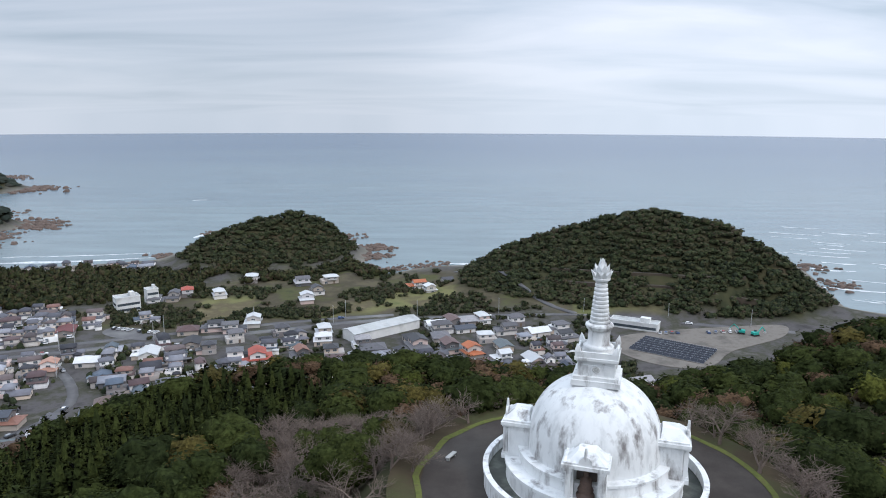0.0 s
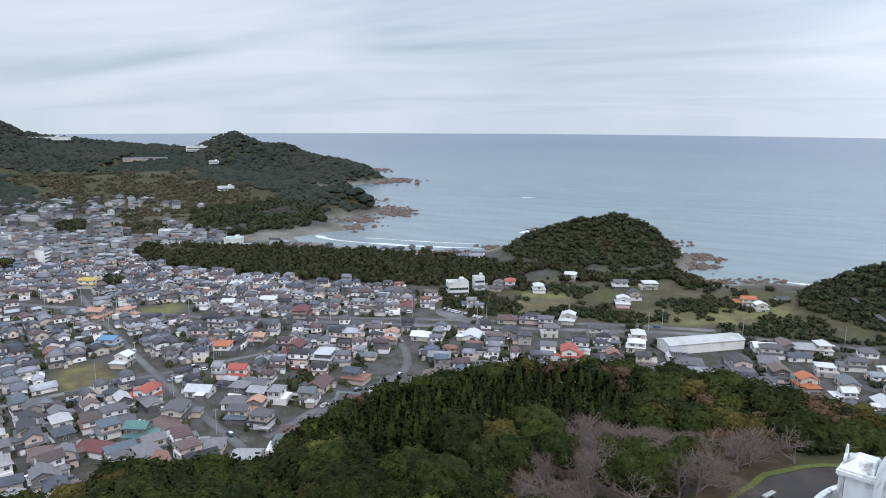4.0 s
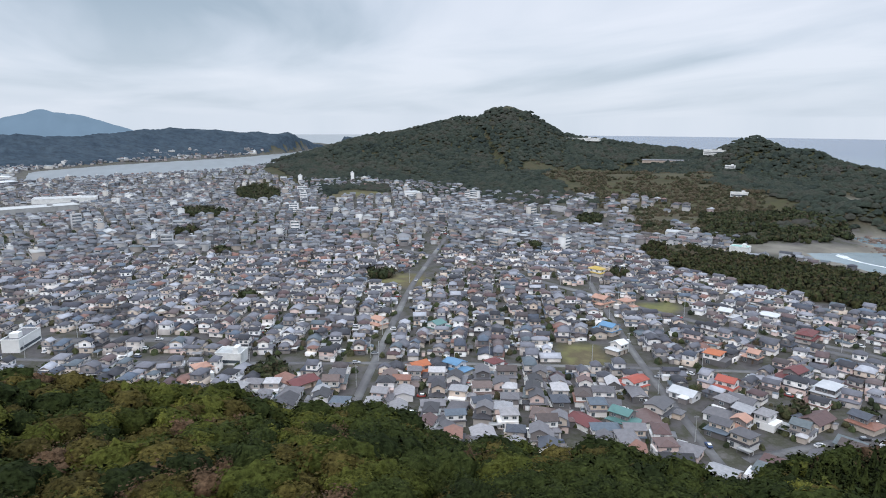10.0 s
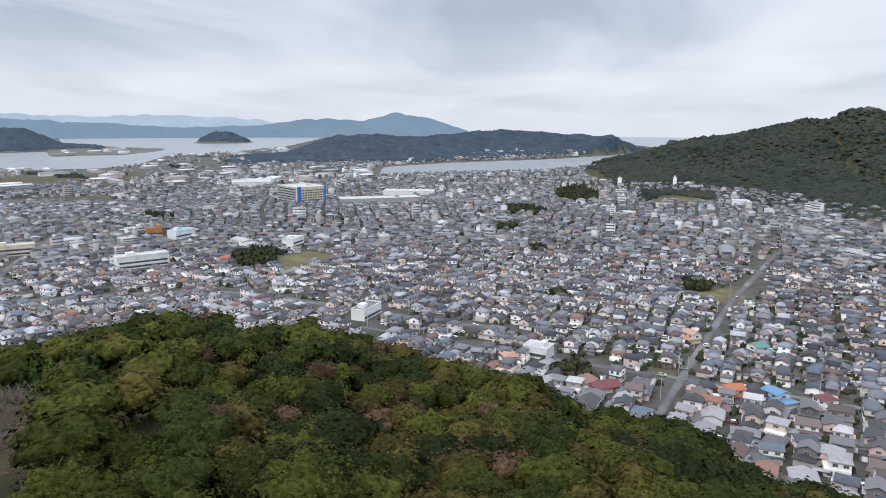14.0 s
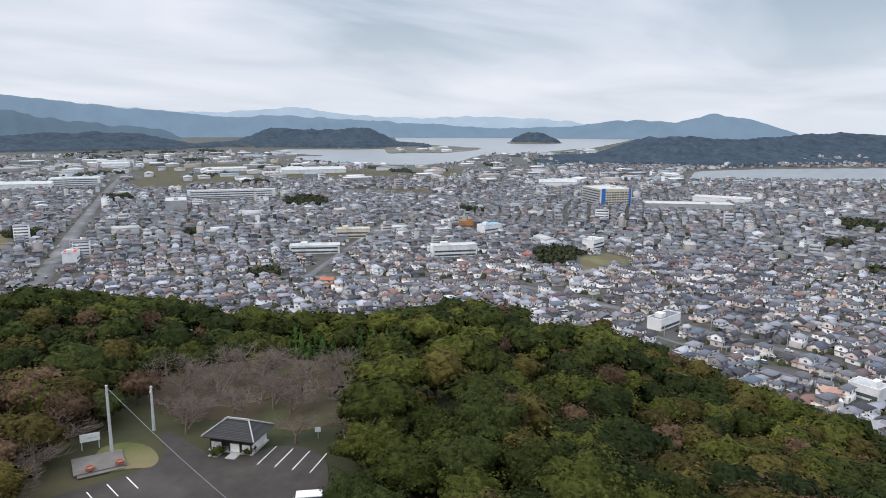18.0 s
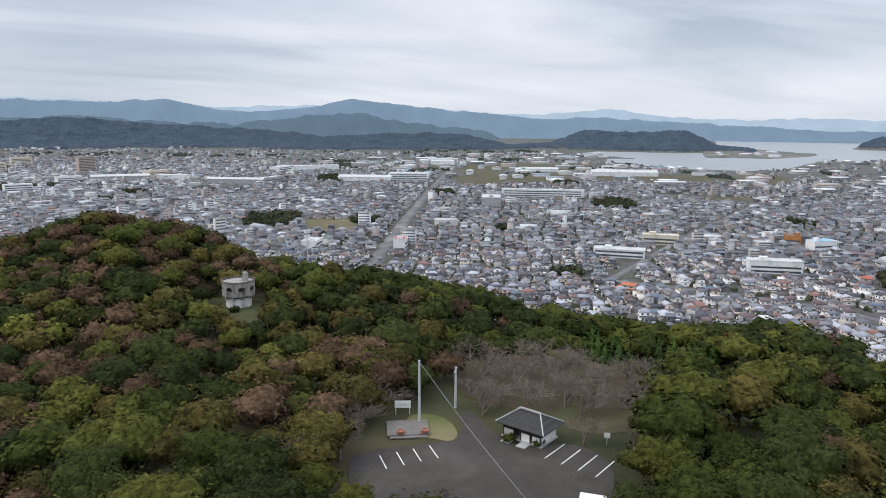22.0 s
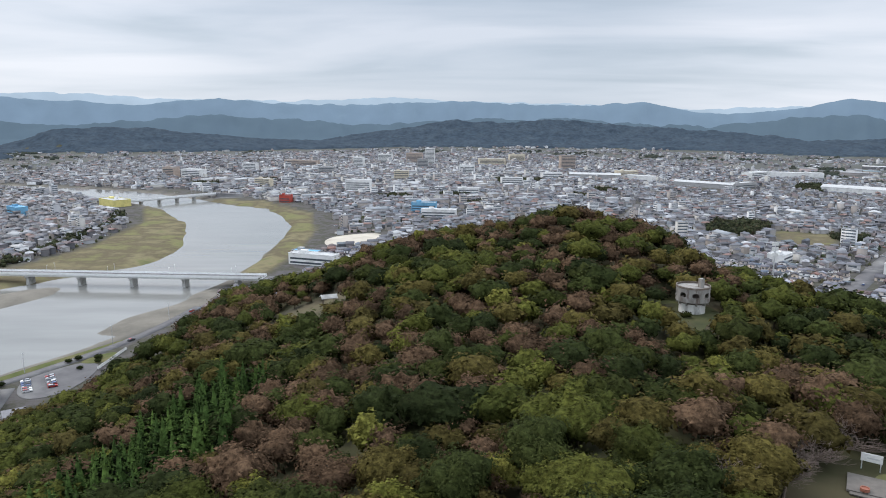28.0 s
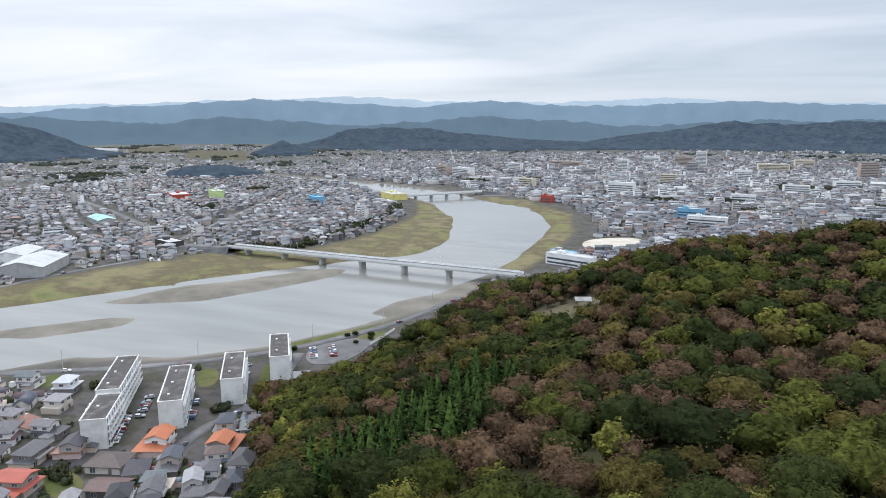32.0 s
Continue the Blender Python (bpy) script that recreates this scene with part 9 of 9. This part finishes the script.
for (x0, z0, x1, z1) in ((1.2, 1.8, 4.2, 4.6), (4.2, 4.6, 6.4, 1.9)):
    part("boom", Solid().add([(x0, -0.9, z0), (x1, -0.9, z1), (x1, -0.9, z1 + 0.5), (x0, -0.9, z0 + 0.5), (x0, -0.4, z0), (x1, -0.4, z1), (x1, -0.4, z1 + 0.5), (x0, -0.4, z0 + 0.5)],
                             [(0, 1, 2, 3), (7, 6, 5, 4), (0, 4, 5, 1), (3, 2, 6, 7), (1, 5, 6, 2), (0, 3, 7, 4)], 0), MACHINE, digger)
part("bucket", Solid().box(6.3, -0.65, 1.1, 1.0, 1.1, 0.9, bottom=True), STEEL, digger)
digger.matrix_world = pose(168, 377, 0.25, 0, 0, 150)
tagged(digger, "teal excavator parked in the gravel yard", "excavator", "yard machines")
copy_thing(digger, pose(174, 373, 0.25, 0, 0, 20))

# utility poles along the streets
first_pole = None
for line, wide in ROADS:
    for (x0, y0), (x1, y1) in zip(line, line[1:]):
        d = math.hypot(x1 - x0, y1 - y0)
        for k in range(int(d / 38)):
            t = (k + 0.5) / max(1, int(d / 38))
            x, y = x0 + (x1 - x0) * t, y0 + (y1 - y0) * t
            if math.hypot(x, y) > 520:
                continue
            a = math.atan2(y1 - y0, x1 - x0)
            px, py = x - math.sin(a) * (wide / 2 + 0.7), y + math.cos(a) * (wide / 2 + 0.7)
            if first_pole is None:
                first_pole = pole(px, py, 0, 10.5, "concrete utility pole with crossarms beside the street", 1, math.degrees(a) + 90)
                tagged(first_pole, group="street poles")
            else:
                copy_thing(first_pole, pose(px, py, 0, 0, 0, math.degrees(a) + 90))

# ---------------------------------------------------------------- the village by the shore
RED_TILE = plain("red_roof_tiles", (0.36, 0.09, 0.065), 0.6)
ORANGE_TILE = plain("orange_roof_tiles", (0.40, 0.13, 0.06), 0.6)
SLATE = chance_material("slate_roofs", [(0.045, 0.045, 0.05), (0.06, 0.06, 0.068), (0.09, 0.088, 0.096), (0.12, 0.118, 0.128)], "object", 0.5, 0.3, 0.8)
PALE_TIN = chance_material("pale_metal_roofs", [(0.52, 0.53, 0.54), (0.62, 0.62, 0.63), (0.45, 0.46, 0.48)], "object", 0.45, 0.15, 0.5)
KINDS = {"grey": (ROOF_O, ""), "dark": (SLATE, "house with a dark slate roof and pale walls"), "red": (RED_TILE, "house with a bright red tiled roof"),
         "orange": (ORANGE_TILE, "house with an orange tiled roof"), "pale": (PALE_TIN, "house with a pale metal roof"), "salmon": (plain("salmon_roof_tiles", (0.42, 0.24, 0.18), 0.6), "house with a faded salmon roof"),
         "maroon": (plain("maroon_roof_tiles", (0.14, 0.045, 0.045), 0.55), "house with a dark maroon tiled roof"), "blue": (plain("blue_metal_roof", (0.10, 0.22, 0.36), 0.45), "house with a blue metal roof"),
         "teal": (plain("teal_metal_roof", (0.09, 0.19, 0.18), 0.45), "house with a dull teal metal roof"), "black": (SLATE, "dark flat-fronted house with a slate roof"), "yellow": (plain("ochre_roof", (0.46, 0.33, 0.09), 0.6), "house with an ochre yellow roof")}
VILLAGE = [("dark", -184, 433), ("dark", -177, 445), ("red", -172, 456), ("pale", -149, 452), ("pale", -140, 497), ("grey", -101, 488), ("pale", -83, 496), ("dark", -86, 464), ("pale", -89, 441), ("orange", -19, 481), ("pale", -9, 468),
           ("grey", 3, 489), ("grey", -142, 374), ("dark", -130, 379), ("pale", -110, 389), ("dark", -117, 377), ("grey", -90, 372), ("pale", -64, 357), ("grey", -43, 352), ("red", -90, 329), ("dark", -103, 331), ("grey", -72, 334), ("grey", -36, 345),
           ("dark", -13, 347), ("grey", -1, 364), ("pale", -4, 387), ("grey", -16, 361), ("grey", 6, 398), ("grey", 16, 396), ("pale", 23, 397), ("pale", 24, 362), ("dark", 35, 376), ("grey", 42, 392), ("pale", 53, 374), ("dark", 66, 382), ("dark", 68, 365),
           ("orange", 15, 337), ("grey", 5, 346), ("pale", 29, 331), ("pale", 45, 329), ("dark", -20, 333), ("grey", 12, 380), ("dark", 0, 378), ("grey", 32, 350), ("dark", -120, 343), ("grey", -132, 352), ("grey", -112, 360), ("pale", -148, 336), ("dark", -55, 338)]
VILLAGE += [("orange", 158, -198), ("dark", 141, -187), ("orange", 182, -188), ("red", 203, -149), ("grey", 208, -175), ("dark", 216, -165), ("grey", 174, -159), ("grey", 187, -172), ("dark", 228, -183), ("grey", 246, -202), ("pale", 259, -219), ("grey", 251, -186), ("grey", 280, -218)]
BIG.extend((hx, hy, 11) for sort, hx, hy in VILLAGE)
MARKS = [("orange", -250, 257), ("red", -220, 232), ("salmon", -245, 275), ("maroon", -219, 271), ("black", -212, 189), ("pale", -222, 211), ("salmon", -185, 311), ("maroon", -209, 372), ("maroon", -258, 330), ("maroon", -215, 154), ("pale", -290, 338),
         ("pale", -199, 270), ("pale", -341, 362), ("salmon", -362, 270), ("salmon", -351, 278), ("blue", -312, 236), ("pale", -282, 220), ("teal", -209, 169), ("pale", -306, 321), ("pale", -172, 323), ("salmon", -188, 207), ("pale", -66, 372), ("yellow", -436, 318),
         ("orange", -400, -300), ("red", -560, -205), ("maroon", -300, 60), ("salmon", -330, 20), ("orange", -292, 116), ("maroon", -282, 150), ("blue", -288, 132), ("teal", -352, 150), ("salmon", -372, 120), ("red", -238, 196)]
BIG.extend((hx, hy, 8) for sort, hx, hy in MARKS)
VILLAGE += MARKS
for pts in ([(224, -261), (215, -267), (202, -250), (206, -241)], [(197, -277), (196, -284), (181, -261), (181, -250)], [(208, -163), (192, -165), (179, -153), (192, -148)], [(290, -228), (272, -236), (264, -226), (276, -215)]):
    slab("lawn", pts, 0.06, LAWN, "patch of rough grass between the flats", category="lawn")
    BIG.append((sum(p[0] for p in pts) / 4, sum(p[1] for p in pts) / 4, 13))
vrng = random.Random(12)
made_houses = {}
for n_, (sort, hx, hy) in enumerate(VILLAGE):
    k = (n_ * 5 + 1) % 14
    if (sort, k % 4) not in made_houses:
        made_houses[sort, k % 4] = house_thing(k, *KINDS[sort][:1], None, KINDS[sort][1])
        ob = made_houses[sort, k % 4]
        ob.matrix_world = pose(hx, hy, 0, 0, 0, 18 + vrng.choice((0, 90, 180, 270)) + vrng.uniform(-8, 8))
    else:
        ob = copy_thing(made_houses[sort, k % 4], pose(hx, hy, 0, 0, 0, 18 + vrng.choice((0, 90, 180, 270)) + vrng.uniform(-8, 8)))
    g_ = vrng.uniform(0.95, 1.25)
    ob.scale = (g_, g_, vrng.uniform(0.85, 1.0))

# trees and hedges between the village houses and along the shore road
spots_x, spots_y = np.array([v[1] for v in VILLAGE], float), np.array([v[2] for v in VILLAGE], float)


def between_houses(x, y, z, w):
    ok = (w < -14) & (z < 4) & (value_noise(x, y, 12, 64) + value_noise(x, y, 30, 65) * 0.6 > 0.12)
    ok &= np.min(np.hypot(x[:, None] - spots_x, y[:, None] - spots_y), 1) > 9
    for line, wide in ROADS:
        ok &= off_line(line, x, y) > wide / 2 + 2.2
    for bx, by, br in BIG:
        ok &= np.hypot(x - bx, y - by) > br * 0.8
    return ok & (y > 300 + np.abs(x) * 0.05)


canopy("village_hedges", -168, 92, 300, 420, 3.6, between_houses, [WOODS], "hedges and small trees between the village houses", 0.5, 1.0, TUFTS)
canopy("hillside_gardens", 135, 260, -235, -140, 3.4, lambda x, y, z, w: (z < 9) & (value_noise(x, y, 9, 66) + value_noise(x, y, 24, 67) * 0.5 > 0.22) & (np.min(np.hypot(x[:, None] - spots_x, y[:, None] - spots_y), 1) > 8.5)
       & (off_line(ROADS[11][0], x, y) > 5) & (np.min(np.hypot(x[:, None] - np.array([209, 231, 200, 190]), y[:, None] - np.array([-190, -221, -220, -246])), 1) > 17), [WOODS], "garden trees and hedges at the hill's foot", 0.55, 1.0, TUFTS)
canopy("roadside_hedge", -120, 60, 395, 440, 2.6, lambda x, y, z, w: (off_line(ROADS[3][0], x, y) > 5.5) & (off_line(ROADS[3][0], x, y) < 9.5) & (y > 398) & (off_line(ROADS[4][0], x, y) > 5), [WOODS], "dark hedge along the shore road", 0.6, 1.0, TUFTS)
town()
